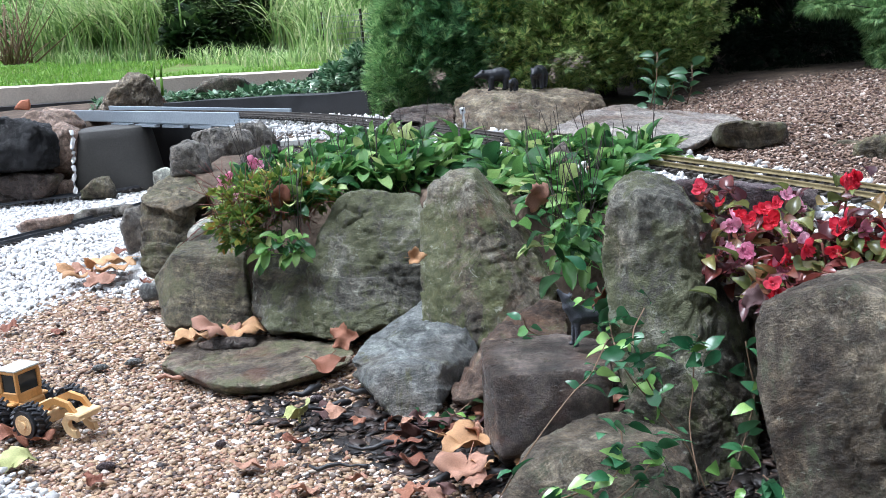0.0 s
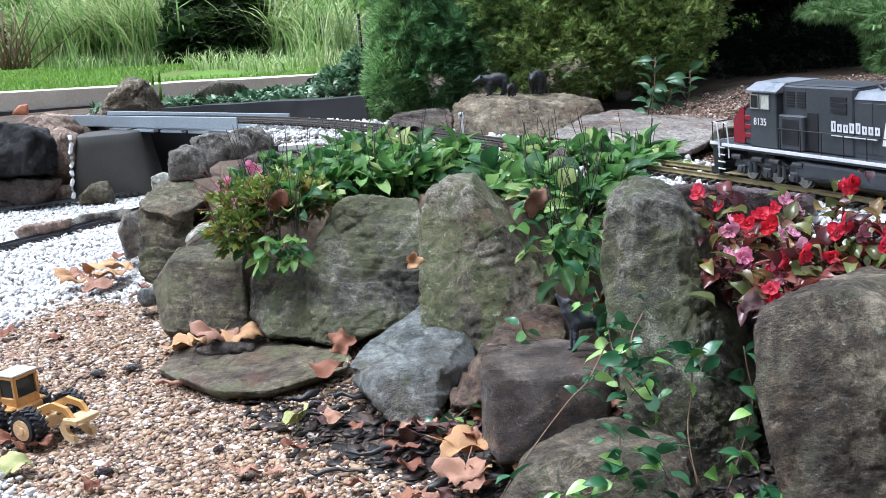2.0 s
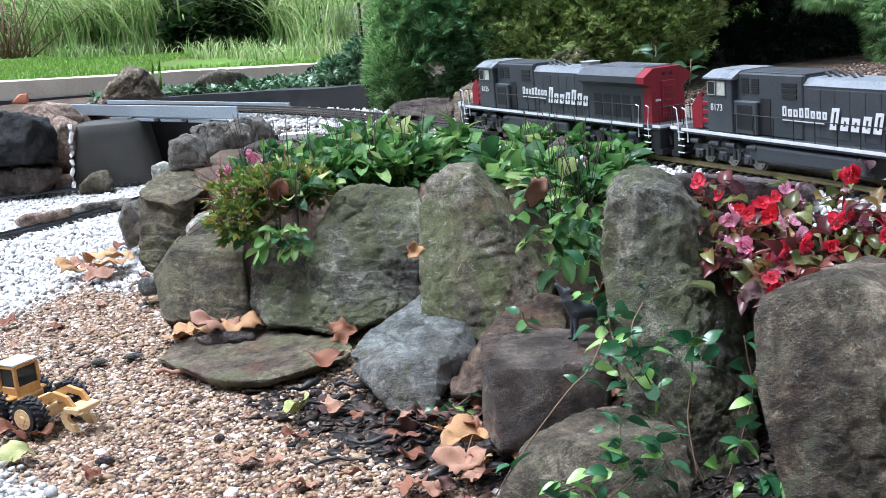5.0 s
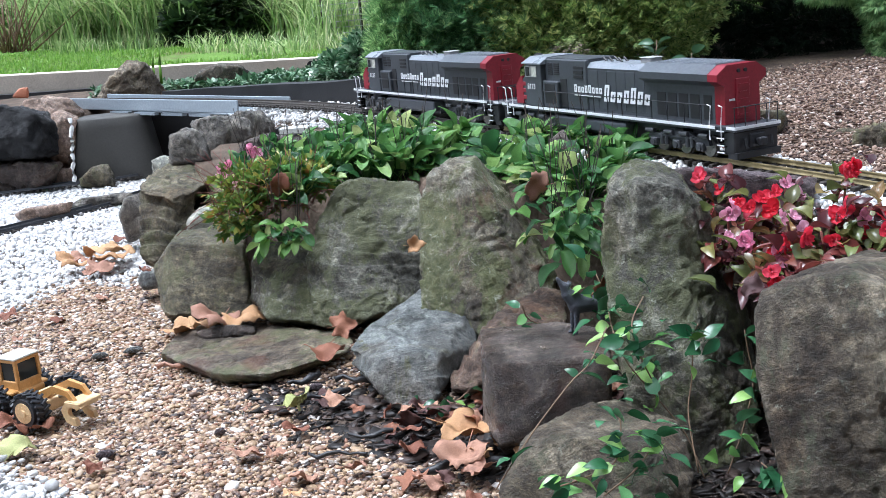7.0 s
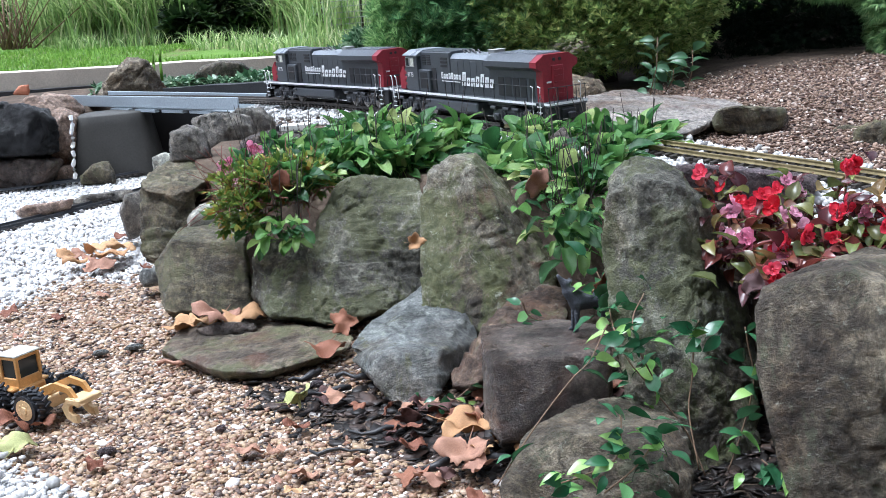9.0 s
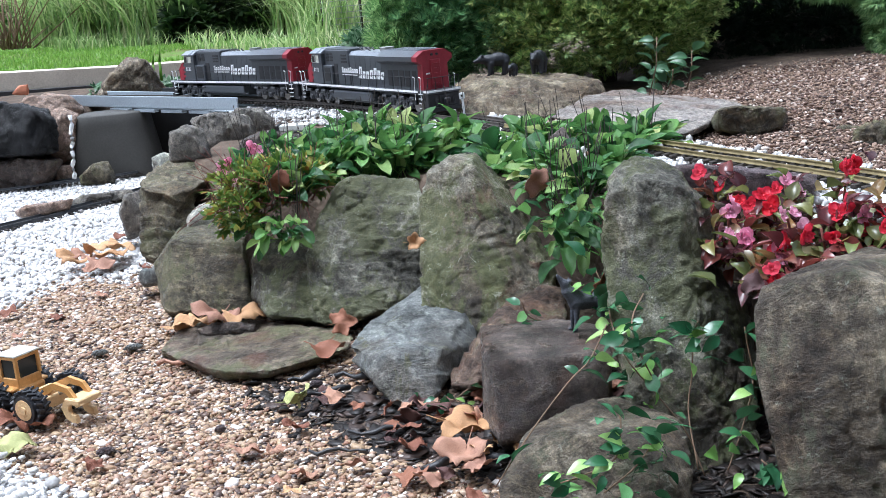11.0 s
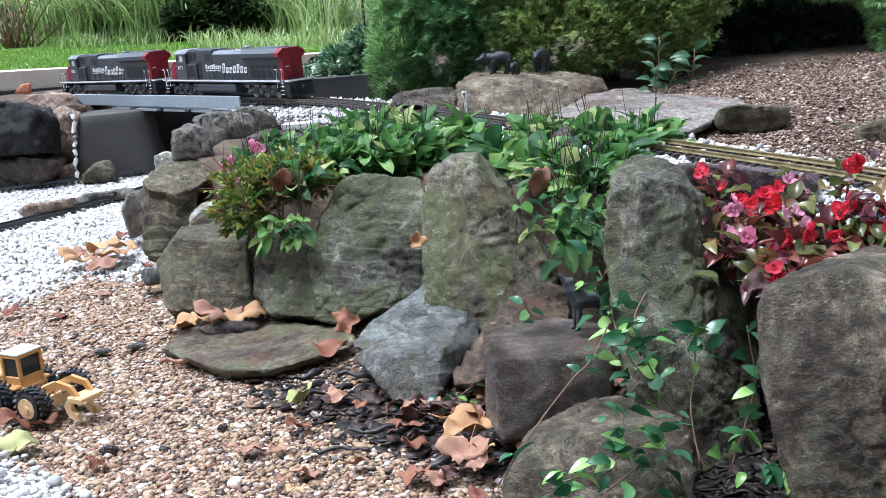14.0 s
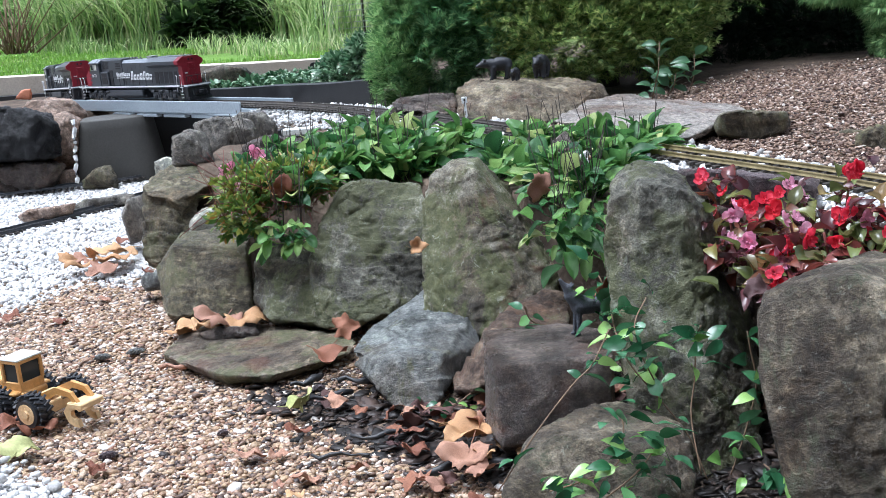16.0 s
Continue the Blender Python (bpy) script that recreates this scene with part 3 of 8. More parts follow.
hewn("boulder", [[(0.2, 1.42, 0.261), (0.205, 1.42, 0.311), (0.222, 1.44, 0.342), (0.243, 1.45, 0.354), (0.273, 1.46, 0.353), (0.301, 1.46, 0.34), (0.245, 1.395, 0.334), (0.298, 1.4, 0.323), (0.336, 1.43, 0.29), (0.346, 1.43, 0.259), (0.349, 1.42, 0.213), (0.244, 1.375, 0.242), (0.284, 1.37, 0.232), (0.198, 1.41, 0.208), (0.222, 1.52, 0.225), (0.227, 1.52, 0.279), (0.243, 1.54, 0.313), (0.263, 1.55, 0.325), (0.291, 1.56, 0.324), (0.318, 1.56, 0.311), (0.265, 1.495, 0.302), (0.316, 1.5, 0.291), (0.351, 1.53, 0.256), (0.361, 1.53, 0.224), (0.364, 1.52, 0.174), (0.264, 1.475, 0.204), (0.303, 1.47, 0.193), (0.221, 1.51, 0.168)],
    [(0.199, 1.41, 0.245), (0.251, 1.375, 0.248), (0.295, 1.37, 0.238), (0.347, 1.41, 0.209), (0.38, 1.4, 0.141), (0.378, 1.37, 0.076), (0.361, 1.32, -0.007), (0.319, 1.275, -0.023), (0.266, 1.265, -0.017), (0.203, 1.38, 0.127), (0.207, 1.31, 0.049), (0.296, 1.335, 0.147), (0.224, 1.51, 0.208), (0.274, 1.475, 0.211), (0.316, 1.47, 0.2), (0.365, 1.51, 0.169), (0.396, 1.5, 0.096), (0.395, 1.47, 0.026), (0.38, 1.42, -0.037), (0.341, 1.375, -0.053), (0.29, 1.365, -0.047), (0.228, 1.48, 0.081), (0.233, 1.41, -0.005), (0.318, 1.435, 0.101)]], STONE_MOSSY, "tall upright grey-green boulder with lichen", seed=2, group="stones of the retaining wall", grain=(0.9, 0.2, 0.35), relief=0.95)
hewn("boulder", [[(-0.032, 1.86, 0.245), (-0.011, 1.87, 0.291), (0.025, 1.881, 0.309), (0.056, 1.833, 0.302), (0.066, 1.817, 0.244), (0.096, 1.806, 0.188), (0.128, 1.79, 0.153), (0.174, 1.784, 0.111), (0.146, 1.72, 0.067), (0.06, 1.704, 0.048), (-0.046, 1.774, 0.088), (0.033, 1.784, 0.001), (0.125, 1.784, 0.002), (0.065, 1.913, 0.306), (0.122, 1.989, 0.234), (0.166, 1.978, 0.166), (0.207, 1.913, 0.112), (-0.02, 1.98, 0.21), (-0, 1.99, 0.259), (0.033, 2.001, 0.278), (0.062, 1.953, 0.27), (0.072, 1.937, 0.209), (0.1, 1.926, 0.149), (0.131, 1.91, 0.112), (0.175, 1.904, 0.066), (0.148, 1.84, 0.018), (0.067, 1.824, -0.002), (-0.034, 1.894, 0.042), (0.041, 1.904, -0.03), (0.128, 1.904, -0.03), (0.071, 2.033, 0.276), (0.125, 2.109, 0.2), (0.166, 2.098, 0.127), (0.205, 2.033, 0.07)],
    [(0.104, 1.797, 0.169), (0.151, 1.806, 0.174), (0.164, 1.779, 0.142), (0.111, 1.768, 0.135), (0.112, 1.877, 0.138), (0.155, 1.886, 0.143), (0.168, 1.859, 0.109), (0.119, 1.848, 0.102)]], STONE_PALE, "wedge-shaped grey and rust-red boulder with pale lichen", seed=3, group="stones of the retaining wall", grain=(0.8, 0.2, 0.5), relief=0.8, side=((0.85, 0.1, 0.5), 0.72, STONE_RUST_PALE))
hewn("boulder", [[(-0.175, 2.05, 0.26), (-0.137, 2.07, 0.259), (-0.033, 2.07, 0.247), (-0.022, 2, 0.177), (-0.041, 1.94, 0.065), (-0.103, 1.91, 0.05), (-0.19, 1.89, 0.038), (-0.238, 1.975, 0.152), (-0.223, 2.02, 0.191), (-0.233, 1.9, 0.043), (-0.184, 2.21, 0.221), (-0.148, 2.23, 0.22), (-0.049, 2.23, 0.208), (-0.038, 2.16, 0.131), (-0.056, 2.1, 0.009), (-0.116, 2.07, -0.008), (-0.2, 2.05, -0.021), (-0.246, 2.135, 0.103), (-0.23, 2.18, 0.147), (-0.241, 2.06, -0.016)],
    [(-0.346, 2.04, 0.138), (-0.321, 2.06, 0.158), (-0.25, 2.05, 0.158), (-0.219, 1.99, 0.115), (-0.35, 1.985, 0.071), (-0.314, 1.945, 0.049), (-0.193, 1.92, 0.031), (-0.362, 2.18, 0.094), (-0.338, 2.2, 0.116), (-0.271, 2.19, 0.116), (-0.242, 2.13, 0.069), (-0.367, 2.125, 0.021), (-0.333, 2.085, -0.003), (-0.218, 2.06, -0.022)]], STONE_MOSSY, "broad flat-faced mossy grey boulder", seed=4, group="stones of the retaining wall", relief=1.0, size=0.0045)
hewn("boulder", [[(-0.552, 2.15, 0.115), (-0.509, 2.13, 0.16), (-0.509, 2.21, 0.17), (-0.429, 2.24, 0.161), (-0.378, 2.2, 0.15), (-0.373, 2.12, 0.146), (-0.362, 2.07, 0.043), (-0.369, 2.05, 0.028), (-0.519, 2.05, 0.043), (-0.539, 2.1, 0.056), (-0.571, 2.27, 0.076), (-0.531, 2.25, 0.123), (-0.53, 2.33, 0.135), (-0.455, 2.36, 0.125), (-0.407, 2.32, 0.113), (-0.404, 2.24, 0.108), (-0.394, 2.19, -0.001), (-0.401, 2.17, -0.017), (-0.542, 2.17, -0.002), (-0.559, 2.22, 0.013)]], STONE_OLIVE, "squat square-cut olive-brown stone block", seed=5, group="stones of the retaining wall", relief=0.5)
hewn("boulder", [[(-0.649, 2.5, 0.216), (-0.648, 2.58, 0.223), (-0.606, 2.7, 0.242), (-0.528, 2.7, 0.231), (-0.493, 2.6, 0.212), (-0.521, 2.46, 0.201), (-0.634, 2.47, 0.205), (-0.574, 2.44, 0.195), (-0.557, 2.45, 0.159), (-0.667, 2.6, 0.188), (-0.665, 2.68, 0.197), (-0.626, 2.8, 0.217), (-0.554, 2.8, 0.205), (-0.523, 2.7, 0.185), (-0.549, 2.56, 0.173), (-0.653, 2.57, 0.177), (-0.598, 2.54, 0.166), (-0.582, 2.55, 0.129)],
    [(-0.648, 2.5, 0.205), (-0.578, 2.46, 0.194), (-0.528, 2.48, 0.185), (-0.526, 2.45, 0.116), (-0.584, 2.41, 0.081), (-0.614, 2.4, 0.065), (-0.647, 2.42, 0.079), (-0.672, 2.62, 0.175), (-0.608, 2.58, 0.162), (-0.561, 2.6, 0.153), (-0.559, 2.57, 0.08), (-0.614, 2.53, 0.043), (-0.642, 2.52, 0.026), (-0.672, 2.54, 0.041)]], STONE_OLIVE, "rough grey boulder with yellow moss on its flank", seed=6, group="stones of the retaining wall", relief=0.9)
rock("rock", (-0.563, 2.650, 0.229), [(-0.038, 0.074), (0.001, 0.091), (0.035, 0.075), (0.051, 0.0), (-0.05, 0.004)], [(-0.065, 0.056), (-0.028, 0.073), (0.003, 0.057), (0.018, -0.015), (-0.077, -0.012)], 0.14, STONE_GREY, "small rounded dark grey stone", seed=7, fall=0.11, group="stones of the retaining wall")
rock("boulder", (-0.540, 3.000, 0.170), [(-0.086, 0.129), (-0.031, 0.135), (0.067, 0.119), (0.079, 0.073), (0.066, 0.0), (-0.037, 0.001), (-0.057, 0.074)], [(-0.117, 0.104), (-0.065, 0.11), (0.027, 0.095), (0.038, 0.05), (0.026, -0.022), (-0.071, -0.022), (-0.09, 0.05)], 0.2, STONE_GREY, "weathered grey rock with a flat top", seed=8, fall=0.10, group="stones of the retaining wall")
rock("rock", (-0.490, 3.150, 0.178), [(-0.072, 0.097), (-0.035, 0.12), (0.029, 0.114), (0.059, 0.077), (0.052, 0.0), (-0.035, 0.0)], [(-0.091, 0.078), (-0.057, 0.1), (0.003, 0.095), (0.03, 0.059), (0.023, -0.015), (-0.057, -0.016)], 0.16, STONE_GREY, "rounded grey fieldstone on the wall", seed=9, fall=0.10, group="stones of the retaining wall")
rock("rock", (-0.461, 2.300, 0.114), [(-0.052, 0.057), (-0.027, 0.078), (0.031, 0.082), (0.057, 0.058), (0.049, 0.0), (-0.059, 0.01)], [(-0.077, 0.03), (-0.053, 0.05), (0.001, 0.054), (0.025, 0.031), (0.018, -0.025), (-0.083, -0.016)], 0.14, STONE_WHITE, "pale greenish-white stone wedged between darker ones", seed=10, fall=0.18, group="stones of the retaining wall")
rock("rock", (-0.649, 2.750, 0.199), [(-0.025, 0.039), (-0.003, 0.048), (0.029, 0.041), (0.026, 0.0), (-0.027, 0.005)], [(-0.046, 0.025), (-0.027, 0.033), (0.003, 0.027), (0.0, -0.012), (-0.049, -0.008)], 0.1, STONE_WHITE, "small pale grey stone beside the wall", seed=11, fall=0.13)
rock("rock", (-1.161, 3.950, 0.000), [(-0.068, 0.035), (-0.013, 0.077), (0.037, 0.081), (0.059, 0.033), (0.054, 0.0), (-0.068, 0.011)], [(-0.097, 0.018), (-0.046, 0.058), (-0.002, 0.062), (0.018, 0.017), (0.013, -0.015), (-0.097, -0.004)], 0.12, STONE_OLIVE, "small brown stone at the foot of the bridge pier", seed=12, fall=0.13)
hewn("boulder", [[(-0.159, 1.679, 0.062), (-0.136, 1.739, 0.074), (-0.087, 1.798, 0.085), (-0.033, 1.868, 0.105), (0.03, 1.879, 0.107), (0.048, 1.814, 0.091), (0.053, 1.75, 0.056), (-0.001, 1.658, 0.072), (-0.064, 1.636, 0.069), (-0.123, 1.631, 0.066), (-0.007, 1.728, 0.081), (-0.155, 1.779, 0.018), (-0.133, 1.839, 0.032), (-0.087, 1.898, 0.045), (-0.036, 1.968, 0.066), (0.022, 1.979, 0.069), (0.04, 1.914, 0.051), (0.045, 1.85, 0.013), (-0.006, 1.758, 0.028), (-0.066, 1.736, 0.025), (-0.121, 1.731, 0.021), (-0.011, 1.828, 0.039)],
    [(-0.128, 1.636, 0.066), (-0.092, 1.593, 0.076), (-0.019, 1.604, 0.07), (0.038, 1.696, 0.048), (-0.006, 1.609, 0.029), (-0.035, 1.544, 0.014), (-0.089, 1.544, 0.013), (-0.122, 1.593, 0.037), (-0.159, 1.674, 0.048), (0.046, 1.75, 0.058), (-0.069, 1.728, 0.076), (-0.127, 1.736, 0.022), (-0.094, 1.693, 0.031), (-0.025, 1.704, 0.025), (0.029, 1.796, 0.004), (-0.012, 1.709, -0.019), (-0.04, 1.644, -0.03), (-0.091, 1.644, -0.03), (-0.122, 1.693, -0.01), (-0.156, 1.774, 0.003), (0.036, 1.85, 0.016), (-0.072, 1.828, 0.034)]], STONE_BLUE, "angular blue-grey boulder leaning on the wall", seed=13, group="stones of the retaining wall", grain=(-0.5, 0.2, 0.9), relief=0.5, round_off=1)
hewn("stepping_stone", [[(-0.5, 1.898, 0.02), (-0.483, 2.001, 0.026), (-0.46, 2.037, 0.03), (-0.33, 1.988, 0.03), (-0.192, 1.904, 0.03), (-0.157, 1.836, 0.03), (-0.168, 1.786, 0.028), (-0.218, 1.755, 0.026), (-0.286, 1.72, 0.024), (-0.36, 1.735, 0.024), (-0.402, 1.771, 0.025), (-0.461, 1.842, 0.022), (-0.376, 1.808, -0.01), (-0.297, 1.787, -0.01), (-0.224, 1.796, 0.005), (-0.476, 1.896, -0.005), (-0.509, 1.927, 0), (-0.484, 1.908, 0.005), (-0.469, 2.011, 0.011), (-0.449, 2.047, 0.015), (-0.333, 1.998, 0.015), (-0.212, 1.914, 0.015), (-0.181, 1.846, 0.015), (-0.19, 1.796, 0.013), (-0.235, 1.765, 0.011), (-0.295, 1.73, 0.009), (-0.36, 1.745, 0.009), (-0.398, 1.781, 0.01), (-0.449, 1.852, 0.007), (-0.375, 1.818, -0.025), (-0.305, 1.797, -0.025), (-0.24, 1.806, -0.01), (-0.463, 1.906, -0.02), (-0.492, 1.937, -0.015)]], STONE_SLAB, "flat mossy flagstone lying on the gravel", seed=14, category="flagstone", relief=0.6, round_off=1)
rock("rock", (-0.390, 1.925, 0.026), [(-0.051, 0.016), (-0.014, 0.025), (0.05, 0.017), (0.053, 0.002), (-0.038, 0.0)], [(-0.067, -0.013), (-0.034, -0.004), (0.026, -0.012), (0.029, -0.026), (-0.055, -0.028)], 0.1, STONE_DARK, "thin dark stone flake lying on the flagstone", seed=15, fall=0.28, rough=0.5)
hewn("boulder", [[(0.039, 1.502, 0.132), (0.143, 1.5, 0.134), (0.197, 1.47, 0.13), (0.196, 1.362, 0.128), (0.047, 1.356, 0.131), (0.136, 1.356, 0.13), (0.037, 1.427, 0.128), (0.048, 1.335, 0.031), (0.185, 1.36, 0.023), (0.197, 1.38, 0.083), (0.031, 1.4, 0.036), (0.05, 1.602, 0.089), (0.149, 1.6, 0.091), (0.2, 1.57, 0.086), (0.201, 1.462, 0.081), (0.058, 1.456, 0.084), (0.143, 1.456, 0.083), (0.049, 1.527, 0.083), (0.06, 1.435, -0.024), (0.19, 1.46, -0.03), (0.201, 1.48, 0.033), (0.044, 1.5, -0.016), (0.06, 1.4, -0.02), (0.06, 1.5, -0.02), (0.2, 1.42, -0.02), (0.2, 1.5, -0.02)]], STONE_DARK, "dark brown cube-shaped stone with a flat top", seed=16, group="stones of the retaining wall", relief=0.22, grain=(0.05, 0.1, 1.0), round_off=0)
hewn("rock", [[(-0.008, 1.596, 0.032), (0.045, 1.659, 0.082), (0.091, 1.701, 0.109), (0.148, 1.743, 0.118), (0.187, 1.743, 0.112), (0.168, 1.607, 0.08), (0.058, 1.607, 0.101), (0.037, 1.565, 0.074), (0.029, 1.528, 0.039), (-0.007, 1.549, 0.032), (0.002, 1.666, -0.005), (0.05, 1.729, 0.048), (0.092, 1.771, 0.077), (0.145, 1.813, 0.087), (0.181, 1.813, 0.08), (0.164, 1.677, 0.046), (0.063, 1.677, 0.067), (0.043, 1.635, 0.039), (0.036, 1.598, 0.001), (0.002, 1.619, -0.006)]], STONE_RUST, "slanting reddish-brown stone slab between boulders", seed=17, group="stones of the retaining wall", relief=0.8)
hewn("boulder", [[(0.042, 1.155, 0.076), (0.065, 1.19, 0.098), (0.092, 1.21, 0.104), (0.132, 1.28, 0.093), (0.192, 1.33, 0.082), (0.225, 1.28, 0.082), (0.251, 1.24, 0.079), (0.254, 1.19, 0.056), (0.237, 1.12, 0.031), (0.033, 1.12, 0.051), (0.079, 1.165, 0.098), (0.117, 1.165, 0.109), (0.2, 1.155, 0.096), (0.057, 1.235, 0.028), (0.079, 1.27, 0.053), (0.105, 1.29, 0.059), (0.142, 1.36, 0.05), (0.198, 1.41, 0.038), (0.23, 1.36, 0.038), (0.255, 1.32, 0.033), (0.258, 1.27, 0.008), (0.243, 1.2, -0.022), (0.049, 1.2, 0), (0.092, 1.245, 0.051), (0.129, 1.245, 0.063), (0.208, 1.235, 0.049)]], STONE_BROWN, "low rounded brown boulder at the foot of the wall", seed=18, group="stones of the retaining wall", relief=0.6)
hewn("boulder", [[(-0.106, 3.05, 0.297), (-0.061, 3.1, 0.306), (0.03, 3.15, 0.302), (0.067, 3.1, 0.291), (0.059, 2.95, 0.26), (-0.091, 2.98, 0.281), (-0.1, 3.19, 0.271), (-0.059, 3.24, 0.281), (0.026, 3.29, 0.277), (0.059, 3.24, 0.265), (0.053, 3.09, 0.232), (-0.087, 3.12, 0.254)]], STONE_DARK, "tan and brown boulder beside the track", seed=19, group="stones behind the track", size=0.006)
hewn("boulder", [[(0.058, 2.95, 0.324), (0.106, 3.05, 0.337), (0.215, 3.12, 0.327), (0.366, 3.12, 0.307), (0.455, 3.05, 0.296), (0.444, 2.95, 0.271), (0.403, 2.88, 0.246), (0.308, 2.8, 0.235), (0.063, 2.83, 0.26), (0.172, 2.92, 0.33), (0.223, 2.87, 0.306), (0.414, 2.93, 0.302), (0.086, 3.09, 0.299), (0.131, 3.19, 0.313), (0.231, 3.26, 0.303), (0.371, 3.26, 0.282), (0.454, 3.19, 0.27), (0.444, 3.09, 0.243), (0.407, 3.02, 0.217), (0.319, 2.94, 0.205), (0.09, 2.97, 0.231), (0.191, 3.06, 0.305), (0.239, 3.01, 0.28), (0.416, 3.07, 0.275)]], STONE_TAN, "brown boulder with a flat top behind the track", seed=20, group="stones behind the track", size=0.006, relief=1.2)
hewn("flat_rock", [[(0.234, 2.36, 0.299), (0.346, 2.6, 0.307), (0.407, 2.72, 0.297), (0.473, 2.78, 0.288), (0.689, 2.62, 0.264), (0.679, 2.5, 0.264), (0.53, 2.28, 0.266), (0.452, 2.18, 0.268), (0.397, 2.17, 0.274), (0.477, 2.17, 0.267), (0.267, 2.41, 0.281), (0.368, 2.65, 0.289), (0.422, 2.77, 0.279), (0.481, 2.83, 0.27), (0.675, 2.67, 0.246), (0.667, 2.55, 0.245), (0.534, 2.33, 0.246), (0.465, 2.23, 0.248), (0.415, 2.22, 0.255), (0.487, 2.22, 0.247)]], STONE_SLATE, "broad flat grey ledge stone on the gravel bank", seed=21, group="stones behind the track", size=0.006, relief=0.7)
rock("rock", (0.616, 2.250, 0.237), [(-0.059, 0.036), (-0.053, 0.056), (-0.014, 0.061), (0.08, 0.048), (0.083, 0.012), (0.018, 0.0), (-0.054, 0.016)], [(-0.012, 0.012), (-0.006, 0.032), (0.031, 0.037), (0.119, 0.024), (0.122, -0.011), (0.06, -0.023), (-0.008, -0.008)], 0.16, STONE_OLIVE, "low mossy brown stone on the gravel bank", seed=22, fall=0.13, rough=0.7, group="stones behind the track")
rock("rock", (0.817, 2.050, 0.205), [(-0.052, 0.027), (-0.046, 0.058), (-0.007, 0.069), (0.066, 0.068), (0.076, 0.0), (-0.036, 0.01)], [(0.03, -0.008), (0.035, 0.023), (0.072, 0.035), (0.143, 0.033), (0.153, -0.035), (0.044, -0.025)], 0.2, STONE_OLIVE, "dark mossy stone on the gravel bank", seed=23, fall=0.16, group="stones behind the track")
rock("rock", (0.794, 2.200, 0.210), [(-0.033, 0.026), (-0.011, 0.04), (0.033, 0.033), (0.038, 0.0), (-0.028, 0.006)], [(0.006, 0.009), (0.026, 0.022), (0.066, 0.016), (0.071, -0.016), (0.011, -0.01)], 0.1, STONE_OLIVE, "small mossy stone half sunk in gravel", seed=24, fall=0.16, group="stones behind the track")
rock("slate_slab", (0.421, 1.550, 0.250), [(-0.101, 0.068), (-0.074, 0.068), (0.007, 0.05), (0.091, 0.034), (0.107, 0.021), (0.091, 0.0), (-0.026, 0.011), (-0.095, 0.037)], [(-0.064, 0.045), (0.037, 0.032), (0.138, 0.011)], 0.14, STONE_PURPLE, "smooth dark purple-grey slate slab beside the track", seed=25, fall=0.18, rough=0.3, facets=0, category="stone slab")
rock("boulder", (-1.214, 4.750, 0.187), [(-0.141, 0.04), (-0.112, 0.106), (-0.06, 0.147), (0.005, 0.196), (0.072, 0.181), (0.108, 0.109), (0.137, 0.037), (0.115, 0.0), (-0.125, 0.022)], [(-0.223, 0.016), (-0.195, 0.082), (-0.145, 0.123), (-0.084, 0.171), (-0.021, 0.157), (0.013, 0.086), (0.039, 0.015), (0.019, -0.022), (-0.208, -0.001)], 0.35, STONE_TAN, "rough tan boulder beside the bridge", seed=26, fall=0.05, size=0.012, rough=1.2)
rock("boulder", (-0.870, 4.950, 0.221), [(-0.12, 0.058), (-0.086, 0.091), (-0.012, 0.106), (0.082, 0.095), (0.13, 0.055), (0.126, 0.0), (-0.12, 0.023)], [(-0.164, 0.039), (-0.133, 0.071), (-0.064, 0.086), (0.024, 0.075), (0.069, 0.036), (0.064, -0.017), (-0.165, 0.004)], 0.3, STONE_BROWN, "smooth brown boulder in the ivy bed", seed=27, fall=0.06, size=0.012, rough=0.6)
rock("charred_log", (-1.402, 3.920, 0.121), [(-0.155, 0.192), (-0.041, 0.191), (0.087, 0.156), (0.131, 0.098), (0.125, 0.012), (0.042, 0.0), (-0.188, 0.012)], [(-0.293, 0.153), (-0.182, 0.153), (-0.058, 0.118), (-0.016, 0.06), (-0.023, -0.028), (-0.103, -0.04), (-0.326, -0.029)], 0.4, CHARRED, "blackened log end with deep cracks", seed=28, fall=0.07, category="log", size=0.01, rough=0.9)
rock("rock", (-1.439, 3.950, 0.015), [(-0.144, 0.109), (0.03, 0.107), (0.143, 0.086), (0.122, 0.019), (0.012, 0.0), (-0.163, 0.006)], [(-0.246, 0.068), (-0.081, 0.066), (0.027, 0.046), (0.006, -0.02), (-0.099, -0.04), (-0.264, -0.034)], 0.3, STONE_DARK, "dark stacked stone below the log", seed=29, fall=0.12, group="bridge abutment")
rock("rock", (-1.303, 4.090, 0.061), [(-0.042, 0.188), (-0.009, 0.211), (0.061, 0.171), (0.036, 0.056), (0.013, 0.001), (-0.059, 0.0)], [(-0.135, 0.155), (-0.103, 0.178), (-0.038, 0.138), (-0.062, 0.025), (-0.084, -0.029), (-0.152, -0.031)], 0.3, STONE_PINK, "pinkish tan stone of the bridge abutment", seed=30, fall=0.08, group="bridge abutment")
rock("rock", (-1.318, 4.050, 0.006), [(-0.039, 0.06), (0.041, 0.061), (0.042, 0.0), (-0.044, 0.0)], [(-0.101, 0.031), (-0.027, 0.032), (-0.027, -0.027), (-0.106, -0.027)], 0.2, STONE_PINK, "brown stone at the base of the abutment", seed=31, fall=0.13, group="bridge abutment")
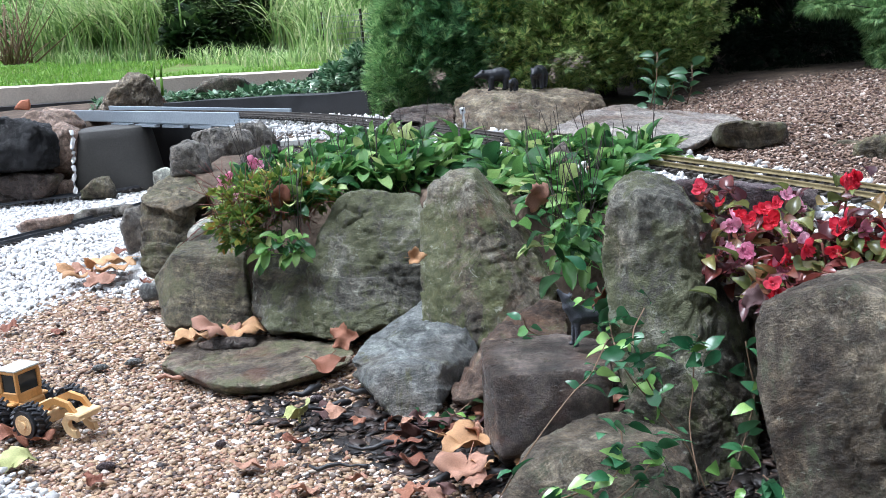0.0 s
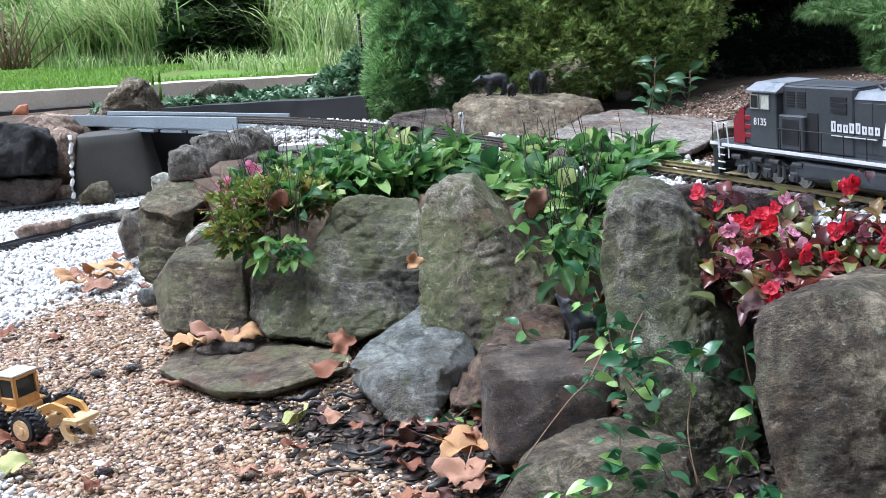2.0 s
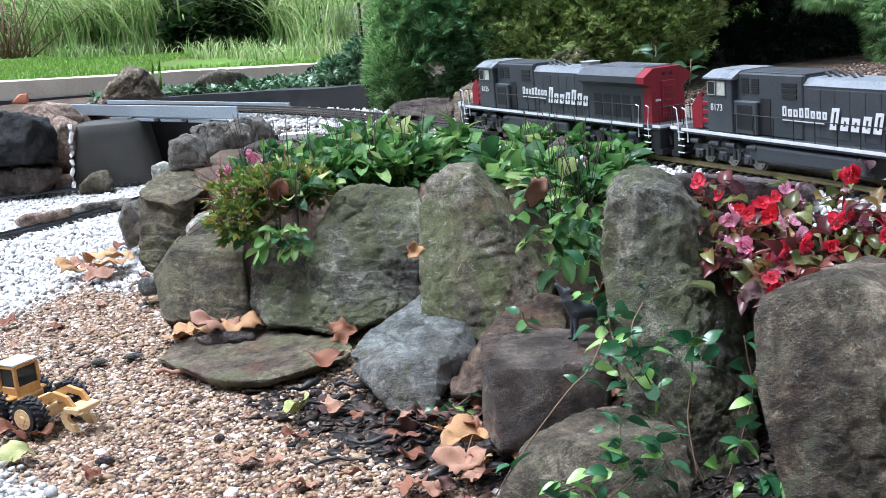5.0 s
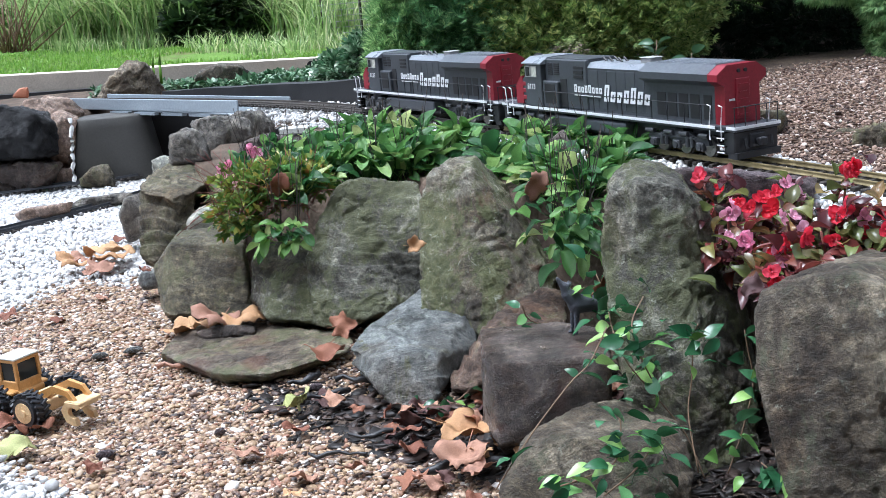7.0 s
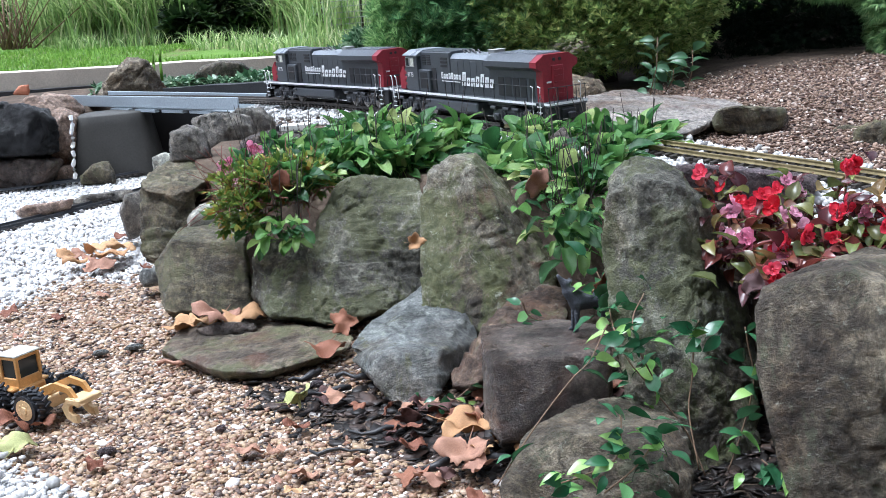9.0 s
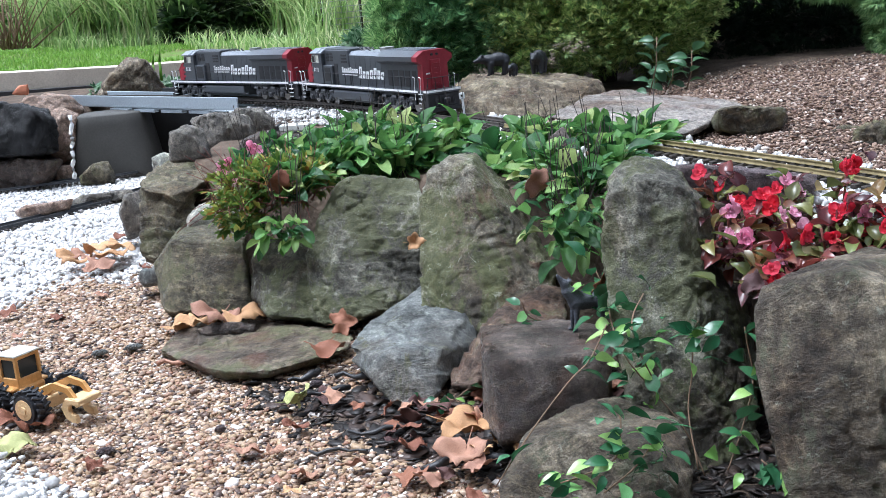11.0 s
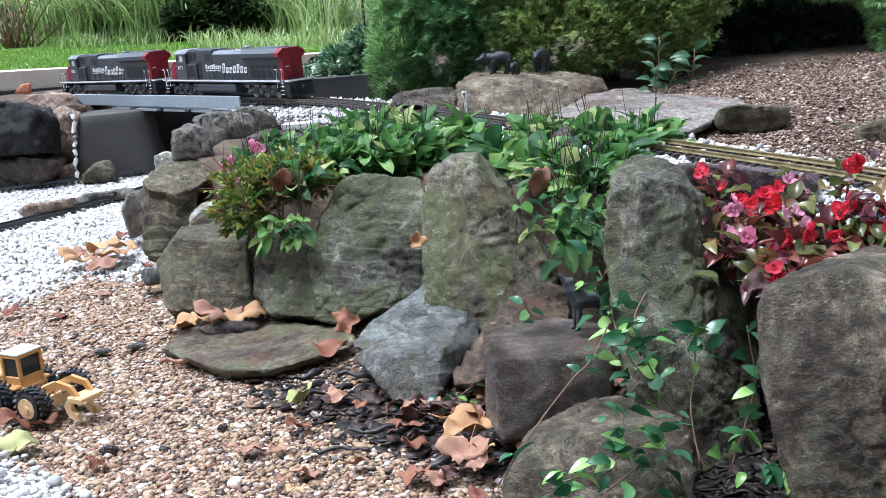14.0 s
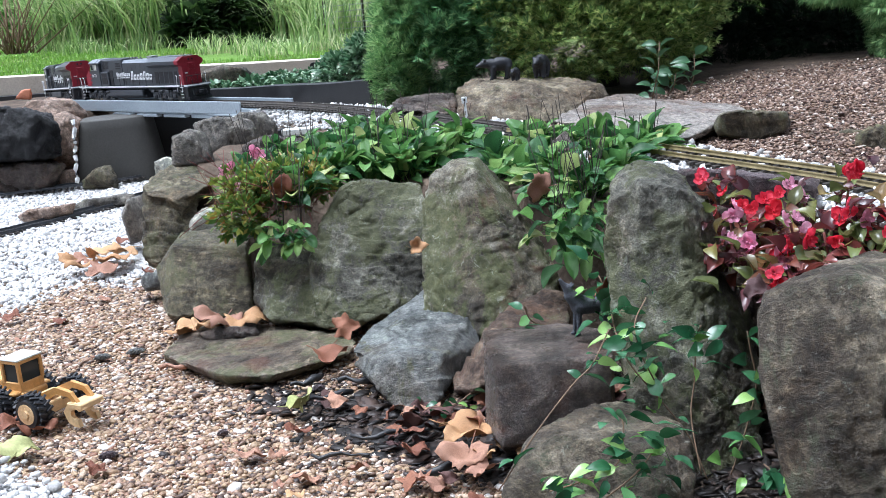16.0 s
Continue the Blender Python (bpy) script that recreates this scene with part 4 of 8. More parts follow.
rock("rock", (-1.361, 4.150, 0.201), [(-0.132, 0.06), (-0.073, 0.109), (0.076, 0.1), (0.108, 0.044), (0.081, 0.0), (-0.059, 0.013)], [(-0.223, 0.035), (-0.167, 0.084), (-0.026, 0.074), (0.004, 0.02), (-0.023, -0.024), (-0.155, -0.012)], 0.3, STONE_PINK, "flat pinkish stone capping the abutment", seed=32, fall=0.07, group="bridge abutment", rough=0.6)
rock("rock", (-1.426, 4.400, 0.248), [(-0.067, 0.021), (-0.019, 0.051), (0.064, 0.035), (0.069, 0.0), (-0.048, 0.007)], [(-0.106, 0.01), (-0.062, 0.039), (0.013, 0.024), (0.017, -0.009), (-0.089, -0.003)], 0.14, STONE_PINK, "small pinkish stone flake", seed=33, fall=0.07, group="bridge abutment")
rock("terracotta_piece", (-1.492, 4.300, 0.305), [(-0.04, 0.008), (-0.022, 0.019), (-0.006, 0.038), (0.023, 0.039), (0.024, 0.018), (0.021, 0.0)], [(-0.053, 0.005), (-0.037, 0.015), (-0.023, 0.033), (0.004, 0.035), (0.004, 0.016), (0.001, -0.002)], 0.05, TERRACOTTA, "broken red terracotta piece on the stones", seed=34, fall=0.06, category="pot shard", rough=0.5, size=0.004)
rock("rock", (-0.034, 3.050, 0.245), [(-0.082, 0.031), (-0.057, 0.058), (0.034, 0.063), (0.093, 0.059), (0.088, 0.0), (-0.076, 0.015)], [(-0.079, 0.01), (-0.055, 0.037), (0.029, 0.042), (0.085, 0.038), (0.08, -0.02), (-0.073, -0.006)], 0.2, STONE_DARK, "dark flat stone at the foot of the conifers", seed=35, fall=0.10, group="stones behind the track")
rock("rock", (-1.165, 3.350, 0.017), [(-0.094, 0.015), (-0.054, 0.033), (0.038, 0.037), (0.096, 0.04), (0.075, 0.011), (-0.06, 0.0)], [(-0.12, -0.002), (-0.084, 0.016), (-0.001, 0.019), (0.053, 0.022), (0.033, -0.005), (-0.089, -0.016)], 0.1, STONE_PINK, "flat tan stone between the lower tracks", seed=36, fall=0.16, rough=0.5)
rock("rock", (-1.032, 3.500, 0.008), [(-0.103, 0.017), (-0.048, 0.035), (0.091, 0.039), (0.114, 0.014), (-0.054, 0.0)], [(-0.123, 0.001), (-0.073, 0.018), (0.053, 0.022), (0.073, -0.001), (-0.078, -0.015)], 0.1, STONE_GREY, "flat grey stone between the lower tracks", seed=37, fall=0.16, rough=0.5)
rock("rock", (-0.743, 2.750, 0.044), [(-0.029, 0.072), (-0.009, 0.111), (0.03, 0.119), (0.021, 0.011), (-0.015, 0.0)], [(-0.067, 0.044), (-0.048, 0.083), (-0.012, 0.09), (-0.021, -0.015), (-0.054, -0.025)], 0.15, STONE_GREY, "dark grey stone at the edge of the wall", seed=38, fall=0.16, group="stones of the retaining wall")
rock("rock", (-0.608, 2.300, 0.033), [(-0.021, 0.019), (-0.013, 0.036), (0.023, 0.039), (0.023, 0.003), (-0.012, 0.0)], [(-0.035, 0.005), (-0.027, 0.021), (0.005, 0.023), (0.005, -0.011), (-0.027, -0.013)], 0.06, STONE_BLUE, "small blue-grey stone on the gravel", seed=39, fall=0.23)
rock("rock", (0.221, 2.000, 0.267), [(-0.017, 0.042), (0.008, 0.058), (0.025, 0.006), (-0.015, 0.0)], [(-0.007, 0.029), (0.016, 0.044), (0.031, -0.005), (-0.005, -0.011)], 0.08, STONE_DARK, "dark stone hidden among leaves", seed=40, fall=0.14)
# two filler stones, dark to stand for the shade in the wall's gaps
rock("rock", (0.212, 2.000, -0.030), [(-0.054, 0.212), (-0.026, 0.228), (0.015, 0.188), (0.057, 0.148), (0.048, 0.0), (-0.039, 0.046)], [(-0.036, 0.173), (-0.009, 0.188), (0.03, 0.149), (0.07, 0.109), (0.061, -0.039), (-0.022, 0.007)], 0.15, STONE_DARK, "added dark filler stone for the shaded gap of the wall", seed=41, fall=0.21, group="stones of the retaining wall")
rock("rock", (0.365, 1.500, -0.151), [(-0.069, 0.357), (0.044, 0.331), (0.053, 0.25), (0.058, 0.0), (-0.086, 0.014)], [(-0.03, 0.304), (0.079, 0.277), (0.088, 0.196), (0.092, -0.057), (-0.046, -0.044)], 0.15, STONE_DARK, "added dark stone filling the shaded gap of the wall", seed=42, fall=0.26, group="stones of the retaining wall")
# filler stone whose dark tone stands for a shaded hollow
rock("rock", (-0.369, 2.720, 0.175), [(-0.087, 0.088), (-0.025, 0.105), (0.059, 0.084), (0.088, 0.038), (0.056, 0.0), (-0.091, 0.007)], [(-0.11, 0.06), (-0.051, 0.077), (0.029, 0.056), (0.056, 0.011), (0.026, -0.026), (-0.113, -0.02)], 0.2, STONE_DARK, "added dark stone for the shaded hollow below the planting", seed=43, fall=0.12, group="stones of the retaining wall")
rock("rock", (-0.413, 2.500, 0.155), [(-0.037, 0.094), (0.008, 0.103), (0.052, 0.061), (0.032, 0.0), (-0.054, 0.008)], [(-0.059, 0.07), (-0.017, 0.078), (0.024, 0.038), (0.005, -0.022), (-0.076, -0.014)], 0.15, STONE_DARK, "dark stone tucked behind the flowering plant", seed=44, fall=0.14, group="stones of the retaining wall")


# ---- tracks and bridge ----
def make_track(label, line, s0, s1, z, tie_step=0.021, group="garden railway tracks", rail_mat=None):
    base = tagged(new("track"), label, "railway track", group)
    idx = np.arange(int(s0 / 0.005), min(int(s1 / 0.005), len(line) - 2), 4)
    p = line[idx]
    d = line[idx + 1] - line[idx]
    d /= np.linalg.norm(d, axis=1)[:, None]
    nrm = np.stack([-d[:, 1], d[:, 0]], -1)
    for side in (-1, 1):
        prof = [(-0.0032, -0.0085), (0.0032, -0.0085), (0.0032, -0.0068), (0.001, -0.0058), (0.001, -0.0025), (0.0016, 0.0), (-0.0016, 0.0), (-0.001, -0.0025), (-0.001, -0.0058), (-0.0032, -0.0068)]
        ring = [np.concatenate([p + nrm * (side * 0.0235 + a), (np.array([z(q * 0.005) for q in idx]) + b)[:, None]], 1) for a, b in prof]
        v = np.stack(ring, 1).reshape(-1, 3)
        k = len(prof)
        i = np.arange(len(p) - 1)[:, None] * k
        j = np.arange(k)[None]
        f = np.stack([i + j, i + (j + 1) % k, i + k + (j + 1) % k, i + k + j], -1).reshape(-1, 4)
        rail = new("rail", np_mesh("rail", v, f, rail_mat or BRASS, False))
        rail.parent = base
    bm = bmesh.new()
    boxed(bm, -0.005, 0.005, -0.042, 0.042, -0.0150, -0.0088, 0.001)
    boxed(bm, -0.004, 0.004, -0.0315, -0.0165, -0.0090, -0.0072)
    boxed(bm, -0.004, 0.004, 0.0165, 0.0315, -0.0090, -0.0072)
    me = bpy.data.meshes.new("sleeper")
    bm.to_mesh(me), bm.free()
    me.materials.append(TIE)
    s = s0
    while s < s1 - 0.02:
        a, b = on_path(s, line), on_path(s + 0.01, line)
        o = new("sleeper", me)
        o.parent = base
        o.matrix_basis = pose(a[0], a[1], z(s), 0, 0, math.degrees(math.atan2(b[1] - a[1], b[0] - a[0])))
        s += tie_step
    return base


make_track("brass-railed garden railway track on dark plastic sleepers", PATH_XY, 0.9, 4.30, rail_z)
make_track("weathered dark-railed garden railway track crossing the bridge", PATH_XY, 4.302, 7.68, rail_z, rail_mat=DARK_RAIL)
LOWER = dense([(-1.75, 2.75), (-1.45, 3.02), (-1.20, 3.27), (-0.96, 3.62), (-0.82, 3.95), (-0.80, 4.4)])
LOWER_BACK = dense([(-2.4, 3.74), (-1.9, 3.85), (-1.45, 3.96), (-1.05, 4.10), (-0.95, 4.5)])
make_track("dark lower garden railway track running in white gravel", LOWER, 0.0, 1.9, lambda s: 0.024, rail_mat=TRUCK_GREY)
make_track("dark lower garden railway track behind the first one", LOWER_BACK, 0.0, 1.7, lambda s: 0.024, rail_mat=TRUCK_GREY)


def bridge():
    """A flat girder bridge: two plate sides and a deck along the line."""
    base = tagged(new("bridge"), "blue-grey plate girder bridge carrying the raised track", "railway bridge")
    def girder(name, off, s0, s1, z0, z1, t):
        bm = bmesh.new()
        a, b = on_path(s0), on_path(s1)
        d = Vector(b - a).normalized()
        n2 = Vector((-d.y, d.x))
        off, off2 = off if isinstance(off, tuple) else (off, off)
        m = Matrix.Translation((a[0] + n2.x * off, a[1] + n2.y * off, 0)) @ Matrix.Rotation(math.atan2(d.y, d.x), 4, "Z")
        long = float(np.linalg.norm(b - a))
        boxed(bm, 0, long, -t / 2, t / 2, z0, z1, 0.0015)
        for v in bm.verts:
            v.co.y += (off2 - off) * v.co.x / long
        bmesh.ops.transform(bm, matrix=m, verts=bm.verts)
        return part(name, bm, BRIDGE_PAINT, base)
    s0, s1 = BRIDGE_S
    girder("side_plate", (0.058, 0.100), s0, s1, 0.238, 0.2785, 0.006)
    girder("side_plate", -0.066, s0 - 0.12, s1 - 0.12, 0.234, 0.2755, 0.006)
    girder("deck", 0, s0 - 0.08, s1, 0.232, 0.238, 0.128)
    for k in range(4):
        q = s0 + 0.16 + k * 0.17
        girder("hanger_plate", 0.058, q, q + 0.13, 0.222, 0.232, 0.02)
    return base


BRIDGE_S = (5.70, 6.88)
bridge()
bm = bmesh.new()
rings = [(0.0, 0.158), (0.02, 0.157), (0.10, 0.146), (0.19, 0.132), (0.222, 0.127), (0.228, 0.121)]
prev = None
for z, r in rings:
    ring = [bm.verts.new((r * math.copysign(abs(math.cos(a)) ** 0.6, math.cos(a)), 0.7 * r * math.copysign(abs(math.sin(a)) ** 0.6, math.sin(a)), z)) for a in [2 * math.pi * k / 40 for k in range(40)]]
    if prev:
        for k in range(40):
            bm.faces.new((prev[k], prev[(k + 1) % 40], ring[(k + 1) % 40], ring[k]))
    prev = ring
bm.faces.new(prev)
pier = part("bridge_pier", bm, PIER_CLAY, None, "dark grey tapered upturned pot serving as bridge pier", True, "bridge pier")
pier.location = (-1.137, 4.17, 0.0)
bm = bmesh.new()
bent(bm, [(0.003 * math.sin(k * 1.7) - 0.022 * (1 - k / 14), 0, 0.028 + k * 0.0145) for k in range(15)], [0.0066 + 0.0010 * math.sin(k * 2.3) for k in range(15)], 8)
caulk = part("caulk_bead", bm, CAULK, None, "rough white bead of caulk beside the pier", True, "sealant")
caulk.location = (-1.142, 3.70, 0.04)


# ---- edging: concrete kerb, black boards ----
def wall_piece(name, a, b, z0, z1, t, material, label, cat, z2=None, kind="structure"):
    d = Vector((b[0] - a[0], b[1] - a[1]))
    bm = bmesh.new()
    g = boxed(bm, 0, d.length, 0, t, z0, z1)
    bmesh.ops.subdivide_edges(bm, edges=bm.edges[:], cuts=12, use_grid_fill=True)
    for v in bm.verts:
        if z2 is not None:
            v.co.z += (z2 - z1) * v.co.x / d.length * (v.co.z - z0) / (z1 - z0)
        v.co += Vector([noise.noise(v.co * 3 + Vector((k * 9.1, 2, 0))) * 0.008 for k in range(3)])
    ob = part(name, bm, material, None, label, False, cat, "", kind)
    ob.matrix_basis = Matrix.Translation((a[0], a[1], 0)) @ Matrix.Rotation(math.atan2(d.y, d.x), 4, "Z")
    return ob


wall_piece("kerb", (-4.2, 5.50), (-0.2, 5.46), 0.232, 0.408, 0.13, CONCRETE, "weathered pale concrete kerb along the lawn", "kerb", 0.277)
wall_piece("pond_edge", (-4.2, 5.43), (-0.2, 5.39), 0.02, 0.285, 0.06, BLACK_BOARD, "black edging board below the kerb", "edging", 0.228)
wall_piece("edging_board", (-1.05, 4.62), (-0.19, 3.56), 0.12, 0.262, 0.055, BLACK_BOARD, "black stained timber edging board behind the track", "edging", 0.318)
# black sheet added where the shadow under the bridge falls
wall_piece("edging_board", (-1.10, 4.40), (-0.56, 4.02), 0.0, 0.222, 0.035, BLACK_BOARD, "added black board standing for the shadow under the bridge end", "edging")

# unseen wall added behind the camera; keeps low sky light off front faces
wall_piece("sky_blocker_wall", (-7.0, -3.2), (7.0, -3.2), -0.05, 4.2, 0.2, mottled("blocker_brown", (0.07, 0.058, 0.046), (0.11, 0.092, 0.074), 4, 0.9, 0.002), "unseen plain brown wall added to block low sky light", "wall")

# ---- the two diesel locomotives ----
def letter_bars(bm, x, z, w, h, slant, gap, count, side, y, weights):
    """Plain slanted blocks in place of painted lettering."""
    for k in range(count):
        x0 = x - k * (w + gap) * side
        hh = h * weights[k % len(weights)]
        st = min(w * 0.36, hh * 0.30)
        def quad(ax, az, bx, bz):
            vs = [bm.verts.new((x0 - (u + slant * v) * side, y, z + v)) for u, v in ((ax, az), (bx, az), (bx, bz), (ax, bz))]
            f = bm.faces.new(vs)
            for g in bmesh.ops.extrude_face_region(bm, geom=[f])["geom"]:
                if isinstance(g, bmesh.types.BMVert):
                    g.co.y += 0.0005 * (1 if y > 0 else -1)
        quad(0, 0, st, hh)
        quad(w - st, 0, w, hh)
        quad(st, 0, w - st, st)
        quad(st, hh - st, w - st, hh)
    bmesh.ops.recalc_face_normals(bm, faces=bm.faces[:])


def truck_parts(loco, x, flip):
    bm = bmesh.new()
    boxed(bm, -0.062, 0.062, -0.024, 0.024, 0.016, 0.036, 0.002)
    boxed(bm, -0.012, 0.012, -0.040, 0.040, 0.028, 0.046, 0.002)
    truck = part("truck", bm, BLACK_PLASTIC, loco, "dark three-axle truck")
    truck.location = (x, 0, 0)
    for sy in (-1, 1):
        bm = bmesh.new()
        y0, y1 = sorted((sy * 0.036, sy * 0.043))
        prism(bm, [(-0.083, 0.022), (-0.078, 0.034), (-0.045, 0.035), (-0.030, 0.041), (0.030, 0.041), (0.045, 0.035), (0.078, 0.034), (0.083, 0.022), (0.060, 0.020), (0.045, 0.027), (0.018, 0.027), (0.010, 0.019), (-0.010, 0.019), (-0.018, 0.027), (-0.045, 0.027), (-0.060, 0.020)], y0, y1)
        for ax in (-0.062, 0.0, 0.062):
            boxed(bm, ax - 0.009, ax + 0.009, min(sy * 0.040, sy * 0.048), max(sy * 0.040, sy * 0.048), 0.012, 0.026, 0.0015)
            rod(bm, (ax, sy * 0.044, 0.0185), (ax, sy * 0.0505, 0.0185), 0.0058, seg=12)
        for ax in (-0.034, 0.034):
            for q in (-0.006, 0.006):
                rod(bm, (ax + q, sy * 0.0445, 0.016), (ax + q, sy * 0.0445, 0.034), 0.0038, seg=10)
        for ax in (-0.072, -0.02, 0.02, 0.072):
            rod(bm, (ax - 0.011, sy * 0.0455, 0.038), (ax + 0.011, sy * 0.0455, 0.038), 0.0042, seg=10)
        boxed(bm, -0.05, 0.05, min(sy * 0.043, sy * 0.0455), max(sy * 0.043, sy * 0.0455), 0.0300, 0.0325)
        part("sideframe", bm, TRUCK_GREY, truck, "grey cast truck sideframe")
    wheels = []
    for ax in (-0.062, 0.0, 0.062):
        bm = bmesh.new()
        rod(bm, (0, -0.026, 0), (0, 0.026, 0), 0.003, seg=8)
        for sy in (-1, 1):
            rod(bm, (0, sy * 0.0205, 0), (0, sy * 0.0265, 0), 0.0165, seg=24)
            rod(bm, (0, sy * 0.0195, 0), (0, sy * 0.0208, 0), 0.0185, seg=24)
            for k in range(5):
                a = k * 1.2566
                boxed(bm, math.cos(a) * 0.010 - 0.0012, math.cos(a) * 0.010 + 0.0012, min(sy * 0.0262, sy * 0.0272), max(sy * 0.0262, sy * 0.0272), math.sin(a) * 0.010 - 0.0012, math.sin(a) * 0.010 + 0.0012)
        w = part("wheelset", bm, STEEL, truck, "steel wheelset")
        w.location = (ax, 0, 0.0165)
        wheels.append((w, ax))
    return wheels


def locomotive(number, label):
    loco = tagged(new("locomotive"), label, "model locomotive", "train of two locomotives")
    E2 = 0.3725
    # underframe, pilots, tank
    bm = bmesh.new()
    boxed(bm, -0.33, 0.33, -0.050, 0.050, 0.049, 0.0572, 0.001)
    boxed(bm, -E2, -0.325, -0.046, 0.046, 0.049, 0.0572, 0.001)
    boxed(bm, 0.325, E2, -0.046, 0.046, 0.049, 0.0572, 0.001)
    boxed(bm, -0.31, 0.31, -0.020, 0.020, 0.036, 0.050)
    part("underframe", bm, GREY_PAINT, loco)
    for sx in (-1, 1):
        bm = bmesh.new()
        x0, x1 = sorted((sx * (E2 - 0.004), sx * 0.342))
        boxed(bm, x0, x1, -0.045, 0.045, 0.012, 0.0492, 0.002)
        a, b = sorted((sx * (E2 + 0.002), sx * (E2 - 0.02)))
        prism(bm, [(a, 0.006), (b, 0.006), (b, 0.016), (a, 0.016)], -0.045, 0.045)
        boxed(bm, min(sx * E2, sx * (E2 - 0.01)), max(sx * E2, sx * (E2 - 0.01)), -0.016, 0.016, 0.020, 0.044, 0.002)
        for sy in (-0.026, 0.026):
            rod(bm, (sx * E2, sy, 0.038), (sx * (E2 + 0.004), sy, 0.022), 0.0022)
        part("pilot", bm, BLACK_PLASTIC, loco, "dark end pilot with hoses")
        bm = bmesh.new()
        boxed(bm, min(sx * 0.360, sx * (E2 + 0.010)), max(sx * 0.360, sx * (E2 + 0.010)), -0.005, 0.005, 0.026, 0.036, 0.0012)
        boxed(bm, min(sx * (E2 + 0.006), sx * (E2 + 0.014)), max(sx * (E2 + 0.006), sx * (E2 + 0.014)), -0.008, 0.008, 0.024, 0.038, 0.002)
        part("coupler", bm, BLACK_PLASTIC, loco, "black knuckle coupler")
    bm = bmesh.new()
    prism(bm, [(0.168, 0.013), (0.168, 0.046), (-0.078, 0.046), (-0.078, 0.013)], -0.030, 0.030)
    for sy in (-1, 1):
        boxed(bm, -0.078, 0.168, min(sy * 0.026, sy * 0.047), max(sy * 0.026, sy * 0.047), 0.019, 0.0445, 0.005, 2)
    part("fuel_tank", bm, GREY_PAINT, loco, "long grey fuel tank slung under the frame")
    # white sill stripes
    for sy in (-1, 1):
        bm = bmesh.new()
        boxed(bm, -0.329, 0.336, min(sy * 0.0502, sy * 0.0515), max(sy * 0.0502, sy * 0.0515), 0.0530, 0.0578)
        part("sill_stripe", bm, WHITE_PAINT, loco, "white painted sill stripe")
    for sx in (-1, 1):
        bm = bmesh.new()
        boxed(bm, min(sx * E2, sx * (E2 + 0.0012)), max(sx * E2, sx * (E2 + 0.0012)), -0.046, 0.046, 0.0530, 0.0578)
        for sy in (-1, 1):
            boxed(bm, min(sx * 0.352, sx * E2), max(sx * 0.352, sx * E2), min(sy * 0.0462, sy * 0.0474), max(sy * 0.0462, sy * 0.0474), 0.0530, 0.0578)
        part("end_stripe", bm, WHITE_PAINT, loco, "white painted end sill stripe")
    # nose and cab
    bm = bmesh.new()
    prism(bm, [(0.265, 0.0575), (0.318, 0.0575), (0.318, 0.094), (0.300, 0.112), (0.265, 0.120)], -0.038, 0.038)
    bmesh.ops.bevel(bm, geom=bm.edges[:], offset=0.003, segments=2, affect="EDGES")
    part("nose", bm, GREY_PAINT, loco, "dark grey short nose")
    bm = bmesh.new()
    prism(bm, [(0.292, 0.0590), (0.3195, 0.0590), (0.3195, 0.0955), (0.3005, 0.1140), (0.292, 0.1165)], -0.0392, 0.0392)
    part("nose_front", bm, RED_PAINT, loco, "red painted nose front")
    bm = bmesh.new()
    for k in range(3):
        boxed(bm, 0.276, 0.292, -0.0396, 0.0396, 0.068 + k * 0.014, 0.076 + k * 0.014, 0.001)
    part("nose_stripe", bm, RED_PAINT, loco, "red speed stripes")
    bm = bmesh.new()
    prism(bm, [(0.205, 0.0575), (0.268, 0.0575), (0.268, 0.118), (0.262, 0.146), (0.205, 0.147)], -0.047, 0.047)
    bmesh.ops.bevel(bm, geom=bm.edges[:], offset=0.0015, segments=1, affect="EDGES")
    cab = part("cab", bm, GREY_PAINT, loco, "dark grey driving cab")
    bm = bmesh.new()
    for sy in (-1, 1):
        v = [bm.verts.new(c) for c in ((0.274, sy * 0.050, 0.142), (0.200, sy * 0.050, 0.142), (0.200, sy * 0.032, 0.1555), (0.268, sy * 0.032, 0.1555), (0.274, sy * 0.050, 0.1445), (0.200, sy * 0.050, 0.1445))]
        w = [bm.verts.new(c) for c in ((0.274, 0, 0.142), (0.200, 0, 0.142), (0.200, 0, 0.1560), (0.268, 0, 0.1560))]
        bm.faces.new((v[0], v[1], v[5], v[4])), bm.faces.new((v[4], v[5], v[2], v[3])), bm.faces.new((v[3], v[2], w[2], w[3]))
        bm.faces.new((v[0], v[4], v[3], w[3], w[0])), bm.faces.new((v[1], w[1], w[2], v[2], v[5])), bm.faces.new((v[0], w[0], w[1], v[1]))
    bmesh.ops.remove_doubles(bm, verts=bm.verts, dist=1e-5)
    bmesh.ops.recalc_face_normals(bm, faces=bm.faces[:])
    part("roof", bm, ROOF_SHEEN_PAINT, cab, "angled grey cab roof paled by painted sky sheen")
    for sy in (-1, 1):
        for x0, x1, mt, nm in ((0.246, 0.263, GLASS_DARK, "front_window"), (0.221, 0.240, GLASS_PALE, "side_window")):
            bm = bmesh.new()
            boxed(bm, x0, x1, min(sy * 0.0472, sy * 0.0478), max(sy * 0.0472, sy * 0.0478), 0.118, 0.137)
            part(nm, bm, mt, cab, "cab side window")
            bm = bmesh.new()
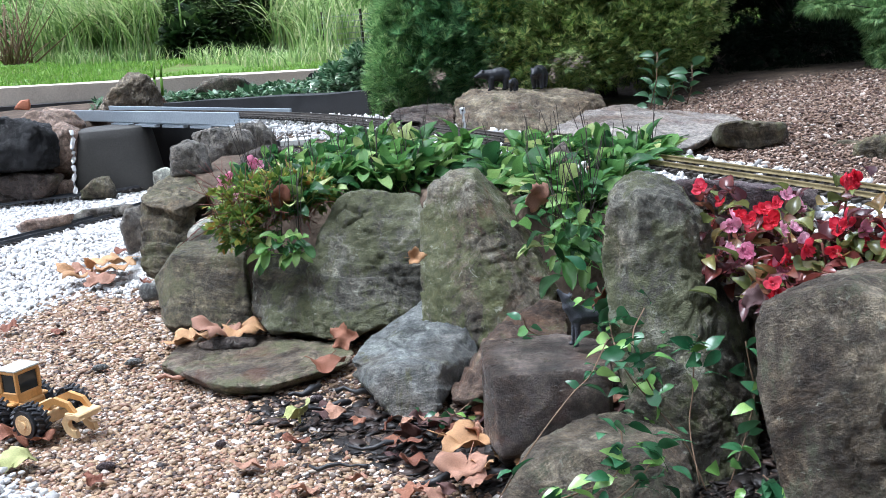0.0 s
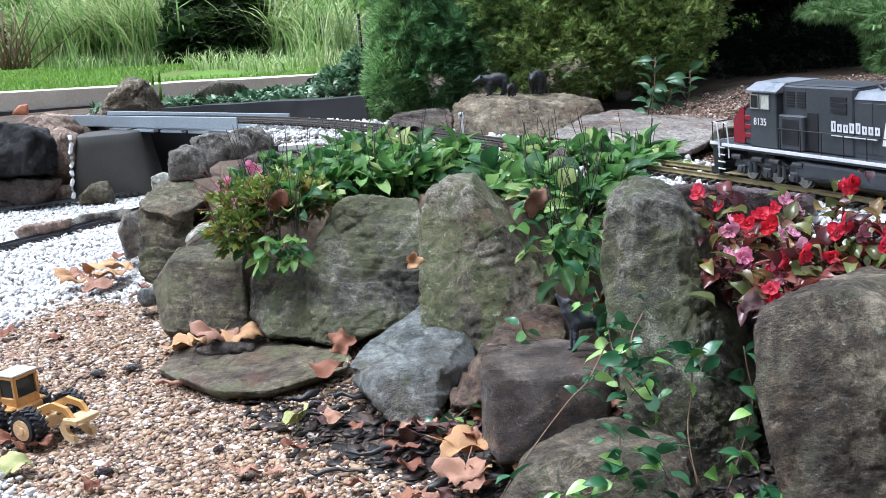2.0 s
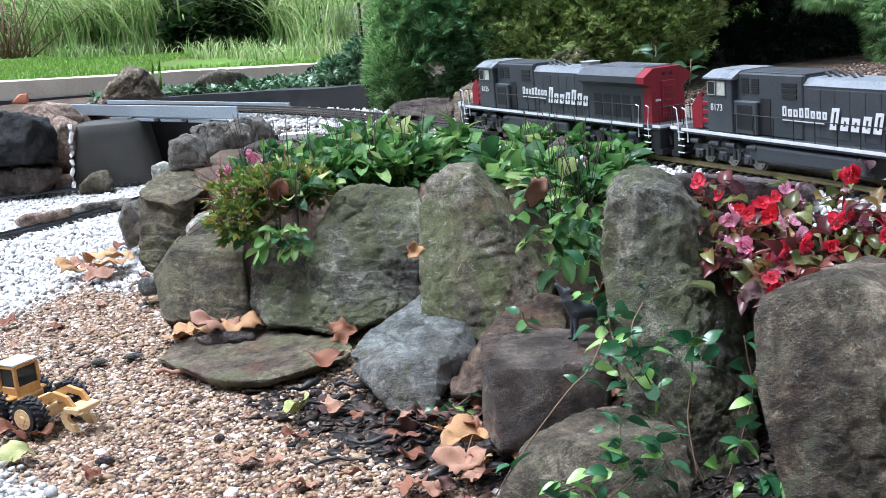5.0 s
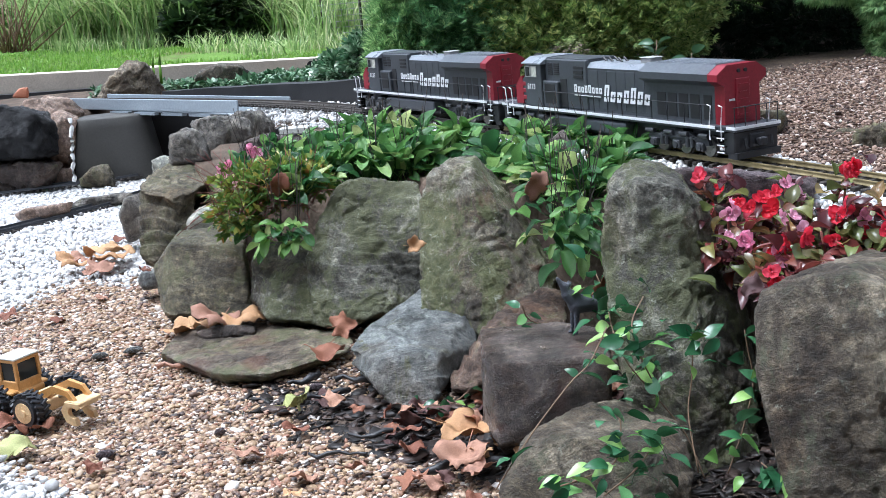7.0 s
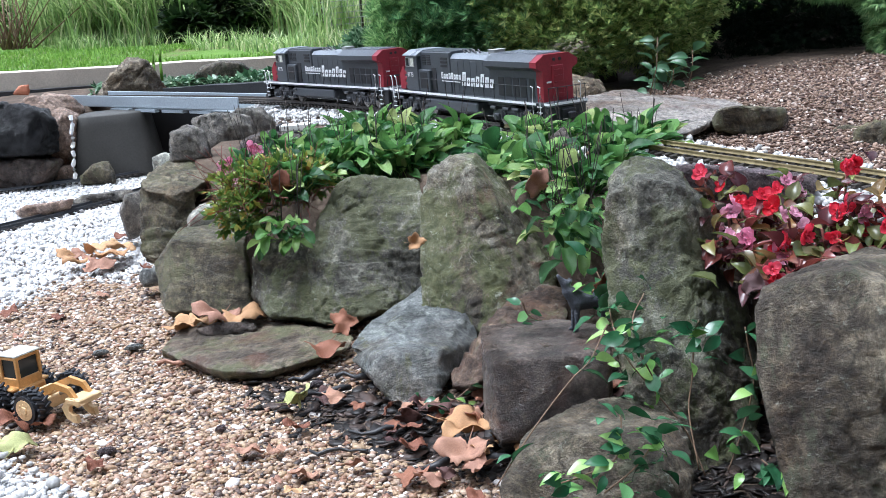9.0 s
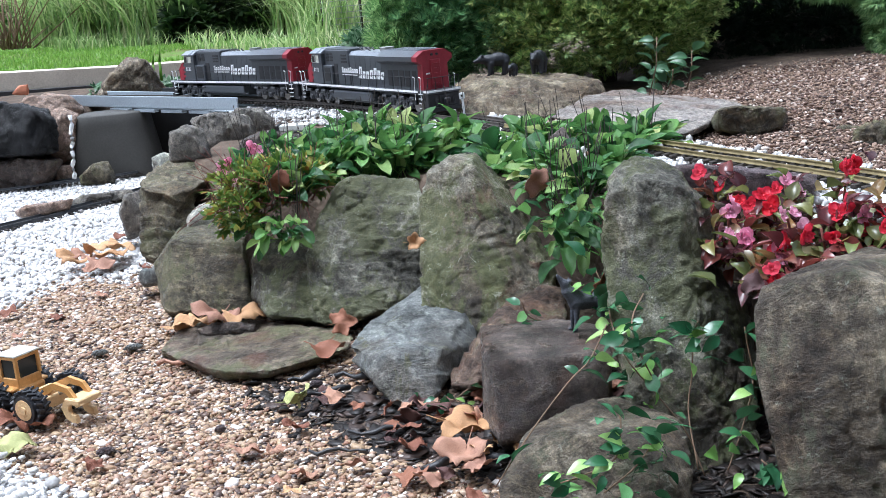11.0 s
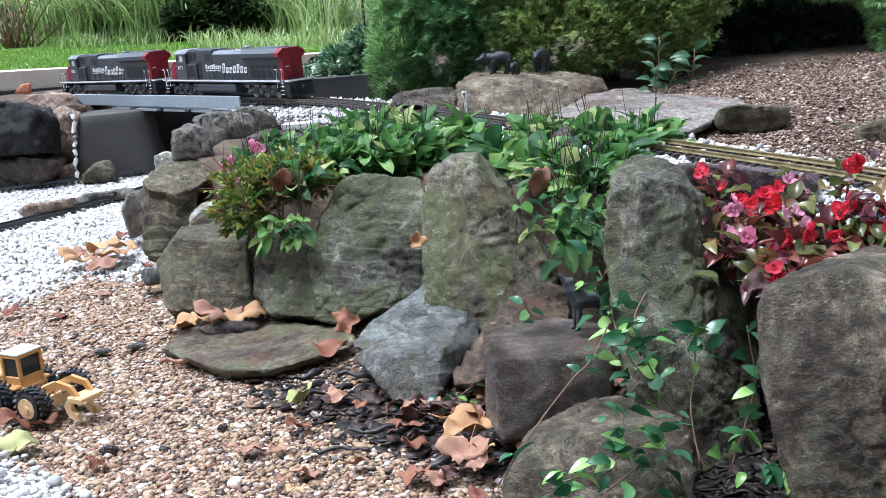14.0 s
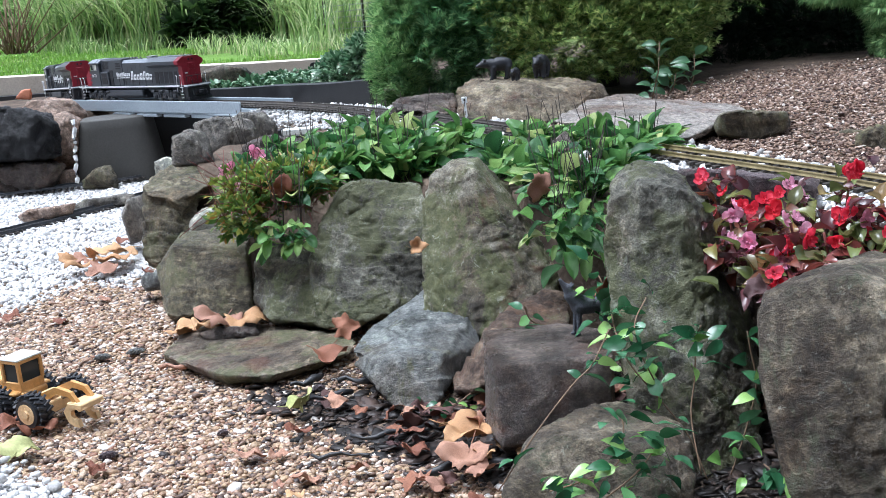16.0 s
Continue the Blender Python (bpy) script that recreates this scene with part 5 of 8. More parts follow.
            for a, b, c, d in ((x0 - 0.0015, x1 + 0.0015, 0.137, 0.1385), (x0 - 0.0015, x1 + 0.0015, 0.1165, 0.118), (x0 - 0.0015, x0, 0.118, 0.137), (x1, x1 + 0.0015, 0.118, 0.137)):
                boxed(bm, a, b, min(sy * 0.0472, sy * 0.0486), max(sy * 0.0472, sy * 0.0486), c, d)
            part("window_frame", bm, VENT, cab, "pale window frame")
    bm = bmesh.new()
    boxed(bm, 0.2675, 0.2690, -0.040, -0.004, 0.121, 0.140)
    boxed(bm, 0.2675, 0.2690, 0.004, 0.040, 0.121, 0.140)
    part("windshield", bm, GLASS_DARK, cab, "dark windshield panes")
    # long hood
    bm = bmesh.new()
    boxed(bm, 0.056, 0.206, -0.0365, 0.0365, 0.0575, 0.1525, 0.002)
    boxed(bm, 0.150, 0.206, -0.0440, 0.0440, 0.0575, 0.110, 0.002)
    boxed(bm, 0.056, 0.200, -0.030, 0.030, 0.152, 0.1545, 0.001)
    part("equipment_hood", bm, GREY_PAINT, loco, "dark grey equipment hood")
    for sy in (-1, 1):
        for x0, x1, z0, z1, fins in ((0.176, 0.192, 0.122, 0.146, 6), (0.152, 0.170, 0.122, 0.146, 6), (0.068, 0.100, 0.118, 0.144, 3)):
            bm = bmesh.new()
            h = (z1 - z0) / fins
            for k in range(fins):
                boxed(bm, x0, x1, min(sy * 0.0365, sy * 0.0377), max(sy * 0.0365, sy * 0.0377), z0 + k * h, z0 + (k + 0.6) * h)
            part("louvre", bm, BLACK_PLASTIC, loco, "black side louvre")
        bm = bmesh.new()
        boxed(bm, 0.126, 0.148, min(sy * 0.0366, sy * 0.0376), max(sy * 0.0366, sy * 0.0376), 0.060, 0.115)
        boxed(bm, 0.160, 0.196, min(sy * 0.0440, sy * 0.0448), max(sy * 0.0440, sy * 0.0448), 0.066, 0.104)
        part("access_door", bm, BLACK_PLASTIC, loco, "recessed black access door")
    bm = bmesh.new()
    for a, b in ((0.0565, -0.128),):
        v = []
        for x in (a, b):
            v.append([bm.verts.new((x, y, z)) for y, z in ((-0.034, 0.0575), (-0.034, 0.1385), (-0.0255, 0.1475), (0.0255, 0.1475), (0.034, 0.1385), (0.034, 0.0575))])
        for k in range(6):
            bm.faces.new((v[0][k], v[0][(k + 1) % 6], v[1][(k + 1) % 6], v[1][k]))
        bm.faces.new(v[0]), bm.faces.new(v[1])
    bmesh.ops.recalc_face_normals(bm, faces=bm.faces[:])
    part("engine_hood", bm, GREY_PAINT, loco, "dark grey engine hood")
    bm = bmesh.new()
    for sy in (-1, 1):
        vs = [bm.verts.new(c) for c in ((0.056, sy * 0.0345, 0.1383), (-0.1278, sy * 0.0345, 0.1383), (-0.1278, sy * 0.0258, 0.1483), (0.056, sy * 0.0258, 0.1483))]
        ws = [bm.verts.new(c) for c in ((0.056, 0, 0.1483), (-0.1278, 0, 0.1483))]
        bm.faces.new(vs if sy > 0 else vs[::-1])
        bm.faces.new((vs[3], vs[2], ws[1], ws[0]) if sy > 0 else (vs[3], ws[0], ws[1], vs[2]))
    bmesh.ops.remove_doubles(bm, verts=bm.verts, dist=1e-5)
    bmesh.ops.solidify(bm, geom=bm.faces[:], thickness=0.0008)
    part("hood_roof", bm, ROOF_SHEEN_PAINT, loco, "grey engine hood roof paled by painted sky sheen")
    for sy in (-1, 1):
        for k in range(6):
            bm = bmesh.new()
            x0 = 0.048 - k * 0.029
            boxed(bm, x0 - 0.0265, x0, min(sy * 0.0339, sy * 0.0347), max(sy * 0.0339, sy * 0.0347), 0.064, 0.134, 0.0004)
            part("hood_door", bm, GREY_PAINT, loco)
    # radiator section and red end
    def shell(x0, x1):
        b = bmesh.new()
        v = []
        for x in (x0, x1):
            v.append([b.verts.new((x, y, z)) for y, z in ((-0.036, 0.0575), (-0.036, 0.119), (-0.0505, 0.128), (-0.0505, 0.139), (-0.030, 0.1525), (0.030, 0.1525), (0.0505, 0.139), (0.0505, 0.128), (0.036, 0.119), (0.036, 0.0575))])
        for k in range(10):
            b.faces.new((v[0][k], v[0][(k + 1) % 10], v[1][(k + 1) % 10], v[1][k]))
        b.faces.new(v[0]), b.faces.new(v[1])
        bmesh.ops.recalc_face_normals(b, faces=b.faces[:])
        return b
    part("radiator_hood", shell(-0.1275, -0.3135), GREY_PAINT, loco, "dark grey radiator hood with wide wings")
    red = part("rear_hood", shell(-0.3137, -0.3375), RED_PAINT, loco, "scarlet rear hood end")
    bm = bmesh.new()
    boxed(bm, -0.3400, -0.3374, -0.014, 0.014, 0.064, 0.130, 0.001)
    for k in range(5):
        boxed(bm, -0.3420, -0.3398, -0.009, 0.009, 0.070 + k * 0.012, 0.073 + k * 0.012)
    part("rear_door", bm, RED_PAINT, red, "red rear door with rungs")
    bm = bmesh.new()
    rod(bm, (-0.3370, -0.007, 0.142), (-0.3400, -0.007, 0.142), 0.0032, seg=14)
    rod(bm, (-0.3370, 0.007, 0.142), (-0.3400, 0.007, 0.142), 0.0032, seg=14)
    part("rear_headlight", bm, BLACK_PLASTIC, red, "unlit twin rear headlight")
    bm = bmesh.new()
    boxed(bm, -0.310, -0.150, -0.029, 0.029, 0.1525, 0.1540)
    for k in range(16):
        boxed(bm, -0.307 + k * 0.0098, -0.302 + k * 0.0098, -0.027, 0.027, 0.1540, 0.1550)
    part("radiator_grille", bm, ROOF_SHEEN_PAINT, loco, "grey slatted roof radiator grille")
    bm = bmesh.new()
    for sy in (-1, 1):
        vs = [bm.verts.new(c) for c in ((-0.1277, sy * 0.0507, 0.1392), (-0.3134, sy * 0.0507, 0.1392), (-0.3134, sy * 0.030, 0.1530), (-0.1277, sy * 0.030, 0.1530))]
        bm.faces.new(vs if sy > 0 else vs[::-1])
    bmesh.ops.solidify(bm, geom=bm.faces[:], thickness=0.0006)
    part("wing_roof", bm, ROOF_SHEEN_PAINT, loco, "sloping grey radiator roof paled by painted sky sheen")
    for sy in (-1, 1):
        bm = bmesh.new()
        for k in range(4):
            boxed(bm, -0.185 - k * 0.03, -0.161 - k * 0.03, min(sy * 0.0362, sy * 0.0370), max(sy * 0.0362, sy * 0.0370), 0.064, 0.104, 0.0003)
        boxed(bm, -0.306, -0.286, min(sy * 0.0362, sy * 0.0370), max(sy * 0.0362, sy * 0.0370), 0.064, 0.104, 0.0003)
        part("radiator_screen", bm, BLACK_PLASTIC, loco, "black side screens")
    bm = bmesh.new()
    boxed(bm, -0.115, -0.086, -0.013, 0.013, 0.1480, 0.1570, 0.001)
    boxed(bm, -0.117, -0.084, -0.015, 0.015, 0.1570, 0.1585, 0.0006)
    part("exhaust_stack", bm, VENT, loco, "light grey exhaust housing on the roof")
    bm = bmesh.new()
    for x in (-0.02, 0.01, 0.03):
        rod(bm, (x, 0.006, 0.1545 if x > 0.05 else 0.148), (x + 0.012, 0.006, 0.1555), 0.0022)
        rod(bm, (x, -0.006, 0.148), (x + 0.012, -0.006, 0.1555), 0.0022)
    part("horn", bm, BLACK_PLASTIC, loco, "small roof horn cluster")
    # handrails
    for sy in (-1, 1):
        y = sy * 0.0495
        for k in range(12):
            bm = bmesh.new()
            x = 0.195 - k * 0.0445
            rod(bm, (x, y, 0.057), (x, y, 0.090), 0.0009, seg=6)
            part("handrail_post", bm, BLACK_PLASTIC, loco)
        bm = bmesh.new()
        bent(bm, [(0.200, y, 0.090), (-0.316, y, 0.090)], 0.0009)
        part("handrail", bm, BLACK_PLASTIC, loco, "thin dark side handrail")
        for sx, xs in ((-1, (-0.318, -0.346)), (1, (0.325, 0.350))):
            for x in xs:
                bm = bmesh.new()
                bent(bm, [(x + 0.008, y, 0.091), (x, y, 0.089), (x - 0.004 * sx, y, 0.060), (x - 0.004 * sx, y * 0.99, 0.034)], 0.0012)
                part("grab_rail", bm, WHITE_PAINT, loco, "white grab rail at the steps")
            for k in range(4):
                bm = bmesh.new()
                boxed(bm, min(sx * 0.330, sx * 0.350), max(sx * 0.330, sx * 0.350), min(sy * 0.036, sy * 0.049), max(sy * 0.036, sy * 0.049), 0.014 + k * 0.0115, 0.0155 + k * 0.0115)
                part("step", bm, BLACK_PLASTIC, loco, "corner boarding step")
                bm = bmesh.new()
                boxed(bm, min(sx * 0.331, sx * 0.349), max(sx * 0.331, sx * 0.349), min(sy * 0.0491, sy * 0.0498), max(sy * 0.0491, sy * 0.0498), 0.0144 + k * 0.0115, 0.0164 + k * 0.0115)
                part("step_edge", bm, WHITE_PAINT, loco, "white painted step edge")
    for sx in (-1, 1):
        for k in range(5):
            bm = bmesh.new()
            y = -0.044 + 0.022 * k
            rod(bm, (sx * 0.369, y, 0.057), (sx * 0.369, y, 0.088), 0.0009, seg=6)
            part("end_rail_post", bm, BLACK_PLASTIC, loco)
        bm = bmesh.new()
        rod(bm, (sx * 0.369, -0.046, 0.088), (sx * 0.369, 0.046, 0.088), 0.0009, seg=6)
        part("end_rail", bm, BLACK_PLASTIC, loco)
    # lettering as plain blocks, road number as figures
    for sy in (-1, 1):
        bm = bmesh.new()
        x = 0.098 if sy > 0 else -0.098
        letter_bars(bm, x, 0.0915, 0.0088, 0.0125, 0.0, 0.0033, 8, sy, sy * 0.0378, (1.2, 0.9, 0.9, 1.1, 1.2, 0.9, 0.9, 0.9))
        letter_bars(bm, x - sy * 0.098, 0.0785, 0.0150, 0.0200, 0.2, 0.0058, 7, sy, sy * 0.0378, (1.55, 0.95, 0.95, 1.15, 1.45, 1.15, 0.95))
        boxed(bm, min(x - sy * 0.0, x - sy * 0.088), max(x - sy * 0.0, x - sy * 0.088), min(sy * 0.0372, sy * 0.0383), max(sy * 0.0372, sy * 0.0383), 0.0850, 0.0880)
        part("lettering", bm, WHITE_PAINT, loco, "white lettering blocks along the hood")
        cu = bpy.data.curves.new("road_number", "FONT")
        cu.body, cu.size, cu.extrude = number, 0.0155, 0.0003
        cu.align_x = "CENTER"
        cu.materials.append(WHITE_PAINT)
        t = new("road_number", cu)
        t.parent = loco
        t.matrix_basis = pose(0.243 if sy > 0 else 0.243, sy * 0.0476, 0.092, 90, 0, 180 if sy > 0 else 0)
        tagged(t, "white road number")
    bm = bmesh.new()
    for k in range(4):
        boxed(bm, -0.3388, -0.3376, 0.016 + k * 0.003, 0.018 + k * 0.003, 0.095, 0.0985)
    part("rear_number", bm, WHITE_PAINT, loco, "small white bars on the red end")
    wheels = truck_parts(loco, 0.232, 1) + truck_parts(loco, -0.222, -1)
    return loco, wheels


LEAD, LEAD_WHEELS = locomotive("8135", "leading dark grey and red diesel locomotive on the raised track")
TRAIL, TRAIL_WHEELS = locomotive("8173", "trailing dark grey and red diesel locomotive on the raised track")


# ---- shrubs, tall grass and trees behind ----
CONIFER = leaf_mat("conifer_needles", [(0.0, (0.045, 0.12, 0.055)), (0.5, (0.16, 0.36, 0.15)), (0.85, (0.26, 0.48, 0.20)), (1.0, (0.42, 0.60, 0.26))], 0.6, 0.35)
CONIFER_YELLOW = leaf_mat("yew_sprays", [(0.0, (0.055, 0.11, 0.032)), (0.4, (0.20, 0.32, 0.085)), (0.75, (0.35, 0.45, 0.13)), (1.0, (0.58, 0.60, 0.23))], 0.55, 0.4)
JUNIPER = leaf_mat("juniper_sprays", [(0.0, (0.07, 0.16, 0.055)), (0.5, (0.20, 0.38, 0.13)), (0.85, (0.36, 0.54, 0.21)), (1.0, (0.52, 0.66, 0.30))], 0.6, 0.4)
# near-black on purpose: the deep shade under the trees is in this colour
PAINTED_SHADE_LEAF = leaf_mat("conifer_painted_shade", [(0.0, (0.003, 0.008, 0.004)), (0.8, (0.008, 0.017, 0.008)), (1.0, (0.022, 0.040, 0.02))], 0.8, 0.1, True, 0.1)
GRASS_TALL = leaf_mat("tall_grass", [(0.0, (0.10, 0.17, 0.05)), (0.4, (0.29, 0.43, 0.14)), (0.75, (0.46, 0.56, 0.24)), (1.0, (0.70, 0.68, 0.42))], 0.5, 0.4)
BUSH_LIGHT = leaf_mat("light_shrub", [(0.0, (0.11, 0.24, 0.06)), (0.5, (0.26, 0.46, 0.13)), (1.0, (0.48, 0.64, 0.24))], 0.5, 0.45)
# darker leaf copy; on the far trees it holds their shade as colour
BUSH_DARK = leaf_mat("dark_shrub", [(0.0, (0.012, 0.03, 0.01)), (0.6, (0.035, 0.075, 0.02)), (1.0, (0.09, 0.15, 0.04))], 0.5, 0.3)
IVY = leaf_mat("ivy", [(0.0, (0.03, 0.08, 0.035)), (0.45, (0.08, 0.18, 0.085)), (0.8, (0.20, 0.32, 0.18)), (1.0, (0.46, 0.56, 0.40))], 0.35, 0.25)
TURF = leaf_mat("lawn_blades", [(0.0, (0.12, 0.24, 0.03)), (0.6, (0.20, 0.38, 0.05)), (1.0, (0.30, 0.44, 0.09))], 0.5, 0.35)
BARK = mottled("bark", (0.02, 0.015, 0.012), (0.05, 0.038, 0.03), 25, 0.9, 0.006)
DRY = mottled("dry_stem", (0.13, 0.075, 0.045), (0.24, 0.16, 0.10), 60, 0.8)


def frond(fingers, seed, spread_deg=55, droop=0.25, width=0.10):
    """A flat spray of narrow fingers, one unit long, along +x."""
    rng = random.Random(seed)
    v, f = [], []
    for k in range(fingers):
        a = radians(spread_deg) * (2 * (k + 0.5) / fingers - 1) + rng.uniform(-0.1, 0.1)
        ln = (1 - 0.35 * abs(2 * (k + 0.5) / fingers - 1)) * rng.uniform(0.8, 1.1)
        c, s = math.cos(a), math.sin(a)
        b = len(v)
        lift = rng.uniform(-0.15, 0.15)
        for t, w in ((0.0, 0.35), (0.55, 1.0), (1.0, 0.05)):
            x, y, z = ln * t * c, ln * t * s, lift * t - droop * t * t
            v.append((x - s * w * width, y + c * w * width, z)), v.append((x + s * w * width, y - c * w * width, z))
        f += [(b, b + 1, b + 3, b + 2), (b + 2, b + 3, b + 5, b + 4)]
    return np.array(v), np.array(f)


def aim(dirs, rng, roll=0.6):
    """Rotation matrices whose x axis follows dirs."""
    x = dirs / np.linalg.norm(dirs, axis=1)[:, None]
    up = np.tile([0, 0, 1.0], (len(x), 1)) + rng.normal(0, roll, (len(x), 3))
    y = np.cross(up, x)
    y /= np.linalg.norm(y, axis=1)[:, None] + 1e-9
    return np.stack([x, y, np.cross(x, y)], -1)


def crown_points(rng, n, lobes, shell=0.5):
    """Points and outward ways on a crown made of several lobes (x, y, z, rx, ry, rz), ragged at the rim."""
    lob = np.array(lobes)
    w = (lob[:, 3] * lob[:, 5]) ** 1.0
    k = rng.choice(len(lob), n, p=w / w.sum())
    d = rng.normal(size=(n, 3))
    d /= np.linalg.norm(d, axis=1)[:, None]
    r = rng.uniform(shell, 1.04, n) ** 0.6
    lump = 1 + 0.13 * np.sin(d[:, 0] * 7 + k) * np.sin(d[:, 2] * 8 + k * 2) + 0.10 * np.sin(d[:, 0] * 17 + d[:, 1] * 13) * np.sin(d[:, 2] * 19)
    p = lob[k, :3] + d * lob[k, 3:] * (r * lump)[:, None]
    return p, d


def foliage(name, parent, rng, n, lobes, size, template, material, up=0.4, shell=0.5, keep=None):
    p, d = crown_points(rng, n, lobes, shell)
    q = np.ones(n, bool) if keep is None else keep(p)
    p, d = p[q], d[q]
    d = d + np.array([0, 0, up]) + rng.normal(0, 0.35, d.shape)
    s = size * rng.uniform(0.6, 1.3, len(p))
    rot = aim(d, rng) * s[:, None, None]
    vs, fs, base = [], [], 0
    for k, (tv, tf) in enumerate(template):
        sl = slice(k, None, len(template))
        v, f = spread(tv, tf, np.concatenate([rot[sl], p[sl][:, :, None]], 2))
        vs.append(v), fs.append(f + base)
        base += len(v)
    ob = new(name, np_mesh(name, np.concatenate(vs), np.concatenate(fs), material))
    ob.parent = parent
    return ob


def limbs(parent, rng, foot, tops, r):
    bm = bmesh.new()
    foot = Vector(foot)
    crotch = foot + Vector((0, 0, 0.35 * (sum(t[2] for t in tops) / len(tops) - foot.z)))
    rod(bm, foot - Vector((0, 0, 0.05)), crotch, r * 1.2, r, 10)
    foot = crotch
    for t in tops:
        t = Vector(t)
        mid = foot.lerp(t, 0.5) + Vector((rng.uniform(-1, 1), rng.uniform(-1, 1), 0)) * 0.05 * (t - foot).length
        rod(bm, foot, mid, r * 0.6, r * 0.4, 8)
        rod(bm, mid, t, r * 0.4, r * 0.15, 8)
        for _ in range(4):
            a = mid.lerp(t, rng.uniform(0, 0.9))
            b = a + Vector((rng.uniform(-1, 1), rng.uniform(-1, 1), rng.uniform(0.1, 0.9))) * 0.3 * (t - foot).length
            rod(bm, a, b, r * 0.3, r * 0.1, 6)
    return part("trunk", bm, BARK, parent, "dark branching trunk")


def shrub(name, label, category, foot, lobes, n, size, material, template, seed, r=0.02, up=0.4, shell=0.5, group=""):
    rng = np.random.default_rng(seed)
    base = tagged(new(name), label, category, group)
    limbs(base, random.Random(seed), foot, [(l[0], l[1], l[2] + l[5] * 0.3) for l in lobes], r)
    foliage("crown", base, rng, n, lobes, size, template, material, up, shell)
    return base


SPRAY = [frond(9, k, 65, 0.2, 0.036) for k in range(4)]
YEW = [frond(7, 10 + k, 80, 0.1, 0.068) for k in range(4)]
BROAD = [frond(3, 20 + k, 60, 0.3, 0.2) for k in range(4)]
shrub("conifer", "dense dark green conifer with fine feathery sprays", "conifer shrub", (0.10, 3.75, 0.23),
      [(0.02, 3.62, 0.42, 0.14, 0.2, 0.2), (0.08, 3.70, 0.62, 0.20, 0.25, 0.25), (0.22, 3.6, 0.50, 0.20, 0.22, 0.22), (0.05, 3.9, 0.95, 0.25, 0.3, 0.3), (0.30, 3.75, 0.85, 0.3, 0.3, 0.3)], 20000, 0.038, CONIFER, SPRAY, 31, 0.03, 0.8, group="conifers behind the track")
shrub("conifer", "light green juniper with drooping sprays beside the track", "conifer shrub", (-0.06, 3.65, 0.23),
      [(-0.09, 3.55, 0.36, 0.09, 0.12, 0.17), (-0.05, 3.6, 0.52, 0.10, 0.14, 0.18), (-0.02, 3.62, 0.75, 0.12, 0.14, 0.2)], 8000, 0.030, JUNIPER, SPRAY, 32, 0.02, 0.9, group="conifers behind the track")
shrub("conifer", "broad yellow-green yew-like conifer with upright tufts", "conifer shrub", (0.55, 3.6, 0.25),
      [(0.42, 3.45, 0.42, 0.22, 0.25, 0.16), (0.66, 3.45, 0.44, 0.20, 0.24, 0.18), (0.34, 3.5, 0.60, 0.22, 0.25, 0.2), (0.58, 3.55, 0.68, 0.28, 0.3, 0.25), (0.76, 3.5, 0.56, 0.15, 0.2, 0.17), (0.50, 3.7, 0.95, 0.33, 0.3, 0.25)], 30000, 0.025, CONIFER_YELLOW, YEW, 33, 0.03, 0.6, group="conifers behind the track")
# dark mass behind the bank; its needle colour carries the shade
shrub("conifer_tree", "tall conifer with bare lower trunk, deep shade painted into its needles", "conifer tree", (1.30, 4.1, 0.25),
      [(1.05, 4.3, 0.75, 0.35, 0.3, 0.3), (1.40, 4.4, 0.62, 0.40, 0.3, 0.40), (1.75, 4.2, 0.62, 0.35, 0.3, 0.4), (0.95, 4.6, 0.42, 0.35, 0.25, 0.35), (1.35, 4.7, 0.40, 0.5, 0.25, 0.4), (1.9, 4.6, 0.42, 0.5, 0.25, 0.4), (0.95, 3.75, 0.30, 0.22, 0.2, 0.12), (1.25, 3.7, 0.32, 0.3, 0.2, 0.13), (1.65, 3.7, 0.32, 0.3, 0.2, 0.14)], 30000, 0.036, PAINTED_SHADE_LEAF, SPRAY, 34, 0.005, 0.0, 0.1, group="shade trees")
shrub("conifer_tree", "pale green conifer branch tips hanging at the edge of the bank", "conifer tree", (1.75, 3.9, 0.25),
      [(1.31, 3.30, 0.33, 0.045, 0.1, 0.07), (1.30, 3.30, 0.42, 0.06, 0.1, 0.06), (1.20, 3.40, 0.455, 0.1, 0.1, 0.02)], 1900, 0.030, JUNIPER, SPRAY, 35, 0.008, -0.3, group="shade trees")
shrub("shrub", "leafy dark green shrub at the end of the black board", "shrub", (-0.33, 4.6, 0.2),
      [(-0.33, 4.6, 0.27, 0.11, 0.15, 0.09), (-0.24, 4.5, 0.32, 0.08, 0.12, 0.10)], 1100, 0.035, IVY, BROAD, 36, 0.01, 0.6)


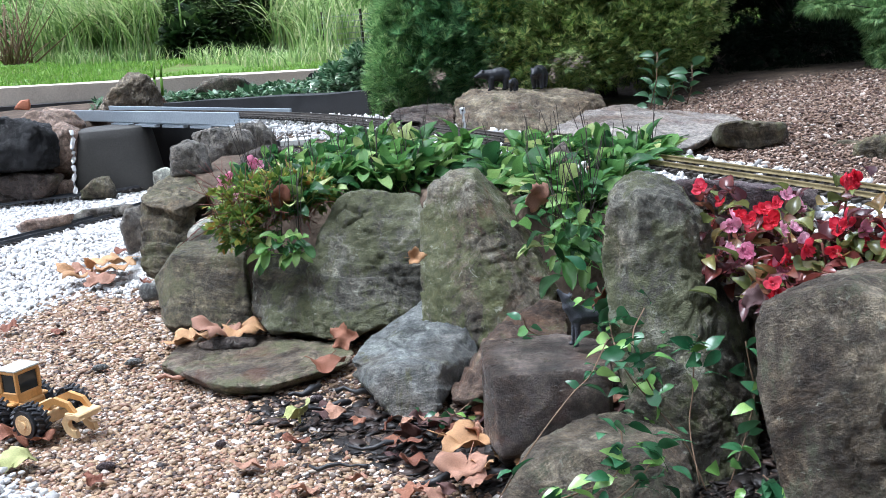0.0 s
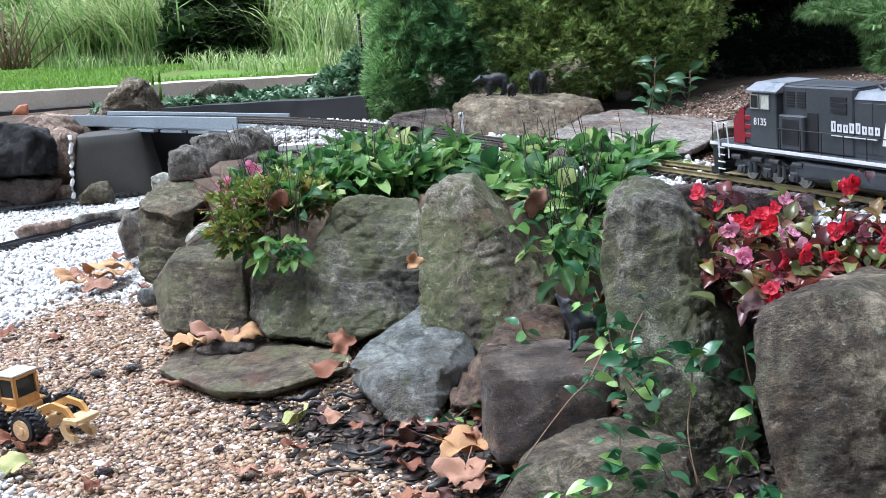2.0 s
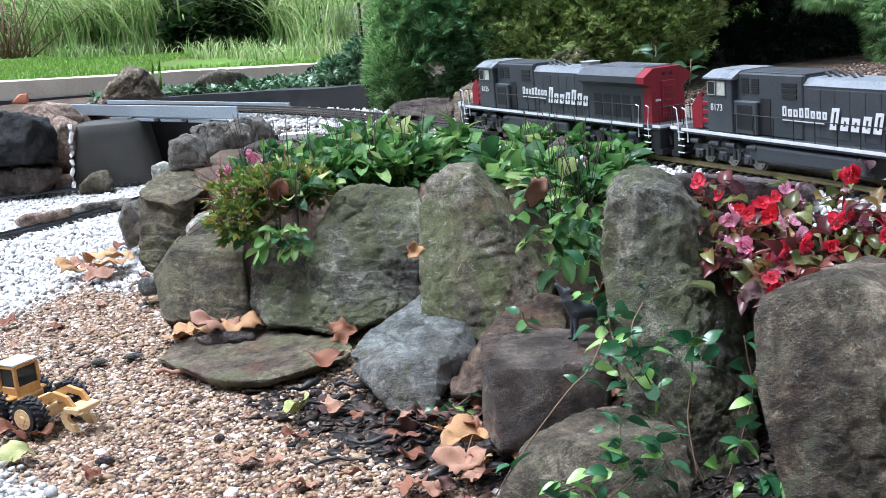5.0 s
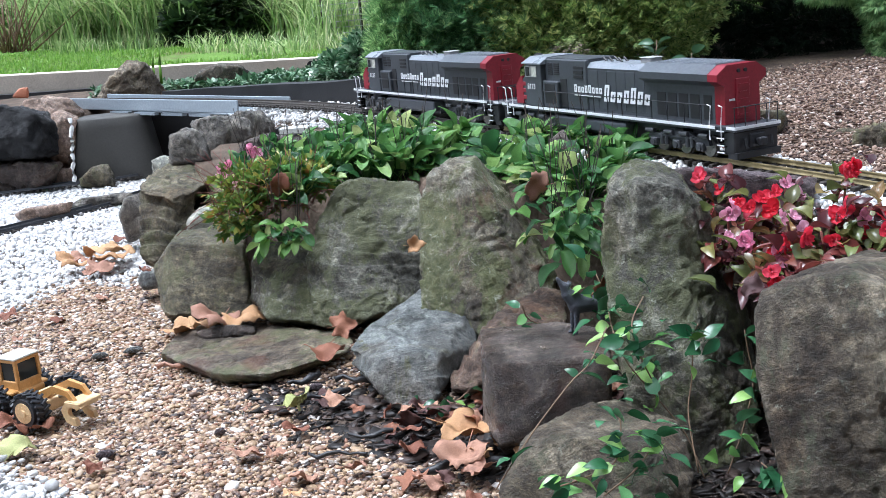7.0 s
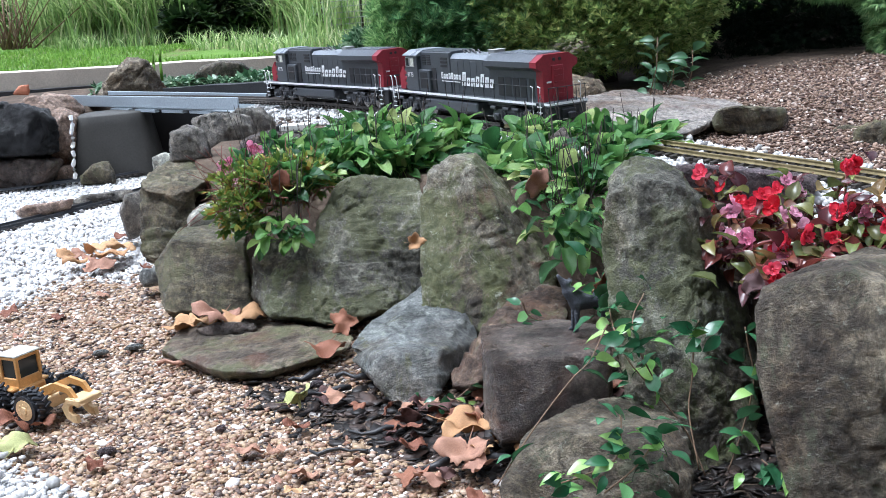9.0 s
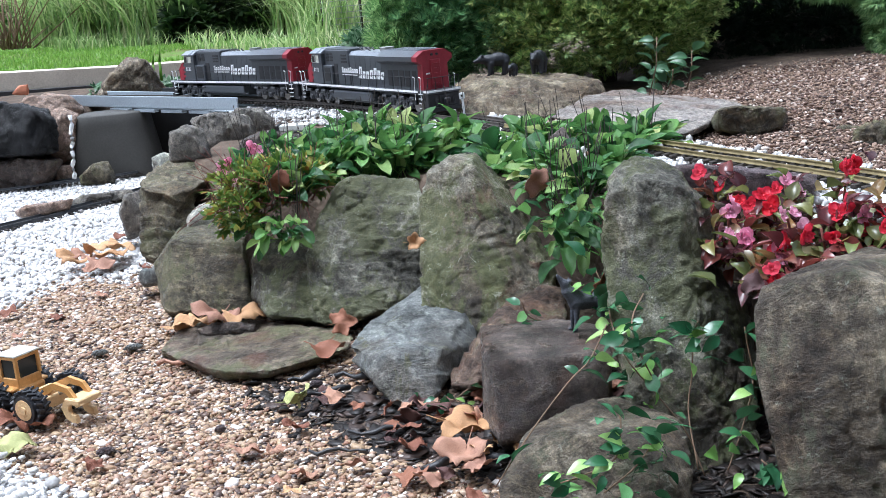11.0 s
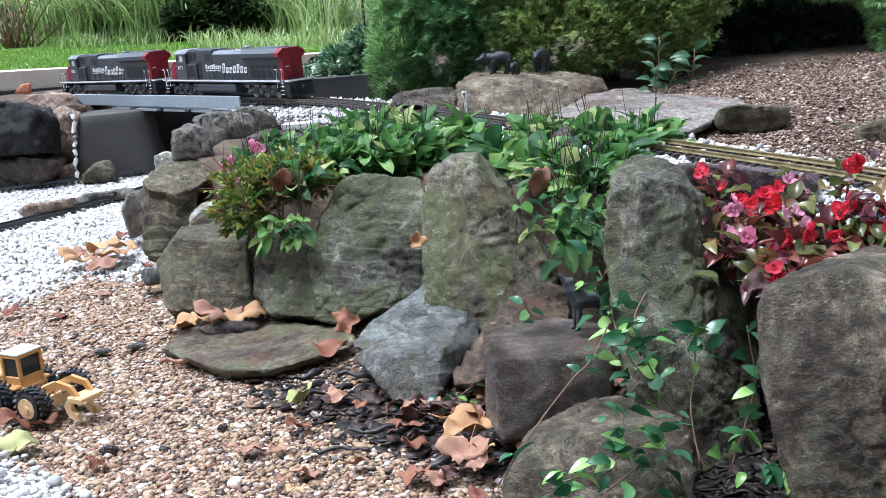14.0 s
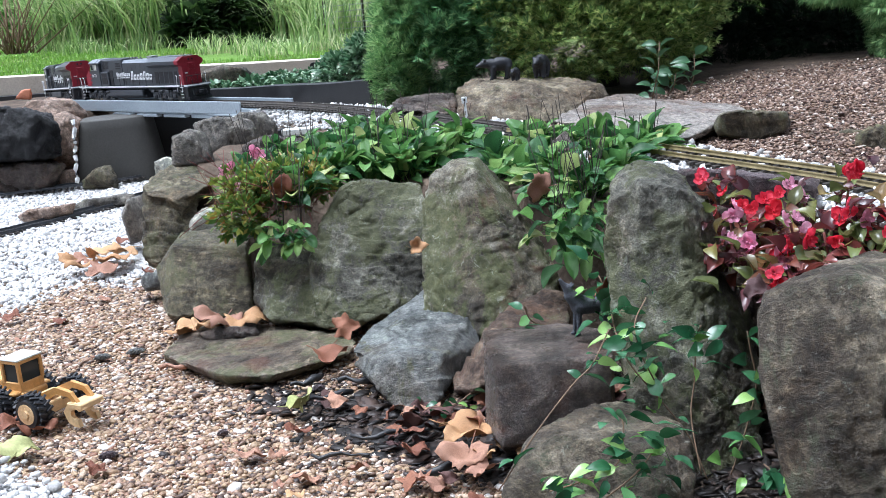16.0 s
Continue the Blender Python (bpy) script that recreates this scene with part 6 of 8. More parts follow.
def blades(name, label, category, rng, spots, length, width, material, lean=0.5, segs=5, parent=None):
    """Arching grass blades rooted at spots (n, 3)."""
    n = len(spots)
    ln = length * rng.uniform(0.55, 1.15, n)
    a = rng.uniform(0, 2 * np.pi, n)
    le = rng.uniform(0.1, 1, n) * lean
    t = np.linspace(0, 1, segs)[None]
    out = ln[:, None] * le[:, None] * t ** 2
    z = ln[:, None] * (t - 0.45 * le[:, None] * t ** 2.5)
    w = width * (1 - t ** 1.5) * rng.uniform(0.6, 1.3, n)[:, None] + 0.0003
    cx, cy = np.cos(a)[:, None], np.sin(a)[:, None]
    px, py = spots[:, :1] + out * cx, spots[:, 1:2] + out * cy
    b = a + rng.normal(1.57, 0.5, n)
    qx, qy = np.cos(b)[:, None], np.sin(b)[:, None]
    l = np.stack([px - qx * w, py - qy * w, spots[:, 2:3] + z], -1)
    r = np.stack([px + qx * w, py + qy * w, spots[:, 2:3] + z], -1)
    v = np.stack([l, r], 2).reshape(n, -1, 3)
    k = np.arange(segs - 1) * 2
    f = np.stack([k, k + 1, k + 3, k + 2], -1)[None] + (np.arange(n) * segs * 2)[:, None, None]
    ob = new(name, np_mesh(name, v.reshape(-1, 3), f.reshape(-1, 4), material))
    if parent:
        ob.parent = parent
        return ob
    return tagged(ob, label, category, "", "stuff")


brng = np.random.default_rng(9)


def field(n, x0, x1, y0, y1, test=None):
    p = np.stack([brng.uniform(x0, x1, n), brng.uniform(y0, y1, n)], -1)
    if test is not None:
        p = p[test(p[:, 0], p[:, 1])]
    return np.concatenate([p, height(p[:, 0], p[:, 1])[:, None]], 1)


wild = lambda x, y: y - (6.75 - 0.95 * (x + 1.25)) + 0.25 * np.sin(x * 5) + 0.15 * np.sin(x * 13)
blades("lawn_grass", "short bright green lawn grass beyond the kerb", "lawn", brng, field(42000, -4.2, 0.2, 5.6, 9.2, lambda x, y: (np.abs(x) < 0.45 * y) & (wild(x, y) < 0.2) & (np.sin(x * 2.1 + 0.6) * np.sin(y * 1.7) < 0.6)), 0.030, 0.003, TURF, 0.9, 3)
blades("rough_grass", "low rough grass along the edge of the lawn", "grass", brng, field(14000, -5.0, 0.3, 5.8, 10.5, lambda x, y: (wild(x, y) > 0) & (wild(x, y) < 0.9)), 0.13, 0.004, GRASS_TALL, 1.1, 4)
blades("tall_grass", "wild tall grass with straw-coloured tips behind the lawn", "grass", brng, field(15000, -6.5, 0.3, 5.8, 12, lambda x, y: (wild(x, y) > 0.35) & (np.sin(x * 2.6 + 2) + np.sin(x * 6.1 + y * 1.5) > -0.2) & (np.abs(x / y + 0.172) > 0.040) & ((np.abs(x / y + 0.046) > 0.026) | (y > 7.6))), 0.36, 0.0055, GRASS_TALL, 0.9, 5)


def grass_clump(x, y, n, h, seed):
    rng = np.random.default_rng(seed)
    base = tagged(new("grass_clump"), "large arching ornamental grass clump", "ornamental grass", "grass clumps")
    p = np.stack([x + rng.normal(0, 0.10, n), y + rng.normal(0, 0.10, n)], -1)
    blades("foliage", "", "", rng, np.concatenate([p, height(p[:, 0], p[:, 1])[:, None]], 1), h, 0.007, GRASS_TALL, 1.5, 8, base)


for k, (x, y, n, h) in enumerate([(-2.0, 8.2, 420, 0.95), (-2.35, 8.5, 320, 0.95), (-2.75, 8.8, 220, 0.8), (-0.95, 8.0, 260, 0.75), (-0.62, 7.6, 220, 0.6), (-1.78, 8.0, 200, 0.8)]):
    grass_clump(x, y, n, h, 50 + k)
dry = tagged(new("dry_shrub"), "leafless brown dry shrub at the edge of the lawn", "shrub")
drng = random.Random(12)
for k in range(46):
    bm = bmesh.new()
    a = Vector((-2.86 + drng.gauss(0, 0.05), 8.2 + drng.gauss(0, 0.05), 0.30))
    b = a + Vector((drng.gauss(0, 0.16), drng.gauss(0, 0.12), drng.uniform(0.18, 0.6)))
    bent(bm, [a, a.lerp(b, 0.4) + Vector((drng.gauss(0, 0.03), 0, 0.02)), b], [0.008, 0.005, 0.002], 5)
    part("branch", bm, DRY, dry, "", True)
for k, (nm, lb, x, y, z, rx, rz, n, m) in enumerate([
        ("tree", "light green broadleaf thicket", -5.2, 12.5, 1.1, 1.3, 1.2, 3600, BUSH_LIGHT), ("tree", "light green broadleaf thicket", -3.6, 13.0, 1.3, 1.2, 1.2, 3600, BUSH_LIGHT),
        ("tree", "dark green broadleaf tree with shade put into its leaf colour", -2.0, 12.2, 1.2, 1.0, 1.4, 4200, BUSH_DARK), ("tree", "dark green broadleaf tree with shade put into its leaf colour", -2.9, 14.5, 1.9, 1.5, 1.9, 5000, BUSH_DARK),
        ("tree", "light green broadleaf thicket", -0.6, 13.5, 1.0, 0.9, 1.1, 2600, BUSH_LIGHT), ("tree", "dark green broadleaf tree with shade put into its leaf colour", 0.6, 14.0, 1.6, 1.5, 1.8, 4200, BUSH_DARK),
        ("tree", "dark green broadleaf tree with shade put into its leaf colour", -1.2, 16.5, 2.4, 1.8, 2.4, 4500, BUSH_DARK), ("tree", "dark green broadleaf tree with shade put into its leaf colour", -5.6, 17.0, 2.4, 2.4, 2.4, 4500, BUSH_DARK),
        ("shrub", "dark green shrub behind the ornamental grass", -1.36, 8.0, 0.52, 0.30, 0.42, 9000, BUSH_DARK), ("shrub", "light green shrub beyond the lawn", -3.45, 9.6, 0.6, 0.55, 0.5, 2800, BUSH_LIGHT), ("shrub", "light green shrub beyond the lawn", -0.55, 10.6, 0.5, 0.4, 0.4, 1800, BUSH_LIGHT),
        # first one here: canopy out of view, added to cut sky light on the bank
        ("tree", "unseen tree canopy added above the bank to shade it", 1.5, 4.2, 1.65, 1.1, 0.45, 8500, PAINTED_SHADE_LEAF), ("tree", "dark green broadleaf tree with shade put into its leaf colour", 2.9, 10.0, 1.4, 1.8, 1.8, 5000, PAINTED_SHADE_LEAF), ("tree", "dark green broadleaf tree with shade put into its leaf colour", 5.4, 11.0, 1.6, 2.0, 2.0, 4200, PAINTED_SHADE_LEAF),
        ("tree", "dark green broadleaf tree with shade put into its leaf colour", -8.5, 16.0, 2.0, 2.2, 2.2, 3600, BUSH_DARK)]):
    shrub(nm, lb, "tree", (x, y, 0.27), [(x, y, z, rx, rx * 0.7, rz), (x - rx * 0.5, y - 0.2, z * 0.7, rx * 0.6, rx * 0.5, rz * 0.6), (x + rx * 0.5, y, z * 0.8, rx * 0.6, rx * 0.5, rz * 0.7)], int(n * 0.62), 0.19 if rx > 0.7 else 0.10, m, BROAD, 70 + k, 0.05 if rx > 1.15 else 0.008, 0.3, 0.4, "trees beyond the lawn")


# ---- where plants, leaves and small things stand ----
ROSETTES_LEFT = [(-0.265, 2.082), (-0.221, 2.178), (-0.171, 2.247), (-0.114, 2.216), (-0.064, 2.222), (-0.014, 2.262), (-0.269, 2.409), (-0.209, 2.489), (-0.135, 2.485), (-0.061, 2.48)]
ROSETTES_RIGHT = [(0.121, 2.117), (0.163, 2.003), (0.196, 1.903), (0.23, 1.834), (0.292, 1.934), (0.357, 2.08), (0.245, 2.18), (0.201, 2.279), (0.304, 2.215), (0.403, 2.155)]
ROSETTES_HANG = [(0.19, 1.80, 0.245), (0.228, 1.78, 0.205), (0.205, 1.74, 0.175), (0.243, 1.80, 0.245), (0.17, 1.72, 0.218), (0.194, 1.68, 0.207), (0.215, 1.66, 0.244), (-0.286, 2.02, 0.171), (-0.322, 2.08, 0.188), (-0.253, 2.0, 0.178)]
BEGONIA_FLOWERS = [(0.354, 1.5, 0.296, 0), (0.36, 1.42, 0.28, 1), (0.359, 1.38, 0.251, 1), (0.406, 1.42, 0.285, 0.1), (0.458, 1.5, 0.291, 0.9), (0.412, 1.35, 0.247, 0.35), (0.43, 1.4, 0.267, 0.8), (0.512, 1.42, 0.324, 0), (0.502, 1.4, 0.28, 0.4), (0.491, 1.38, 0.266, 0.3), (0.539, 1.4, 0.274, 0.1), (0.375, 1.3, 0.219, 0), (0.521, 1.35, 0.25, 0.1), (0.398, 1.45, 0.28, 0.2), (0.575, 1.4, 0.291, 0.2), (0.458, 1.36, 0.26, 0.0), (0.464, 1.45, 0.278, 0.15), (0.458, 1.33, 0.239, 0.15), (0.505, 1.33, 0.235, 0.15), (0.384, 1.4, 0.259, 0.15), (0.351, 1.52, 0.321, 0.15), (0.397, 1.33, 0.245, 0.15), (0.414, 1.3, 0.23, 0.15)]
VINE_LONG = [(0.031, 1.12, 0.074), (0.078, 1.16, 0.119), (0.129, 1.24, 0.14), (0.156, 1.27, 0.151), (0.183, 1.3, 0.183)]
VINE_MAIN = [(0.278, 1.24, 0.008), (0.264, 1.27, 0.053), (0.233, 1.29, 0.098), (0.202, 1.29, 0.143), (0.198, 1.36, 0.163), (0.206, 1.45, 0.174), (0.198, 1.48, 0.201)]
VINE_UP = [(0.24, 1.29, 0.097), (0.216, 1.29, 0.155), (0.215, 1.31, 0.184), (0.235, 1.34, 0.205)]
VINE_MID = [(0.262, 1.20, 0.035), (0.261, 1.235, 0.09), (0.27, 1.25, 0.13), (0.276, 1.26, 0.173), (0.282, 1.26, 0.19)]
VINE_RIGHT = [(0.295, 1.2, 0.031), (0.319, 1.22, 0.075), (0.332, 1.22, 0.127), (0.327, 1.22, 0.168), (0.324, 1.22, 0.191)]
VINE_LOW = [(0.082, 1.08, 0.088), (0.119, 1.1, 0.087), (0.156, 1.11, 0.098), (0.166, 1.12, 0.13), (0.165, 1.13, 0.145)]
VINE_LOW_2 = [(0.139, 1.08, 0.076), (0.171, 1.1, 0.088), (0.194, 1.12, 0.102), (0.202, 1.13, 0.116)]
VINE_FOOT = [(0.327, 1.08, 0.063), (0.314, 1.09, 0.079), (0.305, 1.1, 0.087)]
VINE_WOLF = [(0.125, 1.52, 0.125), (0.105, 1.5, 0.142), (0.098, 1.49, 0.165)]
VINE_BASE = [(-0.04, 1.5, 0.03), (-0.008, 1.47, 0.042), (0.016, 1.47, 0.056)]
FALLEN = [(-0.856, 2.643, 0.01, 0.094, 0.7, 0), (-0.824, 2.701, 0.02, 0.101, 0.75, 0), (-0.763, 2.622, 0.02, 0.086, 0.7, 0), (-0.782, 2.588, 0.01, 0.078, 0.5, 0), (-0.764, 2.707, 0.02, 0.078, 0.65, 0), (-0.474, 2.005, 0.01, 0.07, 0.75, 0), (-0.408, 1.985, 0.03, 0.094, 0.5, 0), (-0.366, 1.975, 0.03, 0.086, 0.65, 0), (-0.44, 1.985, 0.02, 0.07, 0.7, 0), (-0.184, 1.865, 0.03, 0.051, 0.35, 1), (-0.195, 1.745, 0.025, 0.07, 0.3, 0), (-0.002, 1.385, 0.02, 0.082, 0.7, 0), (0.003, 1.325, 0.015, 0.07, 0.5, 0), (-0.03, 1.495, 0.01, 0.055, 0.2, 0), (0.025, 1.407, 0.02, 0.047, 0.4, 1), (-0.065, 1.433, 0.01, 0.039, 0.25, 0), (0.229, 1.204, 0.03, 0.062, 0.35, 1), (-0.654, 1.618, 0.0, 0.062, 0.4, 0), (-0.69, 1.672, 0.0, 0.062, 0.45, 0), (-0.614, 1.609, 0.0, 0.047, 0.3, 0), (-0.617, 1.511, 0.005, 0.066, 0.95, 0), (-0.856, 3.126, 0.0, 0.055, 0.25, 1), (-0.822, 2.938, 0.0, 0.055, 0.35, 0), (-0.882, 2.251, 0.0, 0.047, 0.3, 0), (-0.237, 1.568, 0.01, 0.047, 0.9, 0), (-0.221, 1.58, 0.015, 0.039, 1.0, 1), (0.018, 1.294, 0.01, 0.047, 0.45, 0), (-0.098, 1.524, 0.005, 0.027, 0.3, 1), (-0.85, 2.667, 0.01, 0.07, 0.6, 0)]
PERCHED = [(-0.044, 1.685, 0.215, 0.03, 0.65), (-0.271, 2.02, 0.266, 0.055, 0.25), (0.147, 1.66, 0.292, 0.05, 0.45), (0.228, 1.9, 0.29, 0.06, 0.2), (0.34, 1.25, 0.232, 0.035, 0.2), (0.199, 1.42, 0.201, 0.04, 0.3)]

BROADLEAF = leaf_mat("plantain_leaf", [(0.0, (0.03, 0.10, 0.035)), (0.35, (0.085, 0.21, 0.06)), (0.7, (0.17, 0.34, 0.09)), (0.92, (0.30, 0.45, 0.14)), (1.0, (0.50, 0.55, 0.22))], 0.26, 0.35, False, vein=55)
FINE_LEAF = leaf_mat("small_yellow_leaf", [(0.0, (0.07, 0.16, 0.03)), (0.5, (0.18, 0.28, 0.05)), (0.85, (0.34, 0.34, 0.07)), (1.0, (0.40, 0.18, 0.05))], 0.4, 0.3)
VINE_LEAF = leaf_mat("glossy_vine_leaf", [(0.0, (0.02, 0.085, 0.035)), (0.45, (0.045, 0.15, 0.06)), (0.72, (0.10, 0.25, 0.12)), (0.8, (0.24, 0.48, 0.11)), (1.0, (0.36, 0.56, 0.17))], 0.25, 0.25, False, 0.6)
BRONZE_LEAF = leaf_mat("bronze_begonia_leaf", [(0.0, (0.05, 0.02, 0.026)), (0.3, (0.12, 0.03, 0.032)), (0.5, (0.22, 0.055, 0.042)), (0.62, (0.11, 0.13, 0.045)), (0.85, (0.20, 0.24, 0.075)), (1.0, (0.36, 0.19, 0.08))], 0.22, 0.35, False, 0.6)
RED_PETAL = leaf_mat("red_petal", [(0.0, (0.78, 0.03, 0.06)), (0.6, (0.90, 0.09, 0.16)), (1.0, (0.93, 0.30, 0.40))], 0.45, 0.4, False)
PINK_PETAL = leaf_mat("pink_petal", [(0.0, (0.92, 0.42, 0.60)), (1.0, (0.95, 0.66, 0.78))], 0.45, 0.4, False)
DEAD_LEAF = [leaf_mat("dead_leaf_" + n, [(0.0, a), (1.0, b)], 0.6, 0.12, False, 0.35, vein=40) for n, a, b in (
    ("plum", (0.07, 0.035, 0.035), (0.12, 0.06, 0.05)), ("rust", (0.20, 0.075, 0.045), (0.30, 0.13, 0.075)), ("pink", (0.36, 0.19, 0.13), (0.46, 0.26, 0.17)),
    ("tan", (0.48, 0.27, 0.13), (0.60, 0.37, 0.19)), ("straw", (0.40, 0.42, 0.16), (0.55, 0.55, 0.26)))]
STEM_RED = mottled("red_stem", (0.12, 0.03, 0.025), (0.22, 0.07, 0.05), 40, 0.6)


def leaf_shape(name, material, width=0.45, curl=0.35, fold=0.18, stalk=0.0, tip=1.6, wave=0.0, seed=0, rows=8, blunt=False):
    """A leaf blade one unit long along +x, folded on its midrib and curling down, on an optional stalk."""
    rng = random.Random(seed)
    bm = bmesh.new()
    grid = []
    ph = rng.uniform(0, 6)
    for i in range(rows + 1):
        t = i / rows
        if blunt:
            t = t ** 0.8
            w = width * 0.5 * (1 - abs(2 * t ** 1.15 - 1) ** 2.6) ** 0.62 + 0.004
        else:
            w = width * 0.5 * (math.sin(math.pi * min(t ** 0.75, 1)) ** 0.8) * (1 - 0.25 * t ** tip) + 0.004
        x, z = stalk + t, 0.35 * t * (1 - t) - curl * t * t
        row = []
        for s in (-1, -0.5, 0, 0.5, 1):
            row.append(bm.verts.new((x, s * w, z + fold * s * s * w * 2.2 + wave * math.sin(t * 9 + s * 3 + ph) * abs(s))))
        grid.append(row)
    for a, b in zip(grid, grid[1:]):
        for k in range(4):
            bm.faces.new((a[k], b[k], b[k + 1], a[k + 1]))
    if stalk:
        rod(bm, (0, 0, -0.10 * stalk), (stalk + 0.05, 0, 0.005), 0.018, 0.014, 5)
    me = bpy.data.meshes.new(name)
    bm.to_mesh(me), bm.free()
    me.polygons.foreach_set("use_smooth", [True] * len(me.polygons))
    me.materials.append(material)
    return me


def hung(name, me, parent, place, size, yaw, pitch, roll=0.0):
    o = new(name, me)
    o.parent = parent
    o.matrix_basis = pose(*place, 0, 0, yaw) @ pose(0, 0, 0, 0, -pitch, 0) @ pose(0, 0, 0, roll, 0, 0) @ Matrix.Diagonal((size, size, size, 1))
    return o


def wires(name, parent, strands, material, r=0.0008, label=""):
    bm = bmesh.new()
    for pts in strands:
        bent(bm, pts, r, 5)
    return part(name, bm, material, parent, label, True)


prng = random.Random(77)
PLANTAIN = [leaf_shape("leaf", BROADLEAF, w, c, 0.26, 0.45, 1.6, 0.05, k, 11, True) for k, (w, c) in enumerate(((0.48, 0.25), (0.38, 0.55), (0.52, 0.1), (0.43, 0.4), (0.34, -0.1)))]


def rosette(x, y, z, n, size, label, toward=None, droop=0.0):
    base = tagged(new("broadleaf_plant"), label, "plant", "plants along the wall")
    base.location = (x, y, z)
    for k in range(n):
        yaw = prng.uniform(0, 360) if toward is None else prng.gauss(toward, 55)
        pitch = prng.uniform(15, 85) - droop
        hung("leaf", prng.choice(PLANTAIN), base, (prng.uniform(-0.025, 0.025), prng.uniform(-0.025, 0.025), prng.uniform(-0.01, 0.02)), size * prng.uniform(0.55, 1.15), yaw, pitch, prng.uniform(-35, 35))
    st = []
    for k in range(4):
        a, q = prng.uniform(0, 6.3), prng.uniform(0.08, 0.15)
        r = prng.uniform(0.01, 0.045)
        st.append([(0, 0, 0), (math.cos(a) * r * 0.5, math.sin(a) * r * 0.5, q * 0.55), (math.cos(a) * r, math.sin(a) * r, q)])
    wires("flower_stalk", base, st, BARK, 0.0007, "thin dry brown flower stalks")


for x, y in ROSETTES_LEFT:
    rosette(x, y, 0.225, 58, 0.054, "broad-leaved green plant growing on top of the stone wall")
for x, y, q in ((-0.335, 2.22, 0.040), (-0.385, 2.38, 0.036), (-0.30, 2.36, 0.046), (-0.34, 2.50, 0.045), (-0.12, 2.60, 0.062), (-0.03, 2.58, 0.062), (-0.20, 2.62, 0.060), (0.05, 2.46, 0.060)):
    rosette(x, y, 0.228, 40, q, "broad-leaved green plant growing on top of the stone wall")
for x, y in ROSETTES_RIGHT:
    rosette(x, y, 0.225, 52, 0.058, "broad-leaved green plant growing between the boulders")
for x, y, z in ROSETTES_HANG:
    rosette(x, y, z, 15, 0.042, "green leaves hanging over the stone wall", -90, 50)


# yellowing low plant with dry stems and pink flowers
base = tagged(new("flowering_plant"), "yellowing small-leaved plant with dry red stems", "plant")
rngf = np.random.default_rng(4)
foliage("foliage", base, rngf, 950, [(-0.36, 2.10, 0.255, 0.06, 0.06, 0.045), (-0.30, 2.10, 0.265, 0.07, 0.06, 0.045), (-0.24, 2.12, 0.26, 0.05, 0.05, 0.04), (-0.37, 2.06, 0.215, 0.05, 0.05, 0.04)], 0.018, BROAD, FINE_LEAF, 0.5, 0.2)
st = []
for k in range(120):
    a = Vector((prng.uniform(-0.40, -0.22), prng.uniform(2.04, 2.16), 0.22))
    b = a + Vector((prng.uniform(-0.09, 0.06), prng.uniform(-0.09, 0.02), prng.uniform(-0.03, 0.12)))
    st.append([a, a.lerp(b, 0.5) + Vector((0, 0, 0.012)), b])
wires("stem_tangle", base, st, STEM_RED, 0.0006, "tangle of thin dry red stems")


def blossom(parent, place, size, material, petals=4):
    """Broad cupped petals, two large and two small, with rippled rims, round a tuft of stamens."""
    bm = bmesh.new()
    rng = random.Random(int(place[0] * 9999))
    for k in range(petals):
        a = k * 6.283 / petals + rng.uniform(-0.25, 0.25)
        ln, wd, cup = (1.35, 0.75, 0.5) if k % 2 else (0.95, 0.5, 0.7)
        turn = Matrix.Rotation(a, 4, "Z")
        rows = []
        for i in range(5):
            t = i / 4
            w = wd * math.sin(math.pi * (0.10 + 0.82 * t)) ** 0.7
            rows.append([bm.verts.new(turn @ Vector((0.08 + ln * t, w * q, cup * t * t * rng.uniform(0.5, 1.1) + 0.18 * q * q + rng.uniform(-0.07, 0.07) * t))) for q in (-1, -0.4, 0.4, 1)])
        for r0, r1 in zip(rows, rows[1:]):
            for j in range(3):
                bm.faces.new((r0[j], r1[j], r1[j + 1], r0[j + 1]))
    bmesh.ops.solidify(bm, geom=bm.faces[:], thickness=0.03)
    bmesh.ops.create_icosphere(bm, subdivisions=1, radius=0.2, matrix=Matrix.Translation((0, 0, 0.12)))
    o = part("blossom", bm, material, parent, "", True)
    o.matrix_basis = pose(*place, rng.uniform(25, 95), rng.uniform(-45, 45), rng.uniform(-60, 60)) @ Matrix.Diagonal((size, size, size, 1))
    return o


for x, y, z, s in ((-0.390, 2.11, 0.291, 0.010), (-0.396, 2.11, 0.278, 0.008), (-0.383, 2.12, 0.300, 0.008), (-0.362, 2.28, 0.302, 0.011), (-0.350, 2.28, 0.297, 0.009), (-0.372, 2.1, 0.270, 0.007)):
    blossom(base, (x, y, z), s, PINK_PETAL, 4)

# begonias
BEGONIA = [leaf_shape("leaf", BRONZE_LEAF, w, 0.25, 0.25, 0.15, 0.8, 0.04, 30 + k, 6) for k, w in enumerate((0.75, 0.68, 0.8))]
